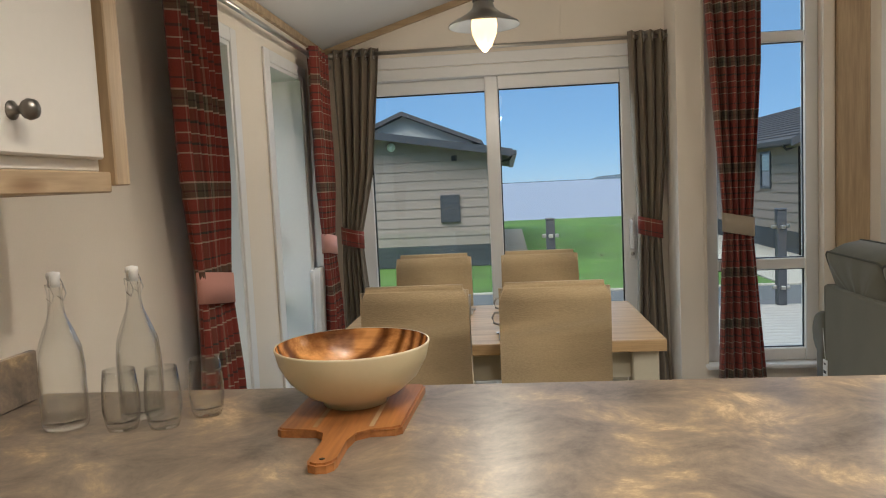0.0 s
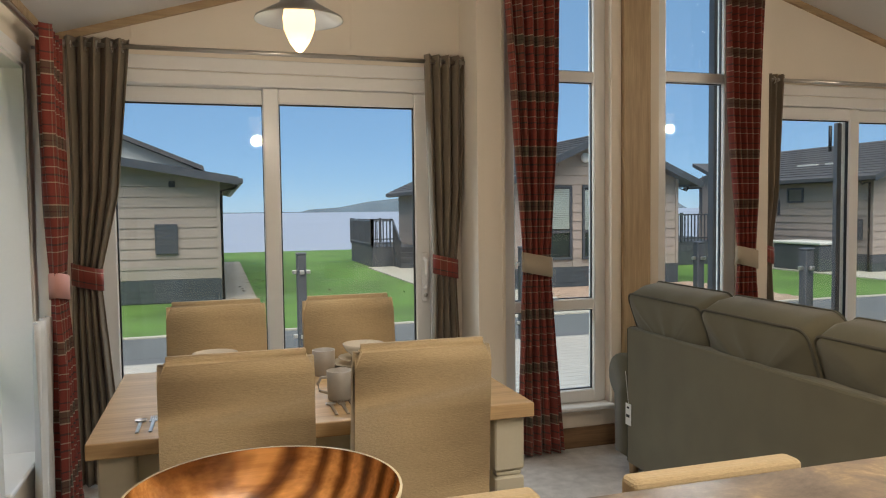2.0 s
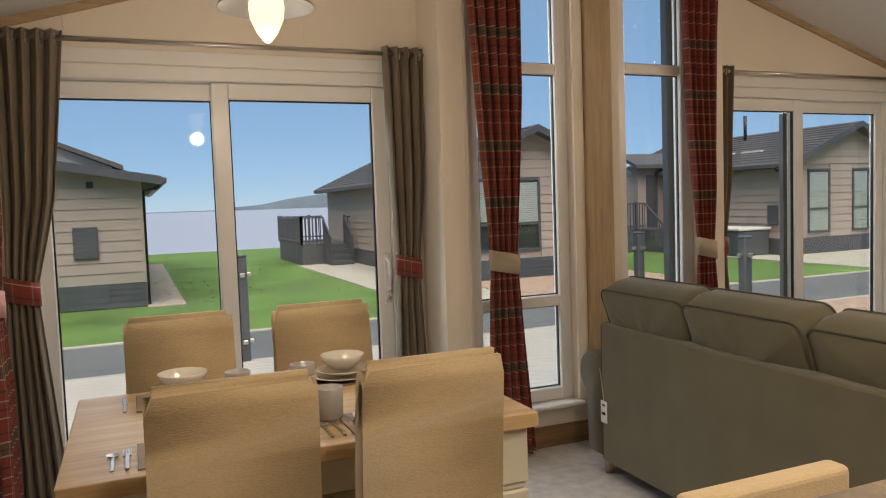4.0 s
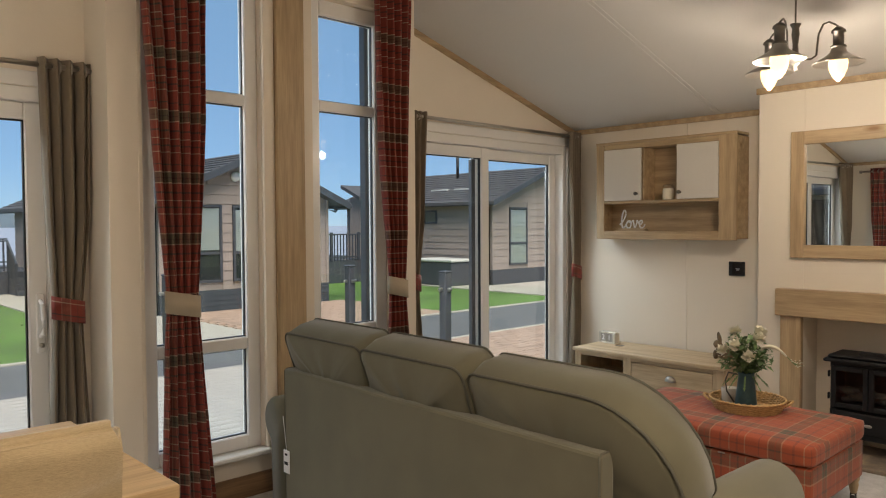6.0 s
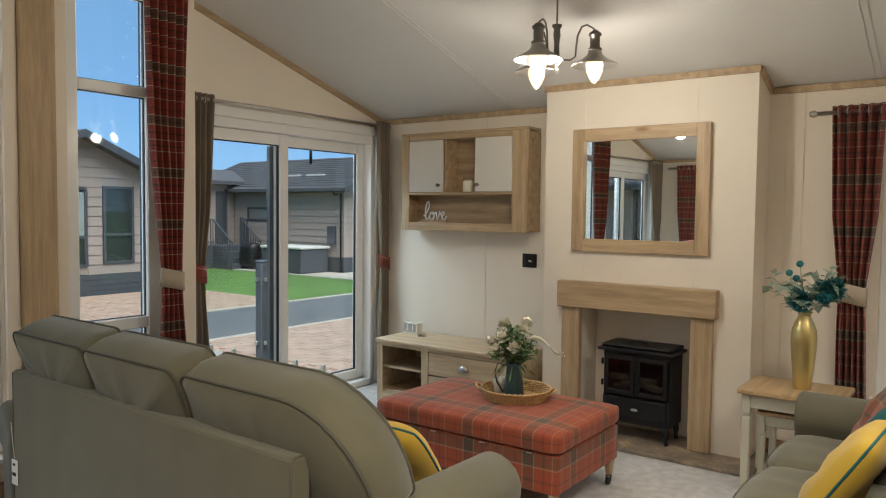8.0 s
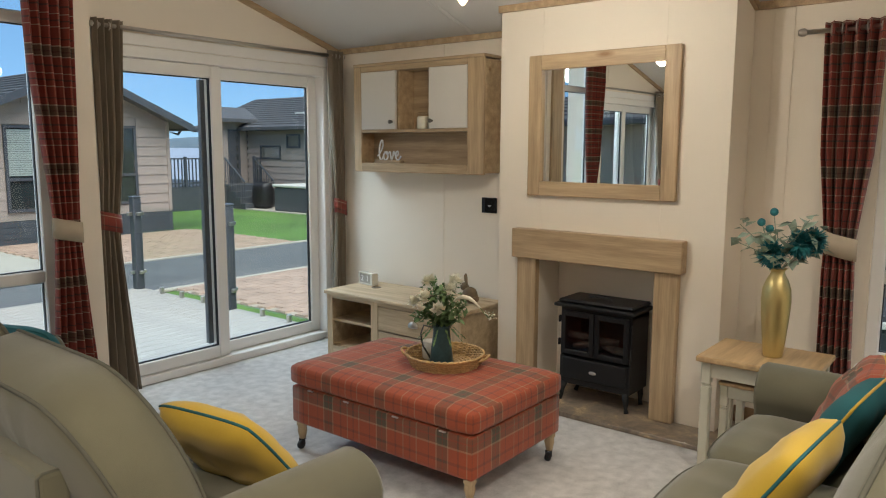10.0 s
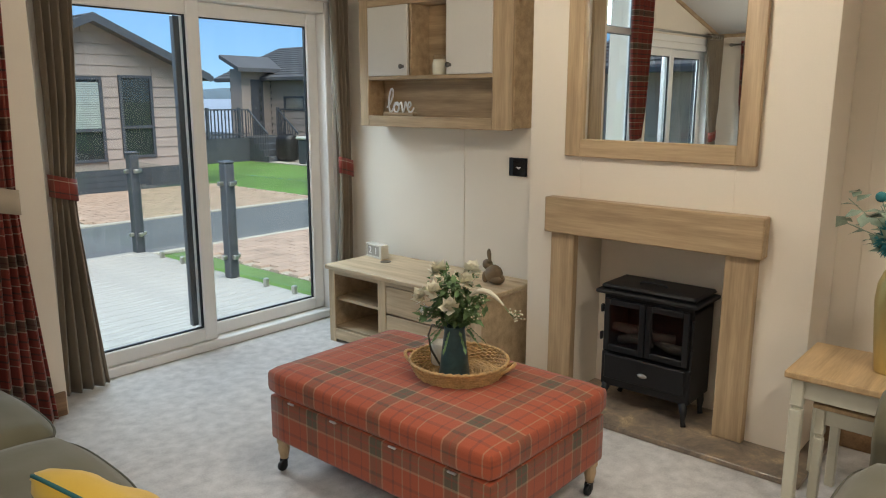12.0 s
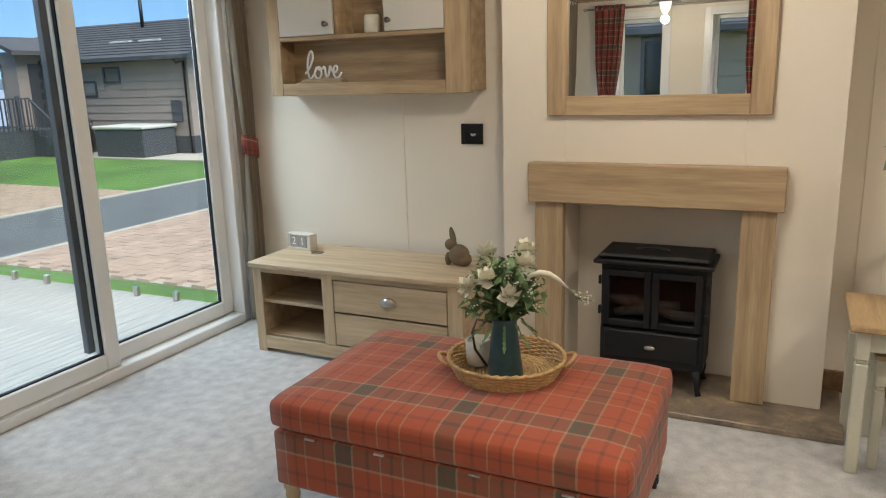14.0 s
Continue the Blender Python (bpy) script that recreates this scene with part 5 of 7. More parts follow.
for k in range(9):
    a = 2 * math.pi * k / 9
    for q in range(5):
        r = 0.05 + 0.012 * q
        leaf(bl, (JX + r * math.cos(a), JY + r * math.sin(a), 0.66 - 0.012 * q), (math.cos(a), math.sin(a), -0.6), 0.035, 0.35)
for dx, dy, dz in ((-0.095, 0.02, 0.15), (-0.085, -0.05, 0.10), (-0.03, -0.08, 0.19), (-0.05, 0.04, 0.22), (0.03, -0.06, 0.22), (-0.10, 0.08, 0.12)):
    bloom(bw, (JX + dx, JY + dy, 0.67 + dz), 0.040, up=(dx * 8 - 0.5, dy * 4 - 0.3, 0.7))
for e in tips[:24]:
    for q in range(5):
        bmesh.ops.create_icosphere(bw, subdivisions=1, radius=0.0035, matrix=Matrix.Translation(e + Vector((random.uniform(-1, 1), random.uniform(-1, 1), random.uniform(-1, 1))) * 0.02))
sp0 = [Vector((JX, JY, 0.72)).lerp(Vector((JX + 0.06, JY - 0.22, 0.74)), t / 8) + Vector((0, 0, 0.09 * math.sin(math.pi * t / 8))) for t in range(9)]
add_tube(bw, sp0[2:8], [0.004, 0.008, 0.011, 0.010, 0.007, 0.004], 7)
add_tube(bs, sp0, 0.0018, 5)
for t in range(20):
    p = sp0[-1] + Vector((random.uniform(-0.02, 0.03), random.uniform(-0.05, 0.02), random.uniform(-0.015, 0.02)))
    add_tube(bs, [sp0[-1], p], 0.0008, 4)
    bmesh.ops.create_icosphere(bw, subdivisions=1, radius=0.004, matrix=Matrix.Translation(p))
finish("stem", bs, M_LEAF, FL)
finish("leaf", bl, M_LEAF, FL, True)
finish("petal", bw, M_PETAL, FL, True)

# fire surround, stove, mirror
FS = thing("fire_surround", (4.72, 2.42, 0.03), "chunky oak fire surround on the chimney breast", "fire surround")
box("mantel", (4.672, 1.89, 0.865), (4.748, 2.955, 1.042), M_OAKY, FS, 0.005)
box("jamb", (4.70, 2.797, 0.03), (4.748, 2.93, 0.864), M_OAKZ, FS, 0.004)
box("jamb", (4.70, 1.918, 0.03), (4.748, 2.05, 0.864), M_OAKZ, FS, 0.004)
SV = thing("stove", (4.80, 2.41, 0.03), "black cast-iron electric stove with twin glazed doors", "stove")
Y0, Y1, X0, X1 = 2.17, 2.62, 4.69, 4.95
boxes("body", [((X0 + 0.02, Y0, 0.13), (X0 + 0.03, Y1, 0.30)), ((X0 + 0.03, Y0, 0.13), (X1, Y0 + 0.015, 0.60)), ((X0 + 0.03, Y1 - 0.015, 0.13), (X1, Y1, 0.60)), ((X1 - 0.015, Y0 + 0.015, 0.13), (X1, Y1 - 0.015, 0.60)), ((X0 + 0.03, Y0 + 0.015, 0.13), (X1 - 0.015, Y1 - 0.015, 0.145)),
               ((X0 + 0.025, Y0, 0.56), (X1, Y1, 0.60)), ((X0 + 0.045, Y0 + 0.02, 0.145), (X1 - 0.02, Y1 - 0.02, 0.31))], M_BLACK, SV, 0.004)
bm = bmesh.new()
add_box(bm, (X0 - 0.015, Y0 - 0.03, 0.60), (X1, Y1 + 0.03, 0.62), 0.005)
add_box(bm, (X0 + 0.005, Y0 - 0.012, 0.622), (X1, Y1 + 0.012, 0.645), 0.01)
add_tube(bm, [(4.80, 2.41 + 0.07 * math.cos(a), 0.648 + 0.012 * math.sin(a)) for a in np.linspace(0, math.pi, 9)], 0.006, 6)
finish("top_plate", bm, M_BLACK, SV)
for a, b in ((Y0 + 0.012, 2.392), (2.398, Y1 - 0.012)):
    dd = boxes("door", [((X0 + 0.004, a, 0.315), (X0 + 0.024, a + 0.028, 0.575)), ((X0 + 0.004, b - 0.028, 0.315), (X0 + 0.024, b, 0.575)), ((X0 + 0.004, a + 0.028, 0.315), (X0 + 0.024, b - 0.028, 0.345)), ((X0 + 0.004, a + 0.028, 0.545), (X0 + 0.024, b - 0.028, 0.575))], M_BLACK, SV, 0.003)
    box("pane", (X0 + 0.012, a + 0.028, 0.345), (X0 + 0.016, b - 0.028, 0.545), M_CLEAR, SV, 0)
box("ash_drawer", (X0 + 0.006, Y0 + 0.02, 0.17), (X0 + 0.022, Y1 - 0.02, 0.295), M_BLACK, SV, 0.005)
lathe("badge", [(0.0, 0.004), (0.02, 0.003), (0.022, 0.0)], (X0 + 0.005, 2.395, 0.225), M_STEEL, SV, 20, Matrix.Rotation(radians(-90), 4, 'Y') @ Matrix.Diagonal((0.5, 1.1, 1, 1)), label="small oval badge")
for y in (Y0 + 0.03, Y1 - 0.03):
    for x in (X0 + 0.03, X1 - 0.03):
        s = -1 if y < 2.4 else 1
        tube("leg", [(x, y, 0.135), (x - 0.01, y + s * 0.012, 0.09), (x - 0.012, y + s * 0.012, 0.055), (x - 0.02, y + s * 0.02, 0.029)], [0.022, 0.017, 0.011, 0.014], M_BLACK, SV, 8)
bm = bmesh.new()
for k, (y, z, rx) in enumerate(((2.30, 0.36, 20), (2.48, 0.36, -15), (2.38, 0.40, 30), (2.52, 0.40, 10))):
    add_tube(bm, [(4.79 + 0.01 * k, y - 0.09, z), (4.78, y, z + 0.015 * (k % 2)), (4.80, y + 0.09, z + rx * 0.001)], [0.022, 0.026, 0.02], 9)
finish("log", bm, mat("charred_log", (0.045, 0.04, 0.035), 0.9, var=0.5, scale=30, bump=0.6), SV, True, "ashy imitation logs")
for s in (Y0 - 0.004, Y1 + 0.004):
    boxes("hinge", [((X0 + 0.008, s - 0.006, 0.36), (X0 + 0.028, s + 0.006, 0.40)), ((X0 + 0.008, s - 0.006, 0.50), (X0 + 0.028, s + 0.006, 0.54))], M_BLACK, SV, 0.003)
MR = thing("wall_mirror", (4.74, 2.42, 1.24), "wide oak-framed mirror hung over the fireplace", "mirror")
F0, F1, Z0, Z1, W = 1.96, 2.88, 1.245, 2.065, 0.085
box("frame", (4.718, F0, Z0), (4.748, F0 + W, Z1), M_OAKZ, MR, 0.004)
box("frame", (4.718, F1 - W, Z0), (4.748, F1, Z1), M_OAKZ, MR, 0.004)
box("frame", (4.718, F0 + W, Z0), (4.748, F1 - W, Z0 + W), M_OAKY, MR, 0.004)
box("frame", (4.718, F0 + W, Z1 - W), (4.748, F1 - W, Z1), M_OAKY, MR, 0.004)
mm = bpy.data.materials.new("mirror_silver")
mm.use_nodes = True
mm.node_tree.nodes["Principled BSDF"].inputs["Metallic"].default_value = 1.0
mm.node_tree.nodes["Principled BSDF"].inputs["Roughness"].default_value = 0.005
mm.node_tree.nodes["Principled BSDF"].inputs["Base Color"].default_value = (0.86, 0.88, 0.87, 1)
box("glass", (4.7315, F0 + W, Z0 + W), (4.7345, F1 - W, Z1 - W), mm, MR, 0.0, rot=Matrix.Rotation(radians(-1.8), 4, 'Z'), label="silvered mirror glass")

# wall cabinet
WC = thing("wall_cabinet", (4.95, 3.9, 1.35), "oak wall cabinet with two cashmere doors and an open shelf", "wall cabinet")
A, B, XF, XB = 3.30, 4.485, 4.855, RX - 0.002
boxes("carcass", [((XF + 0.02, A, 1.36), (XB, A + 0.03, 2.10)), ((XF + 0.02, B - 0.03, 1.36), (XB, B, 2.10)), ((XF + 0.02, A + 0.03, 1.37), (XB, B - 0.03, 1.405)), ((XF + 0.02, A + 0.03, 2.07), (XB, B - 0.03, 2.10)), ((XF + 0.005, A + 0.03, 1.635), (XB, B - 0.03, 1.655)), ((XB - 0.012, A + 0.03, 1.405), (XB, B - 0.03, 2.07)),
                  ((XF + 0.02, 3.765, 1.655), (XB - 0.012, 3.783, 2.07)), ((XF + 0.02, 4.052, 1.655), (XB - 0.012, 4.07, 2.07))], M_OAKY, WC, 0.002)
boxes("face_frame", [((XF, A, 1.35), (XF + 0.0195, A + 0.135, 2.11)), ((XF, B - 0.075, 1.35), (XF + 0.0195, B, 2.11))], M_OAKZ, WC, 0.003)
boxes("rail", [((XF + 0.001, A + 0.135, 1.35), (XF + 0.0195, B - 0.075, 1.415)), ((XF - 0.006, A, 2.11), (XB, B, 2.13)), ((XF + 0.001, A + 0.135, 2.07), (XF + 0.0195, B - 0.075, 2.109))], M_OAKY, WC, 0.003)
for a, b, ky in ((3.437, 3.765, 3.735), (4.07, 4.408, 4.105)):
    dd = box("door", (XF - 0.002, a, 1.658), (XF + 0.016, b, 2.068), M_DOORW, WC, 0.003, label="flat cashmere-painted door")
    lathe("knob", [(0.010, 0), (0.006, 0.004), (0.006, 0.012), (0.0145, 0.018), (0.0145, 0.026), (0.0, 0.030)], (XF - 0.002, ky, 1.71), M_PEWTER, WC, 14, Matrix.Rotation(radians(-90), 4, 'Y'), label="pewter square knob")
JR = thing("candle_jar", (4.93, 3.86, 1.656), "cream candle in a lidded glass jar", "candle")
lathe("wax", [(0.0, 1.658), (0.04, 1.658), (0.042, 1.665), (0.042, 1.73), (0.036, 1.745), (0.0, 1.745)], (4.92, 3.87, 0), M_PETAL, JR, 24)
lathe("lid", [(0.034, 1.746), (0.038, 1.75), (0.038, 1.765), (0.03, 1.772), (0.0, 1.774)], (4.92, 3.87, 0), M_CLEAR, JR, 24, label="glass lid")
LV = thing("love_sign", (4.90, 4.17, 1.406), "silver wire word sign reading love on an oak plinth", "ornament")
box("plinth", (4.875, 4.045, 1.416), (4.915, 4.30, 1.436), M_OAKY, LV, 0.002)


def script(pts, y0, z0, s):
    """A rounded stroke through letter points (across, up)."""
    P = [Vector((4.895, y0 - x * s, z0 + z * s)) for x, z in pts]
    fine = []
    for i in range(len(P) - 1):
        p0, p1, p2, p3 = P[max(i - 1, 0)], P[i], P[i + 1], P[min(i + 2, len(P) - 1)]
        for k in range(6):
            t = k / 6
            fine.append(0.5 * ((2 * p1) + (p2 - p0) * t + (2 * p0 - 5 * p1 + 4 * p2 - p3) * t * t + (3 * p1 - p0 - 3 * p2 + p3) * t ** 3))
    return fine + [P[-1]]


bm = bmesh.new()
add_tube(bm, script([(0, .5), (.45, .9), (.95, 1.8), (.95, 2.4), (.7, 2.5), (.4, 1.8), (.3, .8), (.45, .1), (.75, .1), (1.05, .5), (1.35, 1.05), (1.1, .6), (1.2, .1), (1.6, .05), (1.85, .5), (1.7, 1.0), (1.4, 1.0), (1.6, .8), (2.0, .9), (2.2, 1.05), (2.3, .6), (2.45, .05),
                         (2.7, .5), (2.85, 1.1), (3.0, .8), (3.3, .5), (3.65, .8), (3.55, 1.1), (3.3, 1.0), (3.2, .5), (3.4, .05), (3.8, .1), (4.1, .5)], 4.285, 1.438, 0.056), 0.0058, 7)
finish("word", bm, mat("bright_silver", (0.85, 0.83, 0.80), 0.35, 0.6, var=0.05, bump=0), LV, True, "silver cursive word love")
TH = thing("thermostat", (RX, 3.38, 1.14), "black glass wall thermostat", "thermostat")
box("plate", (RX - 0.016, 3.32, 1.085), (RX - 0.0005, 3.44, 1.19), M_BLACK, TH, 0.003)
box("screen", (RX - 0.0175, 3.325, 1.09), (RX - 0.0165, 3.41, 1.185), M_SCREEN, TH, 0)
boxes("readout", [((RX - 0.019, 3.355, 1.135), (RX - 0.0178, 3.385, 1.139)), ((RX - 0.019, 3.36, 1.128), (RX - 0.0178, 3.38, 1.131))], M_WHITE, TH, 0)

# media unit
TV = thing("media_unit", (4.75, 3.83, 0), "pale oak media unit with open shelves and two drawers", "media unit")
A, B, XF, XB = 3.225, 4.45, 4.53, 5.0
box("top", (XF - 0.03, A - 0.015, 0.472), (XB, B + 0.015, 0.50), M_PALEY, TV, 0.005)
boxes("carcass", [((XF, A, 0.0), (XB, A + 0.02, 0.471)), ((XF, B - 0.02, 0.0), (XB, B, 0.471)), ((XF + 0.02, 3.98, 0.08), (XB, 4.0, 0.471)), ((XF + 0.02, A + 0.02, 0.075), (XB, B - 0.02, 0.095)), ((XF + 0.03, 4.0, 0.265), (XB, B - 0.02, 0.283)), ((XB - 0.01, A + 0.02, 0.095), (XB, B - 0.02, 0.471))], M_PALEY, TV, 0.002)
boxes("face_frame", [((XF - 0.012, B - 0.055, 0.0), (XF - 0.0005, B, 0.471)), ((XF - 0.012, A, 0.0), (XF - 0.0005, A + 0.075, 0.471)), ((XF - 0.012, 3.945, 0.09), (XF - 0.0005, 4.01, 0.471))], M_PALEZ, TV, 0.003)
boxes("rail", [((XF - 0.0115, A + 0.075, 0.02), (XF - 0.0005, B - 0.055, 0.09)), ((XF - 0.0115, A + 0.075, 0.445), (XF - 0.0005, B - 0.055, 0.471))], M_PALEY, TV, 0.002)
for z0, z1 in ((0.275, 0.44), (0.097, 0.265)):
    box("drawer", (XF - 0.0105, A + 0.08, z0), (XF + 0.012, 3.94, z1), M_PALEY, TV, 0.003)
    bm = bmesh.new()
    bmesh.ops.create_uvsphere(bm, u_segments=18, v_segments=12, radius=1.0, matrix=Matrix.Translation((XF - 0.0105, 3.62, (z0 + z1) / 2 - 0.01)) @ Matrix.Diagonal((0.026, 0.043, 0.036, 1)))
    bmesh.ops.bisect_plane(bm, geom=bm.verts[:] + bm.edges[:] + bm.faces[:], plane_co=(XF - 0.0105, 0, (z0 + z1) / 2 - 0.016), plane_no=(0, 0, -1), clear_outer=True)
    bmesh.ops.bisect_plane(bm, geom=bm.verts[:] + bm.edges[:] + bm.faces[:], plane_co=(XF - 0.011, 0, 0), plane_no=(1, 0, 0), clear_outer=True)
    finish("handle", bm, M_STEEL, TV, True, "brushed steel cup handle").modifiers.new("thick", 'SOLIDIFY').thickness = 0.002
lathe("cable_port", [(0.0, 0.5015), (0.025, 0.5015), (0.034, 0.503), (0.036, 0.5005)], (4.80, 4.22, 0), M_PEWTER, TV, 24, label="round cable port")
CK = thing("block_calendar", (4.87, 4.36, 0.501), "cream wooden block calendar showing 21", "calendar")
RC = pose(4.86, 4.36, 0.501, 0, 0, -8)
for lo, hi, m in (((-0.03, -0.085, 0), (0.03, 0.085, 0.012), M_CERAM), ((-0.03, 0.073, 0.012), (0.03, 0.085, 0.09), M_CERAM), ((-0.03, -0.085, 0.08), (0.03, 0.073, 0.09), M_CERAM), ((-0.03, -0.085, 0.012), (0.03, -0.06, 0.08), M_CERAM)):
    box("case", lo, hi, m, None, 0.002).data.transform(RC)
    ob = scene.collection.objects[-1]
    ob.parent, ob.matrix_parent_inverse = CK, Matrix.Translation(CK.location).inverted()
for y, dg in ((0.04, "2"), (-0.022, "1")):
    b = box("digit_block", (-0.026, y - 0.03, 0.0125), (0.02, y + 0.03, 0.078), M_MUG, CK, 0.002)
    b.data.transform(RC)
    cu = bpy.data.curves.new("digit", 'FONT')
    cu.body, cu.size, cu.extrude, cu.align_x, cu.align_y = dg, 0.062, 0.0006, 'CENTER', 'CENTER'
    tob = new("digit_text", cu)
    bpy.context.view_layer.update()
    me = bpy.data.meshes.new_from_object(tob)
    bpy.data.objects.remove(tob)
    me.transform(RC @ pose(-0.0268, y, 0.046, 90, 0, -90))
    me.materials.clear()
    me.materials.append(M_WHITE)
    dob = new("digit", me)
    dob.parent, dob.matrix_parent_inverse = CK, Matrix.Translation(CK.location).inverted()
RB = thing("rabbit_figure", (4.80, 3.37, 0.501), "small brown carved rabbit figure on the media unit", "figurine")
bm = bmesh.new()
for c, r in (((4.80, 3.36, 0.555), (0.045, 0.055, 0.054)), ((4.80, 3.335, 0.53), (0.045, 0.04, 0.03)), ((4.80, 3.405, 0.605), (0.026, 0.032, 0.03)), ((4.80, 3.42, 0.53), (0.022, 0.018, 0.035)), ((4.80, 3.31, 0.545), (0.016, 0.016, 0.016))):
    bmesh.ops.create_uvsphere(bm, u_segments=16, v_segments=12, radius=1, matrix=Matrix.Translation(c) @ Matrix.Diagonal((*r, 1)))
for dx in (-0.013, 0.013):
    bmesh.ops.create_uvsphere(bm, u_segments=12, v_segments=10, radius=1, matrix=pose(4.80 + dx * 1.4, 3.395 + dx, 0.657, -10 + 500 * dx, 0, 0) @ Matrix.Diagonal((0.007, 0.013, 0.036, 1)))
finish("carving", bm, M_BROWN, RB, True)

# nest of tables with vase
NT = thing("nest_of_tables", (4.5, 1.4, 0), "nest of two tables with oak tops and sage-cream legs", "side table")
box("top", (4.27, 1.14, 0.535), (4.70, 1.655, 0.562), M_TABLE, NT, 0.006, 2)
boxes("apron", [((4.30, 1.17, 0.46), (4.315, 1.62, 0.534)), ((4.655, 1.17, 0.46), (4.67, 1.62, 0.534)), ((4.315, 1.17, 0.46), (4.655, 1.185, 0.534)), ((4.315, 1.605, 0.46), (4.655, 1.62, 0.534))], M_SAGE, NT)
for x in (4.31, 4.66):
    for y in (1.18, 1.61):
        boxes("leg", [((x - 0.022, y - 0.022, 0.43), (x + 0.022, y + 0.022, 0.535)), ((x - 0.017, y - 0.017, 0.415), (x + 0.017, y + 0.017, 0.43)), ((x - 0.021, y - 0.021, 0.0), (x + 0.021, y + 0.021, 0.415))], M_SAGE, NT, 0.004)
box("inner_top", (4.34, 1.225, 0.42), (4.66, 1.565, 0.44), M_TABLE, NT, 0.004)
boxes("inner_apron", [((4.355, 1.24, 0.36), (4.367, 1.55, 0.419)), ((4.367, 1.24, 0.36), (4.64, 1.252, 0.419))], M_SAGE, NT)
for x in (4.365, 4.63):
    for y in (1.25, 1.54):
        boxes("leg", [((x - 0.018, y - 0.018, 0.32), (x + 0.018, y + 0.018, 0.42)), ((x - 0.014, y - 0.014, 0.305), (x + 0.014, y + 0.014, 0.32)), ((x - 0.017, y - 0.017, 0.0), (x + 0.017, y + 0.017, 0.305))], M_SAGE, NT, 0.004)
VX, VY = 4.49, 1.37
VS = thing("gold_vase", (VX, VY, 0.563), "tall brushed gold vase on the nest of tables", "vase")
lathe("body", [(0.0, 0.563), (0.042, 0.563), (0.044, 0.57), (0.052, 0.65), (0.062, 0.76), (0.066, 0.83), (0.062, 0.885), (0.048, 0.925), (0.034, 0.95), (0.03, 0.962), (0.034, 0.975), (0.042, 0.98), (0.038, 0.981), (0.027, 0.962), (0.0, 0.95)], (VX, VY, 0), M_GOLD, VS, 36)
FV = thing("flower_bunch", (VX, VY, 0.97), "teal pompom blooms with grey-green eucalyptus in the vase", "flowers")
bt, be, bs = bmesh.new(), bmesh.new(), bmesh.new()
s0 = Vector((VX, VY, 0.96))
for c in ((4.43, 1.385, 1.05), (4.47, 1.275, 1.10), (4.53, 1.24, 1.11)):
    add_tube(bs, [s0, s0.lerp(Vector(c), 0.6), Vector(c)], 0.002, 5)
    for k in range(420):
        d0 = Vector((random.gauss(0, 1), random.gauss(0, 1), random.gauss(0, 1))).normalized()
        leaf(bt, Vector(c) + d0 * 0.012, d0, 0.058 + random.uniform(-0.008, 0.008), 0.26, 0.1)
for k in range(12):
    a = 2 * math.pi * k / 12 + 0.3
    L = random.uniform(0.10, 0.20)
    e = Vector((VX + L * math.cos(a) * 0.75, VY + L * math.sin(a), 1.02 + random.uniform(0.03, 0.2)))
    add_tube(bs, [s0, s0.lerp(e, 0.5) + Vector((0, 0, 0.03)), e], 0.002, 5)
    for q in range(11):
        t = 0.3 + 0.07 * q
        leaf(be, s0.lerp(e, min(t, 1.0)) + Vector((0, 0, 0.02)), (random.uniform(-1, 1), random.uniform(-1, 1), random.uniform(-0.3, 0.6)), random.uniform(0.06, 0.09), 0.62, 0.15)
for c in ((4.48, 1.40, 1.24), (4.47, 1.45, 1.19), (4.50, 1.42, 1.16)):
    add_tube(bs, [s0, s0.lerp(Vector(c), 0.6), Vector(c)], 0.002, 5)
    bmesh.ops.create_icosphere(bt, subdivisions=2, radius=0.019, matrix=Matrix.Translation(c))
finish("stem", bs, M_EUCA, FV)
finish("leaf", be, M_EUCA, FV, True)
finish("bloom", bt, M_POMPOM, FV)

# ---- outside ----
GZ = -0.7


def slab(name, lo, hi, m, label, cat, kind="structure", bev=0):
    return tagged(box(name, lo, hi, m, bev=bev), label, cat, kind=kind)


bm = bmesh.new()
prof = [(-400, GZ), (41, GZ), (44, GZ - 0.5), (52, GZ - 2.0), (75, GZ - 3.4), (4500, GZ - 9)]
for xs in ((-3000, -60), (-60, 90), (90, 4000)):
    for (ya, za), (yb, zb) in zip(prof, prof[1:]):
        bm.faces.new([bm.verts.new(v) for v in ((xs[0], ya, za), (xs[1], ya, za), (xs[1], yb, zb), (xs[0], yb, zb))])
bmesh.ops.remove_doubles(bm, verts=bm.verts, dist=0.001)
ob = finish("ground", bm, M_GRASS)
ob.data.materials.append(M_SAND)
for f in ob.data.polygons:
    f.material_index = 1 if f.center.y > 46 else 0
tagged(ob, "mown green lawn running down to a sandy shore", "ground", kind="structure")
bm = bmesh.new()
bm.faces.new([bm.verts.new(v) for v in ((-3000, 50, GZ - 2.6), (4000, 50, GZ - 2.6), (4000, 4400, GZ - 2.6), (-3000, 4400, GZ - 2.6))])
tagged(finish("water", bm, M_SEA), "calm grey estuary water", "water", kind="structure")
bm = bmesh.new()
xs = np.linspace(-2500, 3900, 160)
prev = None
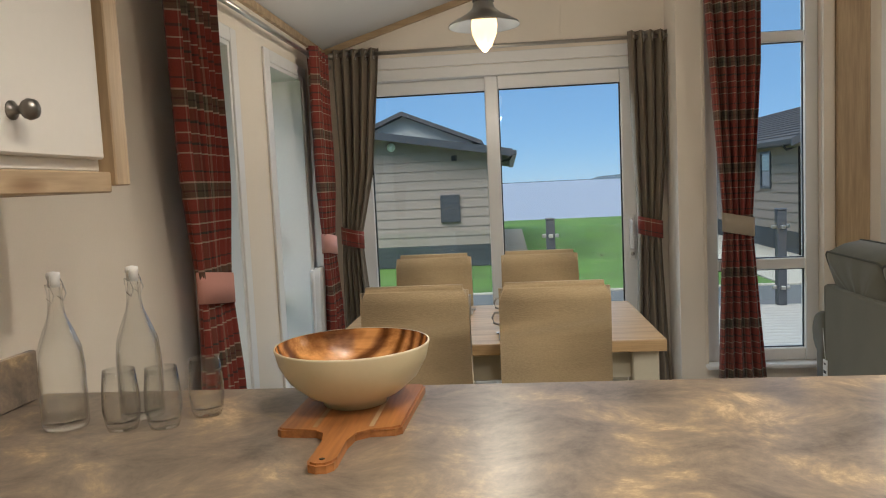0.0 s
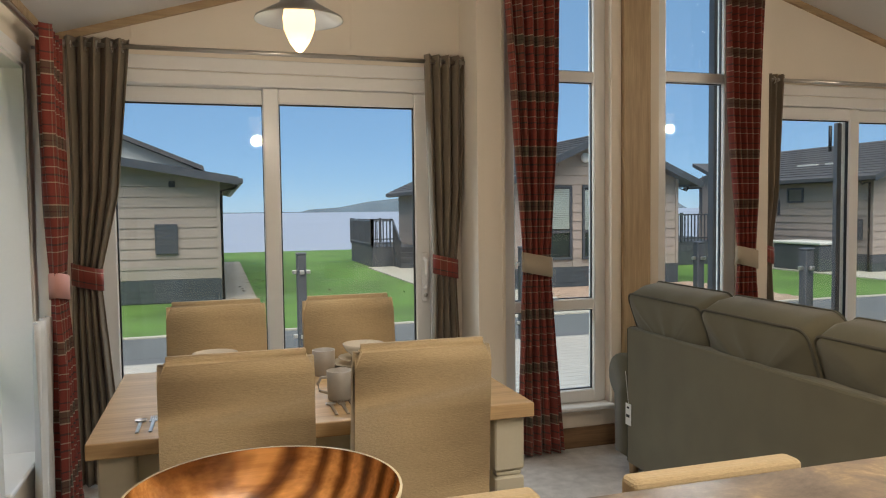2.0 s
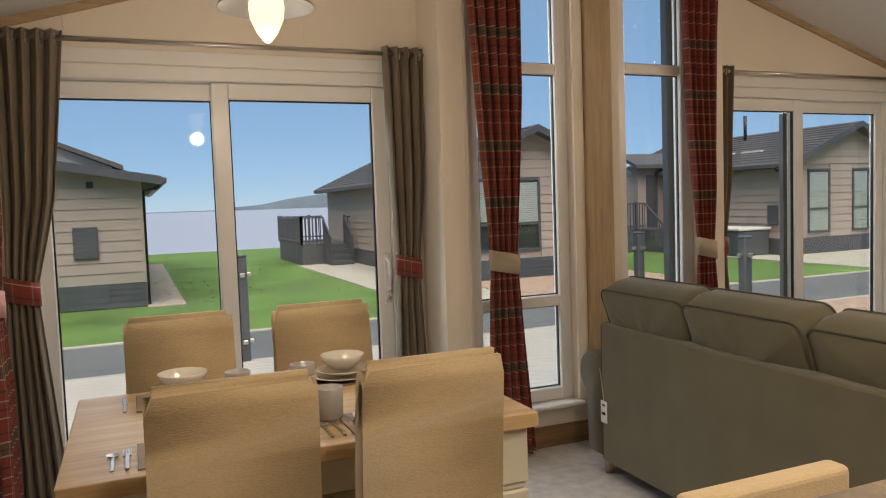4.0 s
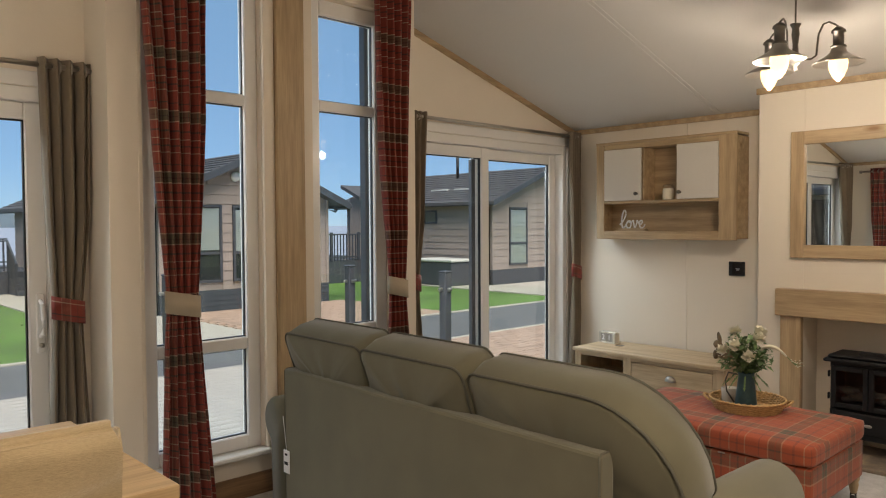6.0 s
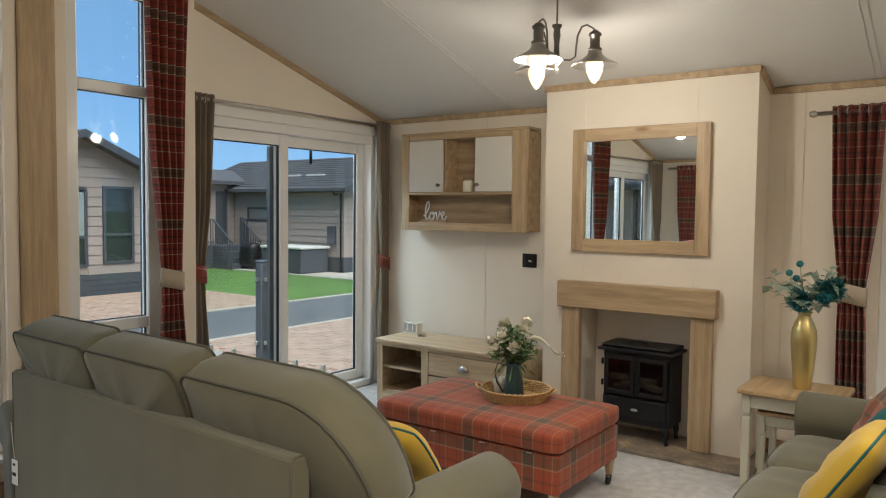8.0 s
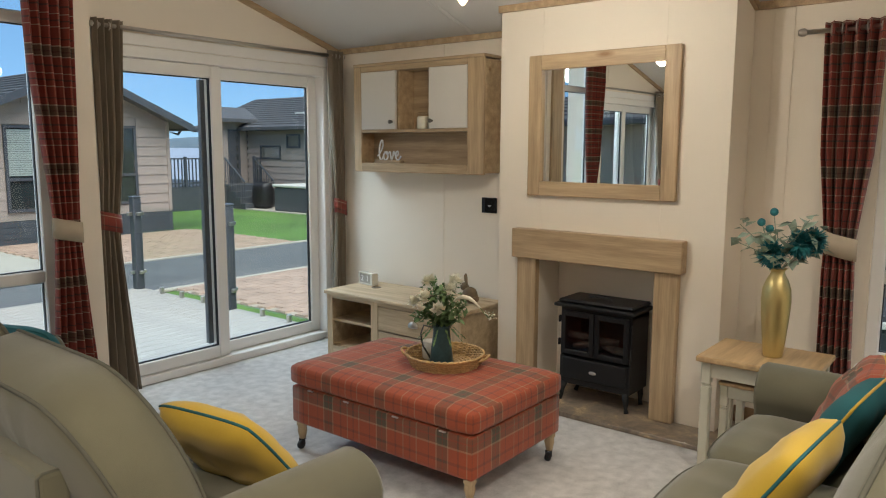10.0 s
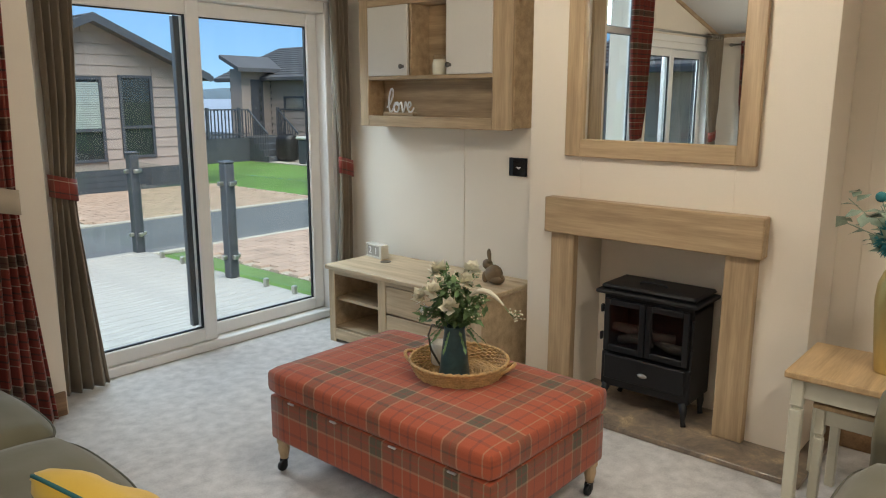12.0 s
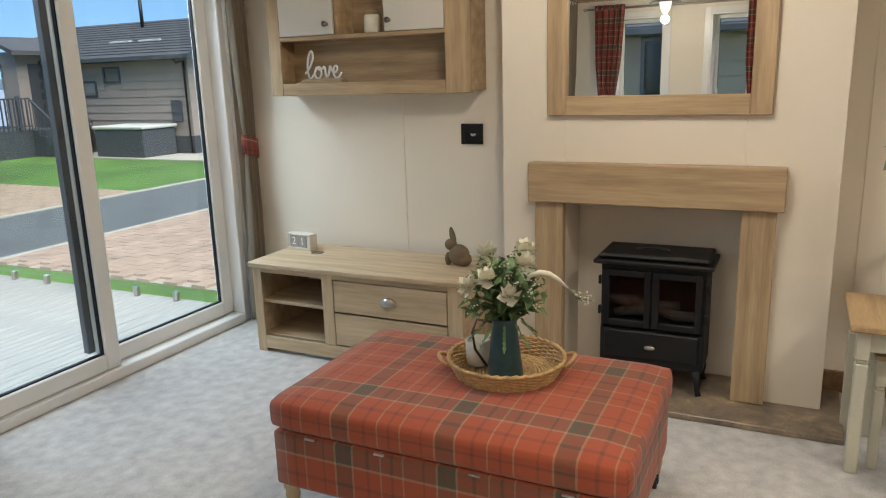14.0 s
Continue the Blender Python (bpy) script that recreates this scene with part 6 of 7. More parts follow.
for x in xs:
    h = 18 + 95 * math.exp(-((x - 1300) / 520) ** 2) + 12 * noise.noise(Vector((x * 0.004, 0, 0))) + 60 * math.exp(-((x - 2900) / 700) ** 2)
    h = max(2, h - (70 if x < 500 else 15))
    cur = [bm.verts.new((x, 4300, -10)), bm.verts.new((x, 4330, h * 0.7)), bm.verts.new((x, 4390, h))]
    if prev:
        for k in (0, 1):
            bm.faces.new((prev[k], cur[k], cur[k + 1], prev[k + 1]))
    prev = cur
tagged(finish("backdrop", bm, M_HILL, None, True), "low blue-grey hills across the water", "hills", kind="structure")
slab("road", (-60, 10.9, GZ + 0.001), (90, 13.8, GZ + 0.02), M_ROAD, "grey tarmac estate road", "road")
slab("path_west", (-0.3, 18.6, GZ + 0.001), (0.5, 33, GZ + 0.03), M_SAND, "gravel strip beside the lodge", "path")
slab("path_mid", (4.9, 13.85, GZ + 0.001), (7.15, 27.5, GZ + 0.03), M_PAVE, "pale paved path between lodges", "path")
slab("path_east", (17.3, 13.85, GZ + 0.001), (18.85, 30, GZ + 0.03), M_PAVE, "pale paved path between lodges", "path")
slab("path_east_front", (18.86, 15.5, GZ + 0.001), (30, 18.55, GZ + 0.03), M_PAVE, "pale paved forecourt", "path")

# timber deck outside the patio doors
DK = tagged(thing("deck", (2, 7, -0.1), "weathered pale timber deck with glass balustrade", "deck"), kind="structure")
DX1, DY1, DZ = 5.42, 8.66, -0.12
box("fascia", (-3.0, DY1 - 0.03, GZ), (DX1, DY1, DZ - 0.03), M_SKIRTG, DK)
box("fascia", (DX1 - 0.03, 5.02, GZ), (DX1, DY1 - 0.03, DZ - 0.03), M_SKIRTG, DK)


def post(x, y):
    p = thing("balustrade_post", (x, y, DZ), "anthracite square balustrade post with glass clamps", "post", "balustrade posts")
    boxes("shaft", [((x - 0.05, y - 0.05, DZ), (x + 0.05, y + 0.05, DZ + 1.06))], M_GREY, p, 0.008)
    bm = bmesh.new()
    add_box(bm, (x - 0.056, y - 0.056, DZ + 1.06), (x + 0.056, y + 0.056, DZ + 1.085), 0.01)
    finish("cap", bm, M_GREY, p)
    bm = bmesh.new()
    for z in (0.2, 0.88):
        for dx, dy in ((0.07, 0), (-0.07, 0), (0, -0.07)):
            add_box(bm, (x + dx - 0.025, y + dy - 0.02, DZ + z - 0.02), (x + dx + 0.025, y + dy + 0.02, DZ + z + 0.02), 0.006)
    finish("clamp", bm, M_STEEL, p, label="small steel glass clamp")


PX = [-2.1, 0.46, 3.0]
for x in PX:
    post(x, DY1 - 0.06)
post(5.36, DY1 - 0.08)
post(5.36, 6.82)
ends = [-2.1, 0.46, 3.0, 5.36]
for a, b in zip(ends, ends[1:]):
    box("balustrade_glass", (a + 0.08, DY1 - 0.065, DZ + 0.06), (b - 0.08, DY1 - 0.055, DZ + 0.98), M_GLASS, DK, 0)
for a, b in ((6.9, 8.5), (5.1, 6.74)):
    box("balustrade_glass", (5.355, a, DZ + 0.06), (5.365, b, DZ + 0.98), M_GLASS, DK, 0)
bm = bmesh.new()
for y in (5.4, 5.9, 6.3, 7.3, 7.7, 8.1):
    add_box(bm, (5.34, y - 0.02, DZ), (5.385, y + 0.02, DZ + 0.075), 0.008)
finish("clamp", bm, M_STEEL, DK, label="small steel base clamp")


def lodge(name, x0, x1, y0, y1, eave, ridge, label, wins=(), side_wins=(), over=0.45):
    """A clad lodge, ridge along y at the middle; wins on the near gable: (a, b, z0, z1, blind); side_wins on the west wall."""
    L = thing(name, ((x0 + x1) / 2, y0, GZ), label, "lodge")
    xm, base = (x0 + x1) / 2, -0.14
    bm = bmesh.new()
    for fl in ((x0 + 0.02, y0 + 0.03, x1 - 0.02, y1 - 0.03),):
        p = [bm.verts.new(v) for v in ((fl[0], fl[1], base), (fl[2], fl[1], base), (fl[2], fl[1], eave), (xm, fl[1], ridge), (fl[0], fl[1], eave), (fl[0], fl[3], base), (fl[2], fl[3], base), (fl[2], fl[3], eave), (xm, fl[3], ridge), (fl[0], fl[3], eave))]
        for f in ((0, 1, 2, 3, 4), (9, 8, 7, 6, 5), (0, 4, 9, 5), (1, 6, 7, 2), (0, 5, 6, 1), (4, 3, 8, 9), (3, 2, 7, 8)):
            bm.faces.new([p[k] for k in f])
    finish("wall", bm, M_CLAD, L)
    # lapped boards of the near gable and the west side
    bm = bmesh.new()
    n = int((ridge - base) / 0.24) + 1
    for k in range(n):
        z0, z1 = base + 0.24 * k, base + 0.24 * (k + 1) - 0.012
        a, b = x0, x1
        if z1 > eave:
            f = (z1 - eave) / (ridge - eave)
            if f >= 0.97:
                continue
            a, b = x0 + (xm - x0) * f, x1 - (x1 - xm) * f
        cut = [(w[0] - 0.02, w[1] + 0.02) for w in wins if w[2] < z1 and w[3] > z0]
        s = a
        for c0, c1 in sorted(cut) + [(b, b)]:
            if c0 - s > 0.03:
                p = [bm.verts.new(v) for v in ((s, y0 - 0.004, z0), (c0, y0 - 0.004, z0), (c0, y0 + 0.012, z1), (s, y0 + 0.012, z1), (s, y0 + 0.029, z0), (c0, y0 + 0.029, z0), (c0, y0 + 0.029, z1), (s, y0 + 0.029, z1))]
                for f in ((0, 1, 2, 3), (0, 4, 5, 1), (3, 2, 6, 7), (0, 3, 7, 4), (1, 5, 6, 2)):
                    bm.faces.new([p[q] for q in f])
            s = c1
        if z0 < eave:
            s = y0
            cut = [(w[0] - 0.02, w[1] + 0.02) for w in side_wins if w[2] < z1 and w[3] > z0]
            for c0, c1 in sorted(cut) + [(y1, y1)]:
                if c0 - s > 0.03:
                    p = [bm.verts.new(v) for v in ((x0 - 0.012, s, z0), (x0 - 0.012, c0, z0), (x0 + 0.012, c0, z1), (x0 + 0.012, s, z1), (x0 + 0.019, s, z0), (x0 + 0.019, c0, z0))]
                    bm.faces.new(p[:4]), bm.faces.new((p[0], p[4], p[5], p[1]))
                s = c1
            for side in (1,):
                p = [bm.verts.new(v) for v in ((x1 + 0.012, y0, z0), (x1 + 0.012, y1, z0), (x1 - 0.012, y1, z1), (x1 - 0.012, y0, z1))]
                bm.faces.new(p)
    tagged(finish("cladding", bm, M_CLAD, L), "horizontal beige boards", kind="stuff")
    boxes("corner_board", [((x0 - 0.025, y0 - 0.025, base), (x0 + 0.06, y0 + 0.018, eave)), ((x1 - 0.06, y0 - 0.025, base), (x1 + 0.025, y0 + 0.018, eave))], M_CLAD, L)
    box("skirting", (x0 - 0.005, y0 - 0.005, GZ), (x1 + 0.005, y1, base - 0.01), M_SKIRTG, L, 0.004)
    boxes("skirting_board", [((x0 - 0.02, y0 - 0.02, GZ + 0.02 + 0.135 * k), (x1 + 0.02, y0 - 0.006, GZ + 0.145 + 0.135 * k)) for k in range(4)], M_SKIRTG, L, 0.002)
    sl = (ridge - eave) / (xm - x0)
    bm = bmesh.new()
    for s in (-1, 1):
        e = x0 - over if s < 0 else x1 + over
        ze = eave - sl * over
        p = [bm.verts.new(v) for v in ((e, y0 - over, ze), (xm, y0 - over, ridge), (xm, y1 + over, ridge), (e, y1 + over, ze), (e, y0 - over, ze + 0.12), (xm, y0 - over, ridge + 0.12), (xm, y1 + over, ridge + 0.12), (e, y1 + over, ze + 0.12))]
        for f in ((0, 1, 2, 3), (7, 6, 5, 4), (0, 4, 5, 1), (1, 5, 6, 2), (2, 6, 7, 3), (3, 7, 4, 0)):
            bm.faces.new([p[k] for k in f])
        for k in range(1, 14):
            t = k / 14
            x, z = e + (xm - e) * t, ze + 0.12 + (ridge - ze) * t
            add_box(bm, (x - 0.02, y0 - over + 0.02, z), (x + 0.02, y1 + over, z + 0.022))
    finish("roof", bm, M_TILE, L)
    bm = bmesh.new()
    for s in (-1, 1):
        e = x0 - over if s < 0 else x1 + over
        ze = eave - sl * over
        p = [bm.verts.new(v) for v in ((e, y0 - over - 0.03, ze - 0.06), (xm, y0 - over - 0.03, ridge - 0.06), (xm, y0 - over - 0.03, ridge + 0.13), (e, y0 - over - 0.03, ze + 0.13), (e, y0 - over, ze - 0.06), (xm, y0 - over, ridge - 0.06), (xm, y0 - over, ridge + 0.13), (e, y0 - over, ze + 0.13))]
        for f in ((0, 1, 2, 3), (7, 6, 5, 4), (0, 4, 5, 1), (2, 6, 7, 3), (3, 7, 4, 0)):
            bm.faces.new([p[k] for k in f])
        add_box(bm, (min(e, e - s * 0.08) + (0.08 if s < 0 else -0.0), y0 - over, ze - 0.03), (max(e, e + s * 0.1) if s > 0 else e + 0.1, y1 + over, ze + 0.1), 0.02)
    finish("fascia", bm, M_GREY, L)
    bm = bmesh.new()
    for x, s in ((x0, -1), (x1, 1)):
        add_tube(bm, [(x + s * over, y0 + 0.1, eave - sl * over), (x + s * over * 0.8, y0 + 0.1, eave - sl * over - 0.12), (x + s * 0.06, y0 + 0.1, eave - 0.25), (x + s * 0.06, y0 + 0.1, GZ)], 0.035, 8)
    finish("downpipe", bm, M_BLACK, L, True)

    def win(axis, a, b, z0, z1, blind, at):
        def P(s, q, z):
            return (s, at + q, z) if axis == 0 else (at + q, s, z)
        fw = 0.07
        w = boxes("window", [(P(a, -0.03, z0), P(a + fw, 0.02, z1)), (P(b - fw, -0.03, z0), P(b, 0.02, z1)), (P(a + fw, -0.03, z0), P(b - fw, 0.02, z0 + fw)), (P(a + fw, -0.03, z1 - fw), P(b - fw, 0.02, z1))]
                  + ([(P(a + fw, -0.03, z0 + (z1 - z0) * 0.36), P(b - fw, 0.02, z0 + (z1 - z0) * 0.36 + fw))] if z1 - z0 > 1.2 else []), M_GREY, L, 0.004)
        box("pane", P(a + fw, -0.012, z0 + fw), P(b - fw, -0.006, z1 - fw), M_DARKW, L, 0)
        # thin dark sheet behind the pane, painted for the unlit room
        box("room_behind", P(a + fw, 0.022, z0 + fw), P(b - fw, 0.028, z1 - fw), M_ROOMSHADE, L, 0)
        if blind:
            zb = z0 + (z1 - z0) * blind
            boxes("blind", [(P(a + fw, 0.006, zb + 0.05 * k), P(b - fw, 0.016, zb + 0.05 * k + 0.044)) for k in range(int((z1 - fw - zb) / 0.05))], M_BLIND, L, 0)
    for w in wins:
        win(0, *w, y0)
    for w in side_wins:
        win(1, *w, x0)
    return L


la = lodge("lodge", -6.4, -0.32, 18.95, 33, 2.17, 2.69, "beige clad lodge with a dark plinth by the water", [], [])
box("meter_box", (-1.75, 18.88, 0.45), (-1.25, 18.94, 1.15), M_GREY, la, 0.01, label="grey meter cupboard")
box("vent", (-1.42, 18.89, 2.0), (-1.28, 18.94, 2.14), M_BLACK, la, 0.005)
bm = bmesh.new()   # raised upper roof with its own low gable behind the front verge
up = [bm.verts.new(v) for y in (19.6, 32.5) for v in ((-4.5, y, 2.5), (-2.7, y, 3.24), (-0.9, y, 2.5), (-0.9, y, 2.35), (-4.5, y, 2.35))]
bm.faces.new(up[:5]), bm.faces.new(up[5:])
for k in range(5):
    j = (k + 1) % 5
    bm.faces.new((up[k], up[j], up[5 + j], up[5 + k]))
finish("upper_gable", bm, M_BLIND, la, label="pale upper gable band")
bm = bmesh.new()
for sx2 in (-1, 1):
    q = [bm.verts.new((-2.7 + sx2 * dx, y, 3.25 - 0.41 * dx + dz)) for y in (19.3, 32.8) for dz in (0.0, 0.11) for dx in (0.0, 2.05)]
    for f in ((0, 1, 3, 2), (4, 6, 7, 5), (0, 4, 5, 1), (2, 3, 7, 6), (1, 5, 7, 3), (0, 2, 6, 4)):
        bm.faces.new([q[k] for k in f])
finish("upper_roof", bm, M_TILE, la)
lathe("alarm_box", [(0.0, 0.04), (0.10, 0.035), (0.11, 0.0)], (-2.95, 18.93, 2.42), M_WHITE, la, 20, Matrix.Rotation(radians(90), 4, 'X'), label="round white alarm box")
for y in (20.0, 21.6, 23.5, 25.5, 28):
    boxes("window", [((-0.31, y, 0.3), (-0.26, y + 0.08, 2.0)), ((-0.31, y + 0.72, 0.3), (-0.26, y + 0.8, 2.0)), ((-0.31, y + 0.08, 0.3), (-0.26, y + 0.72, 0.38)), ((-0.31, y + 0.08, 1.92), (-0.26, y + 0.72, 2.0)), ((-0.31, y + 0.08, 0.95), (-0.26, y + 0.72, 1.02))], M_GREY, la)
    box("pane", (-0.29, y + 0.08, 0.38), (-0.285, y + 0.72, 1.92), M_SCREEN, la, 0)
lb = lodge("lodge", 6.95, 11.75, 18.3, 31, 2.18, 3.25, "beige clad lodge with tall dark-framed windows", [(7.75, 8.55, 0.05, 2.0, 0.42), (8.85, 9.62, 0.05, 2.0, 0.4), (10.02, 10.85, 0.1, 2.05, 0)], [(20.5, 21.3, 0.9, 1.9, 0.5), (23.0, 23.8, 0.9, 1.9, 0)])
lathe("alarm_box", [(0.0, 0.06), (0.12, 0.05), (0.13, 0.0)], (8.93, 18.28, 2.72), M_WHITE, lb, 20, Matrix.Rotation(radians(90), 4, 'X'), label="round white alarm box")
lc = lodge("lodge", 18.95, 24.6, 18.6, 27.2, 2.35, 3.5, "beige clad lodge with a tiled roof and roof windows", [(19.85, 20.85, 0.0, 2.1, 0.02), (21.9, 22.7, 0.0, 2.1, 0.02), (23.1, 23.9, 0.0, 2.1, 0.02)], [(21.45, 22.2, 1.5, 2.02, 0), (22.55, 23.75, 1.08, 1.6, 0), (26.2, 27.0, 0.0, 2.0, 0)])
boxes("roof_window", [((19.7, 20.4 + 1.3 * k, 2.78), (20.6, 21.3 + 1.3 * k, 2.85)) for k in range(2)], M_BLIND, lc, 0.01)
tube("flue", [(21.2, 22.6, 3.3), (21.2, 22.6, 4.3)], 0.06, M_BLACK, lc)
boxes("meter_box", [((18.86, 18.95, 0.3), (18.94, 19.35, 0.95))], M_GREY, lc, 0.01)
# porch wing at the far end of this lodge
box("porch_wall", (17.7, 24.6, -0.14), (18.94, 25.3, 2.58), M_CLAD, lc, 0.01)
boxes("board", [((17.69, 24.585, -0.14 + 0.24 * k), (18.94, 24.599, 0.085 + 0.24 * k)) for k in range(11)], M_CLAD, lc, 0.002)
box("porch_door", (18.08, 24.555, 0.16), (18.62, 24.584, 2.2), M_GREY, lc, 0.006, label="dark grey entrance door")
# door panes coloured dark for the shade indoors
for k in range(4):
    box("door_light", (18.42, 24.545, 0.7 + 0.34 * k), (18.52, 24.553, 0.92 + 0.34 * k), M_ROOMSHADE, lc, 0)
bm = bmesh.new()
q = [bm.verts.new(v) for dz in (0, 0.14) for v in ((17.3, 24.15, 2.46 + dz), (19.2, 24.15, 2.46 + dz), (19.6, 25.5, 2.95 + dz), (17.4, 25.5, 2.95 + dz))]
for f in ((0, 1, 2, 3), (7, 6, 5, 4), (0, 4, 5, 1), (1, 5, 6, 2), (2, 6, 7, 3), (3, 7, 4, 0)):
    bm.faces.new([q[k] for k in f])
finish("porch_roof", bm, M_TILE, lc)
tube("downpipe", [(18.75, 24.4, 2.42), (18.8, 24.5, 2.25), (18.98, 24.54, 2.1), (18.98, 24.54, -0.1)], 0.035, M_BLACK, lc)
HT = thing("hot_tub", (18.2, 20.2, GZ), "dark covered hot tub beside the lodge", "hot tub")
box("cabinet", (17.5, 19.2, GZ + 0.03), (18.8, 21.2, GZ + 0.85), M_SKIRTG, HT, 0.05, 3)
box("cover", (17.45, 19.15, GZ + 0.86), (18.85, 21.25, GZ + 0.95), M_BLIND, HT, 0.03, 2)
BQ = thing("barbecue", (17.6, 22.1, GZ), "covered black barbecue on the path", "barbecue")
cushion("cover", (0.8, 0.95, 0.6), pose(17.9, 22.3, GZ + 0.52, 90, 0, 90), M_BLACK, BQ, 0.9, 10, 4)


def side_deck(x0, x1, y0, y1, zt, label, stair):
    """A railed deck with steps; stair: (x0, x1, y start, run towards -y)."""
    D = thing("lodge_deck", ((x0 + x1) / 2, y0, GZ), label, "deck")
    box("platform", (x0, y0, GZ), (x1, y1, zt), M_SKIRTG, D, 0.01)
    rails = [((x0, y0), (x0, y1)), ((x0, y0), (stair[0], y0)), ((stair[1], y0), (x1, y0)), ((x0, y1), (x1, y1))]
    bm = bmesh.new()
    for (ax, ay), (bx, by) in rails:
        ln = math.hypot(bx - ax, by - ay)
        if ln < 0.1:
            continue
        for k in range(int(ln / 0.14) + 1):
            t = min(1, k * 0.14 / ln)
            x, y = ax + (bx - ax) * t, ay + (by - ay) * t
            w = 0.045 if k % 9 == 0 else 0.018
            add_box(bm, (x - w, y - w, zt), (x + w, y + w, zt + (1.05 if w > 0.03 else 0.95)))
        for z in (0.1, 0.95):
            add_box(bm, (min(ax, bx) - 0.03, min(ay, by) - 0.03, zt + z), (max(ax, bx) + 0.03, max(ay, by) + 0.03, zt + z + 0.05))
    finish("railing", bm, M_GREY, D)
    n = 4
    h = (zt - GZ) / n
    for k in range(n):
        box("step", (stair[0], y0 - 0.28 * (n - k), GZ), (stair[1], y0 - 0.28 * (n - k - 1), GZ + h * (k + 1) - 0.004), M_SKIRTG, D, 0.01)
    bm = bmesh.new()
    for x in (stair[0], stair[1]):
        add_tube(bm, [(x, y0, zt + 0.98), (x, y0 - 0.28 * n, GZ + 1.0)], 0.035, 6)
        for k in range(9):
            t = k / 8
            add_tube(bm, [(x, y0 - 0.28 * n * t, zt + 0.98 + (GZ + 1.0 - zt - 0.98) * t), (x, y0 - 0.28 * n * t, zt - 0.05 + (GZ - zt) * t)], 0.018, 5)
    finish("stair_rail", bm, M_GREY, D)


side_deck(5.1, 6.9, 27.6, 32, 0.05, "dark railed timber deck with steps beside the lodge", (5.9, 6.7))
side_deck(14.4, 18.9, 23.7, 30, 0.15, "dark railed timber deck with steps beside the lodge", (17.3, 18.6))
lodge("lodge", -11.5, -5.6, 0.5, 9.5, 2.2, 3.3, "neighbouring clad lodge seen through the side window", [], [])
for y in (2.0, 4.2, 6.4):
    pane_thing = thing("lodge_window", (-5.58, y, 0.3), "dark-framed window of the neighbouring lodge", "window", "side lodge windows")
    for lo, hi in (((-5.585, y, 0.3), (-5.54, y + 0.07, 2.0)), ((-5.585, y + 0.83, 0.3), (-5.54, y + 0.9, 2.0)), ((-5.585, y + 0.07, 0.3), (-5.54, y + 0.83, 0.37)), ((-5.585, y + 0.07, 1.93), (-5.54, y + 0.83, 2.0))):
        box("frame", lo, hi, M_GREY, pane_thing)
    box("pane", (-5.58, y + 0.07, 0.37), (-5.57, y + 0.83, 1.93), M_SCREEN, pane_thing, 0)
# the neighbour beyond the right-hand window
N = lodge("lodge", 9.2, 15.0, -4.0, 3.6, 2.2, 3.3, "neighbouring clad lodge close by", [], [(1.4, 2.4, 0.6, 1.9, 0.3), (-1.0, 0.2, 0.6, 1.9, 0.3)])
D = thing("neighbour_deck", (8.3, 0, GZ), "dark railed deck of the neighbouring lodge", "deck")
box("platform", (7.6, -3.5, GZ), (9.1, 3.5, 0.1), M_SKIRTG, D, 0.01)
boxes("board", [((7.575, -3.5, GZ + 0.03 + 0.15 * k), (7.598, 3.5, GZ + 0.165 + 0.15 * k)) for k in range(5)], M_SKIRTG, D, 0.003)
boxes("railing", [((7.62, -3.5 + 0.14 * k, 0.1), (7.66, -3.46 + 0.14 * k, 1.0)) for k in range(50)] + [((7.60, -3.5, 1.0), (7.68, 3.5, 1.06)), ((7.60, -3.5, 0.16), (7.68, 3.5, 0.2))], M_GREY, D, 0)
box("edge_trim", (7.56, -3.5, 0.105), (7.62, 3.5, 0.16), M_UPVC, D, 0.004)
# cap of the neighbouring roof close to the right-hand tall window
boxes("cladding_edge", [((2.86, 5.0 + 0.0, 0.2), (2.93, 5.06, 2.9))], M_GREY, None, 0.004)
tagged(bpy.data.objects["cladding_edge"], "dark slate-clad outer corner of the bay", "trim", kind="structure")

# loose leaves on the lawn
bm = bmesh.new()
for k in range(420):
    x, y = (random.gauss(0.9, 0.5), random.uniform(18, 27)) if k % 2 else (random.uniform(-1, 5), random.uniform(14, 38))
    leaf(bm, (x, y, GZ + 0.035), (random.uniform(-1, 1), random.uniform(-1, 1), 0.15), random.uniform(0.05, 0.1), 0.6, 0.1)
tagged(finish("fallen_leaves", bm, M_BROWN), "scattered brown fallen leaves on the lawn", "leaves", kind="stuff")

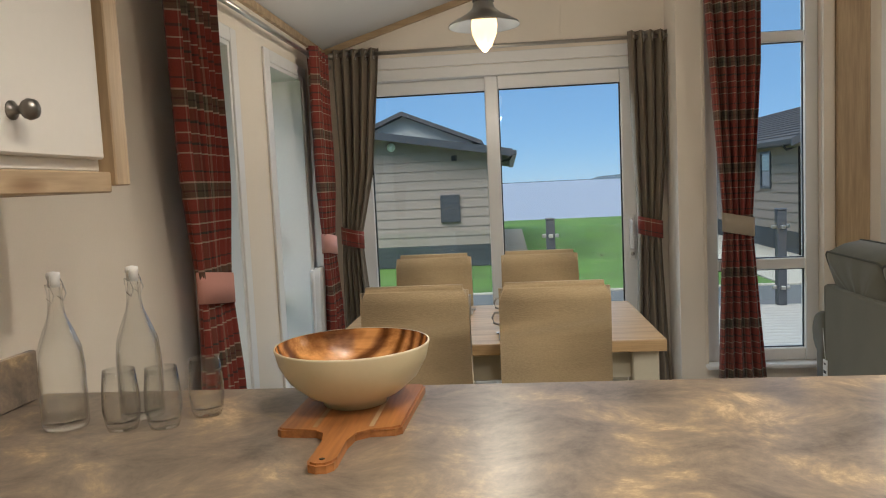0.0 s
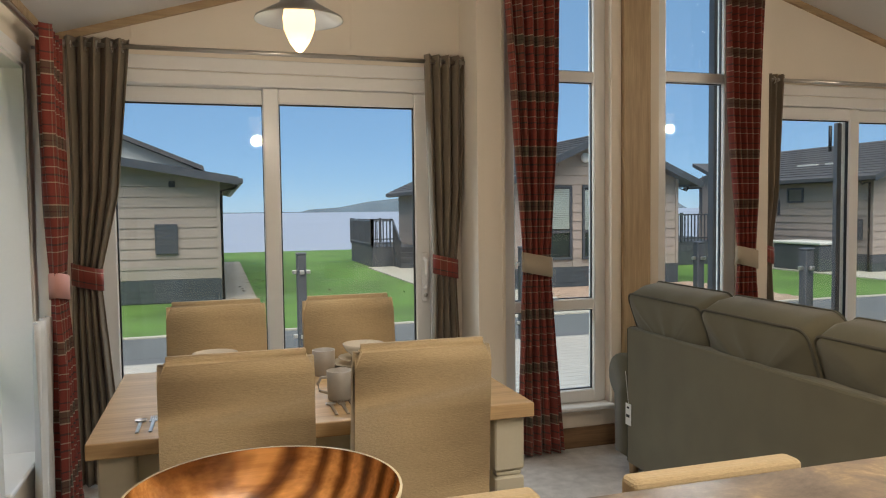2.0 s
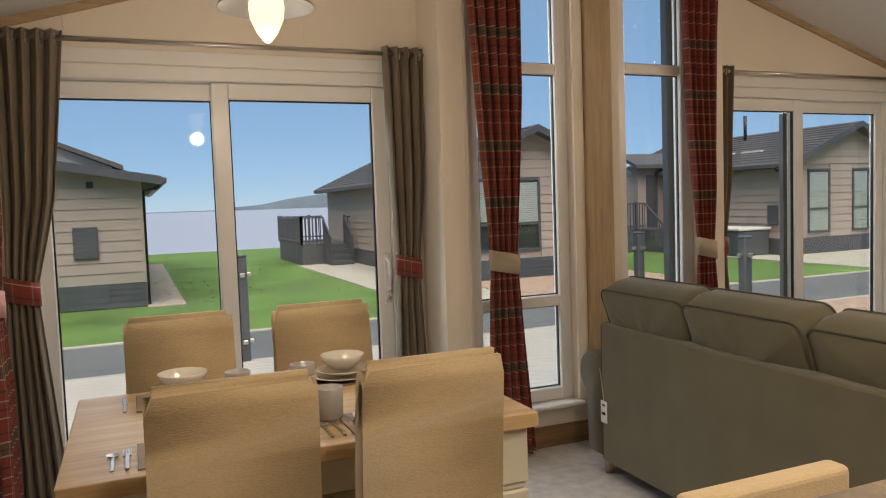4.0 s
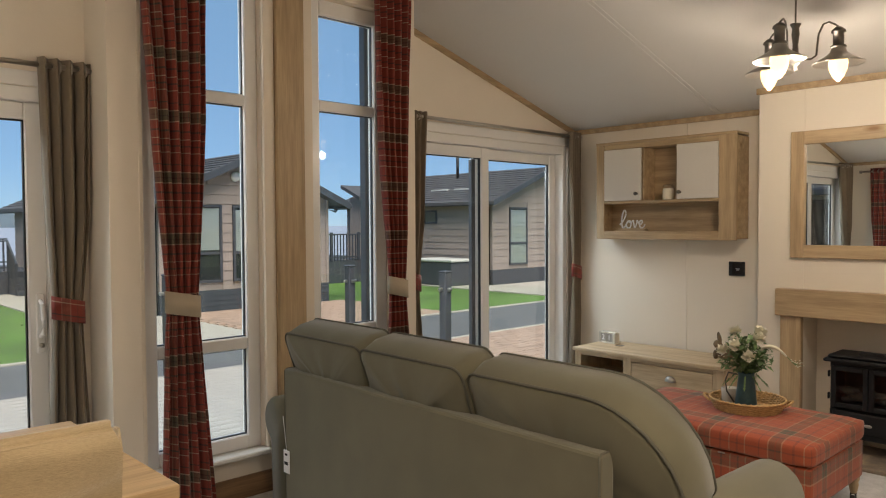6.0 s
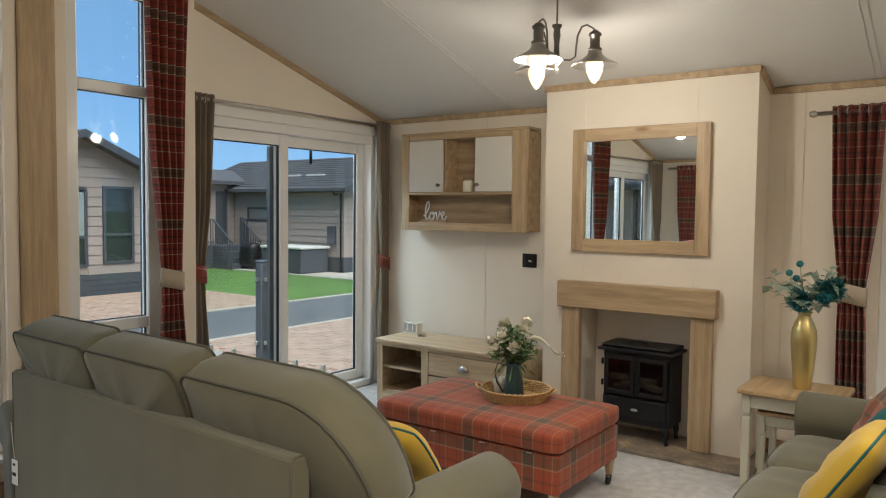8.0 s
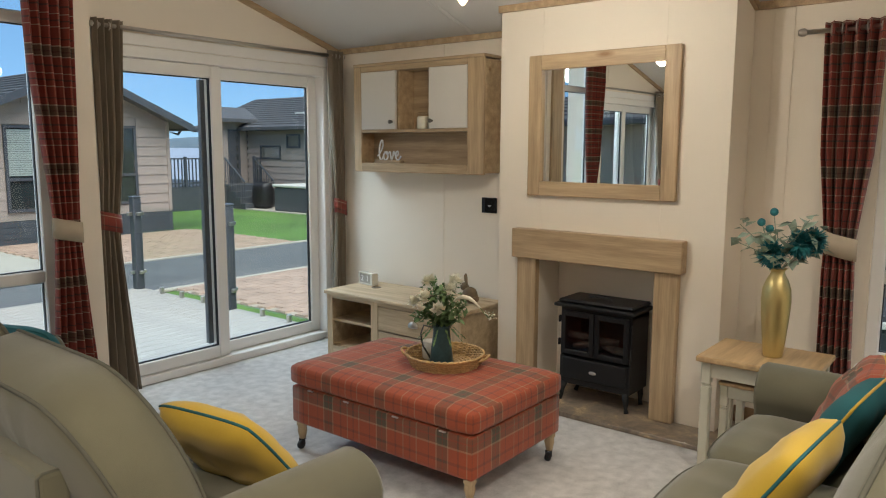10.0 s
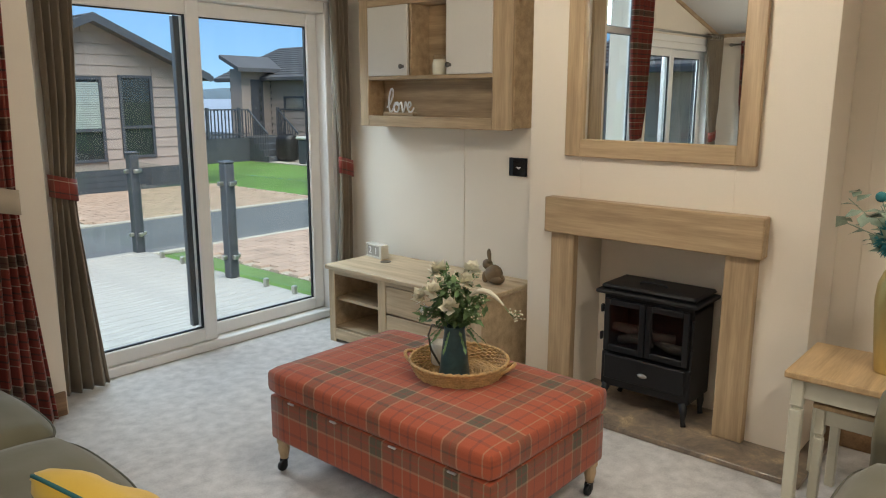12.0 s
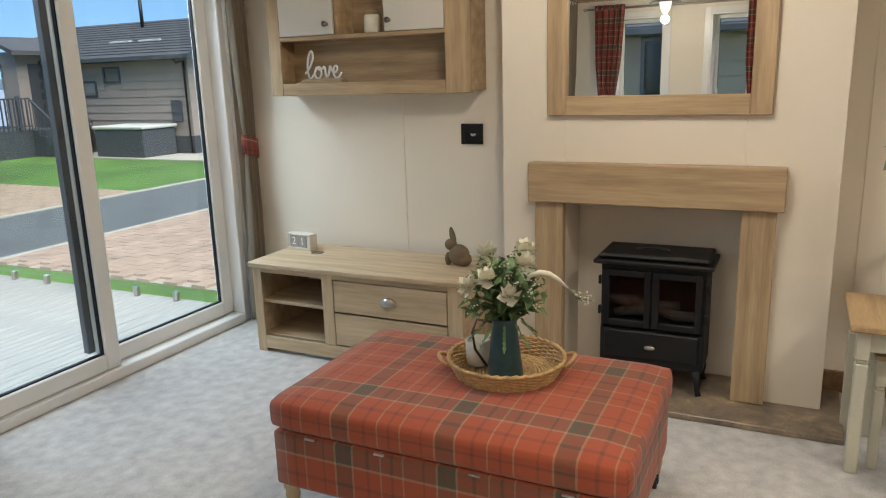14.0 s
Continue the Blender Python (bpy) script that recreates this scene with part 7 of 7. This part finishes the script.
# ---- pieces of the deck and paving ----
me = None
for k in range(26):
    y = 5.02 + 0.14 * k
    if y + 0.135 > DY1:
        break
    if me is None:
        bm = bmesh.new()
        add_box(bm, (-3.0, 0, DZ - 0.028), (DX1, 0.135, DZ), 0.004)
        me = bpy.data.meshes.new("deck_board")
        bm.to_mesh(me)
        bm.free()
        me.materials.append(M_DECK)
    ob = new("deck_board", me)
    ob.parent = DK
    ob.matrix_parent_inverse = Matrix.Translation(DK.location).inverted()
    ob.location = (0, y, 0)


def paving(name, x0, x1, y0, y1, label, w, h, m, n_parts=0):
    """Block paving: the bed, blocks with open joints."""
    root = tagged(box(name, (x0, y0, GZ + 0.001), (x1, y1, GZ + 0.012), M_SAND, bev=0), label, "paving", kind="structure")
    bm = bmesh.new()
    r = 0
    y = y0
    while y + h <= y1 + 0.001:
        x = x0 + (w / 2 if r % 2 else 0)
        while x + w <= x1 + 0.001:
            z = GZ + 0.04 + random.uniform(-0.002, 0.002)
            q = [bm.verts.new(v) for v in ((x + 0.006, y + 0.006, z), (x + w - 0.006, y + 0.006, z), (x + w - 0.006, y + h - 0.006, z), (x + 0.006, y + h - 0.006, z), (x, y, GZ + 0.013), (x + w, y, GZ + 0.013), (x + w, y + h, GZ + 0.013), (x, y + h, GZ + 0.013))]
            for f in ((0, 1, 2, 3), (0, 4, 5, 1), (1, 5, 6, 2), (2, 6, 7, 3), (3, 7, 4, 0)):
                bm.faces.new([q[k] for k in f])
            x += w
        y += h
        r += 1
    return tagged(finish("paving_block", bm, m, root), "red and buff paving blocks", kind="stuff")


paving("drive_east", 7.2, 14.7, 4.2, 10.85, "red and buff block paved drive", 0.3, 0.2, M_BRICKP)
paving("drive_west", -4.0, 2.6, 9.65, 10.85, "red and buff block paved drive", 0.3, 0.2, M_BRICKP)
paving("drive_far", 7.2, 12.4, 13.85, 18.25, "red and buff block paved drive", 0.3, 0.2, M_BRICKP)
boxes("kerb", [((-60, 13.8, GZ), (90, 13.9, GZ + 0.05)), ((-60, 10.8, GZ), (90, 10.9, GZ + 0.05))], M_PAVE, bev=0.01)
tagged(bpy.data.objects["kerb"], "low pale concrete road kerbs", "kerb", kind="structure")
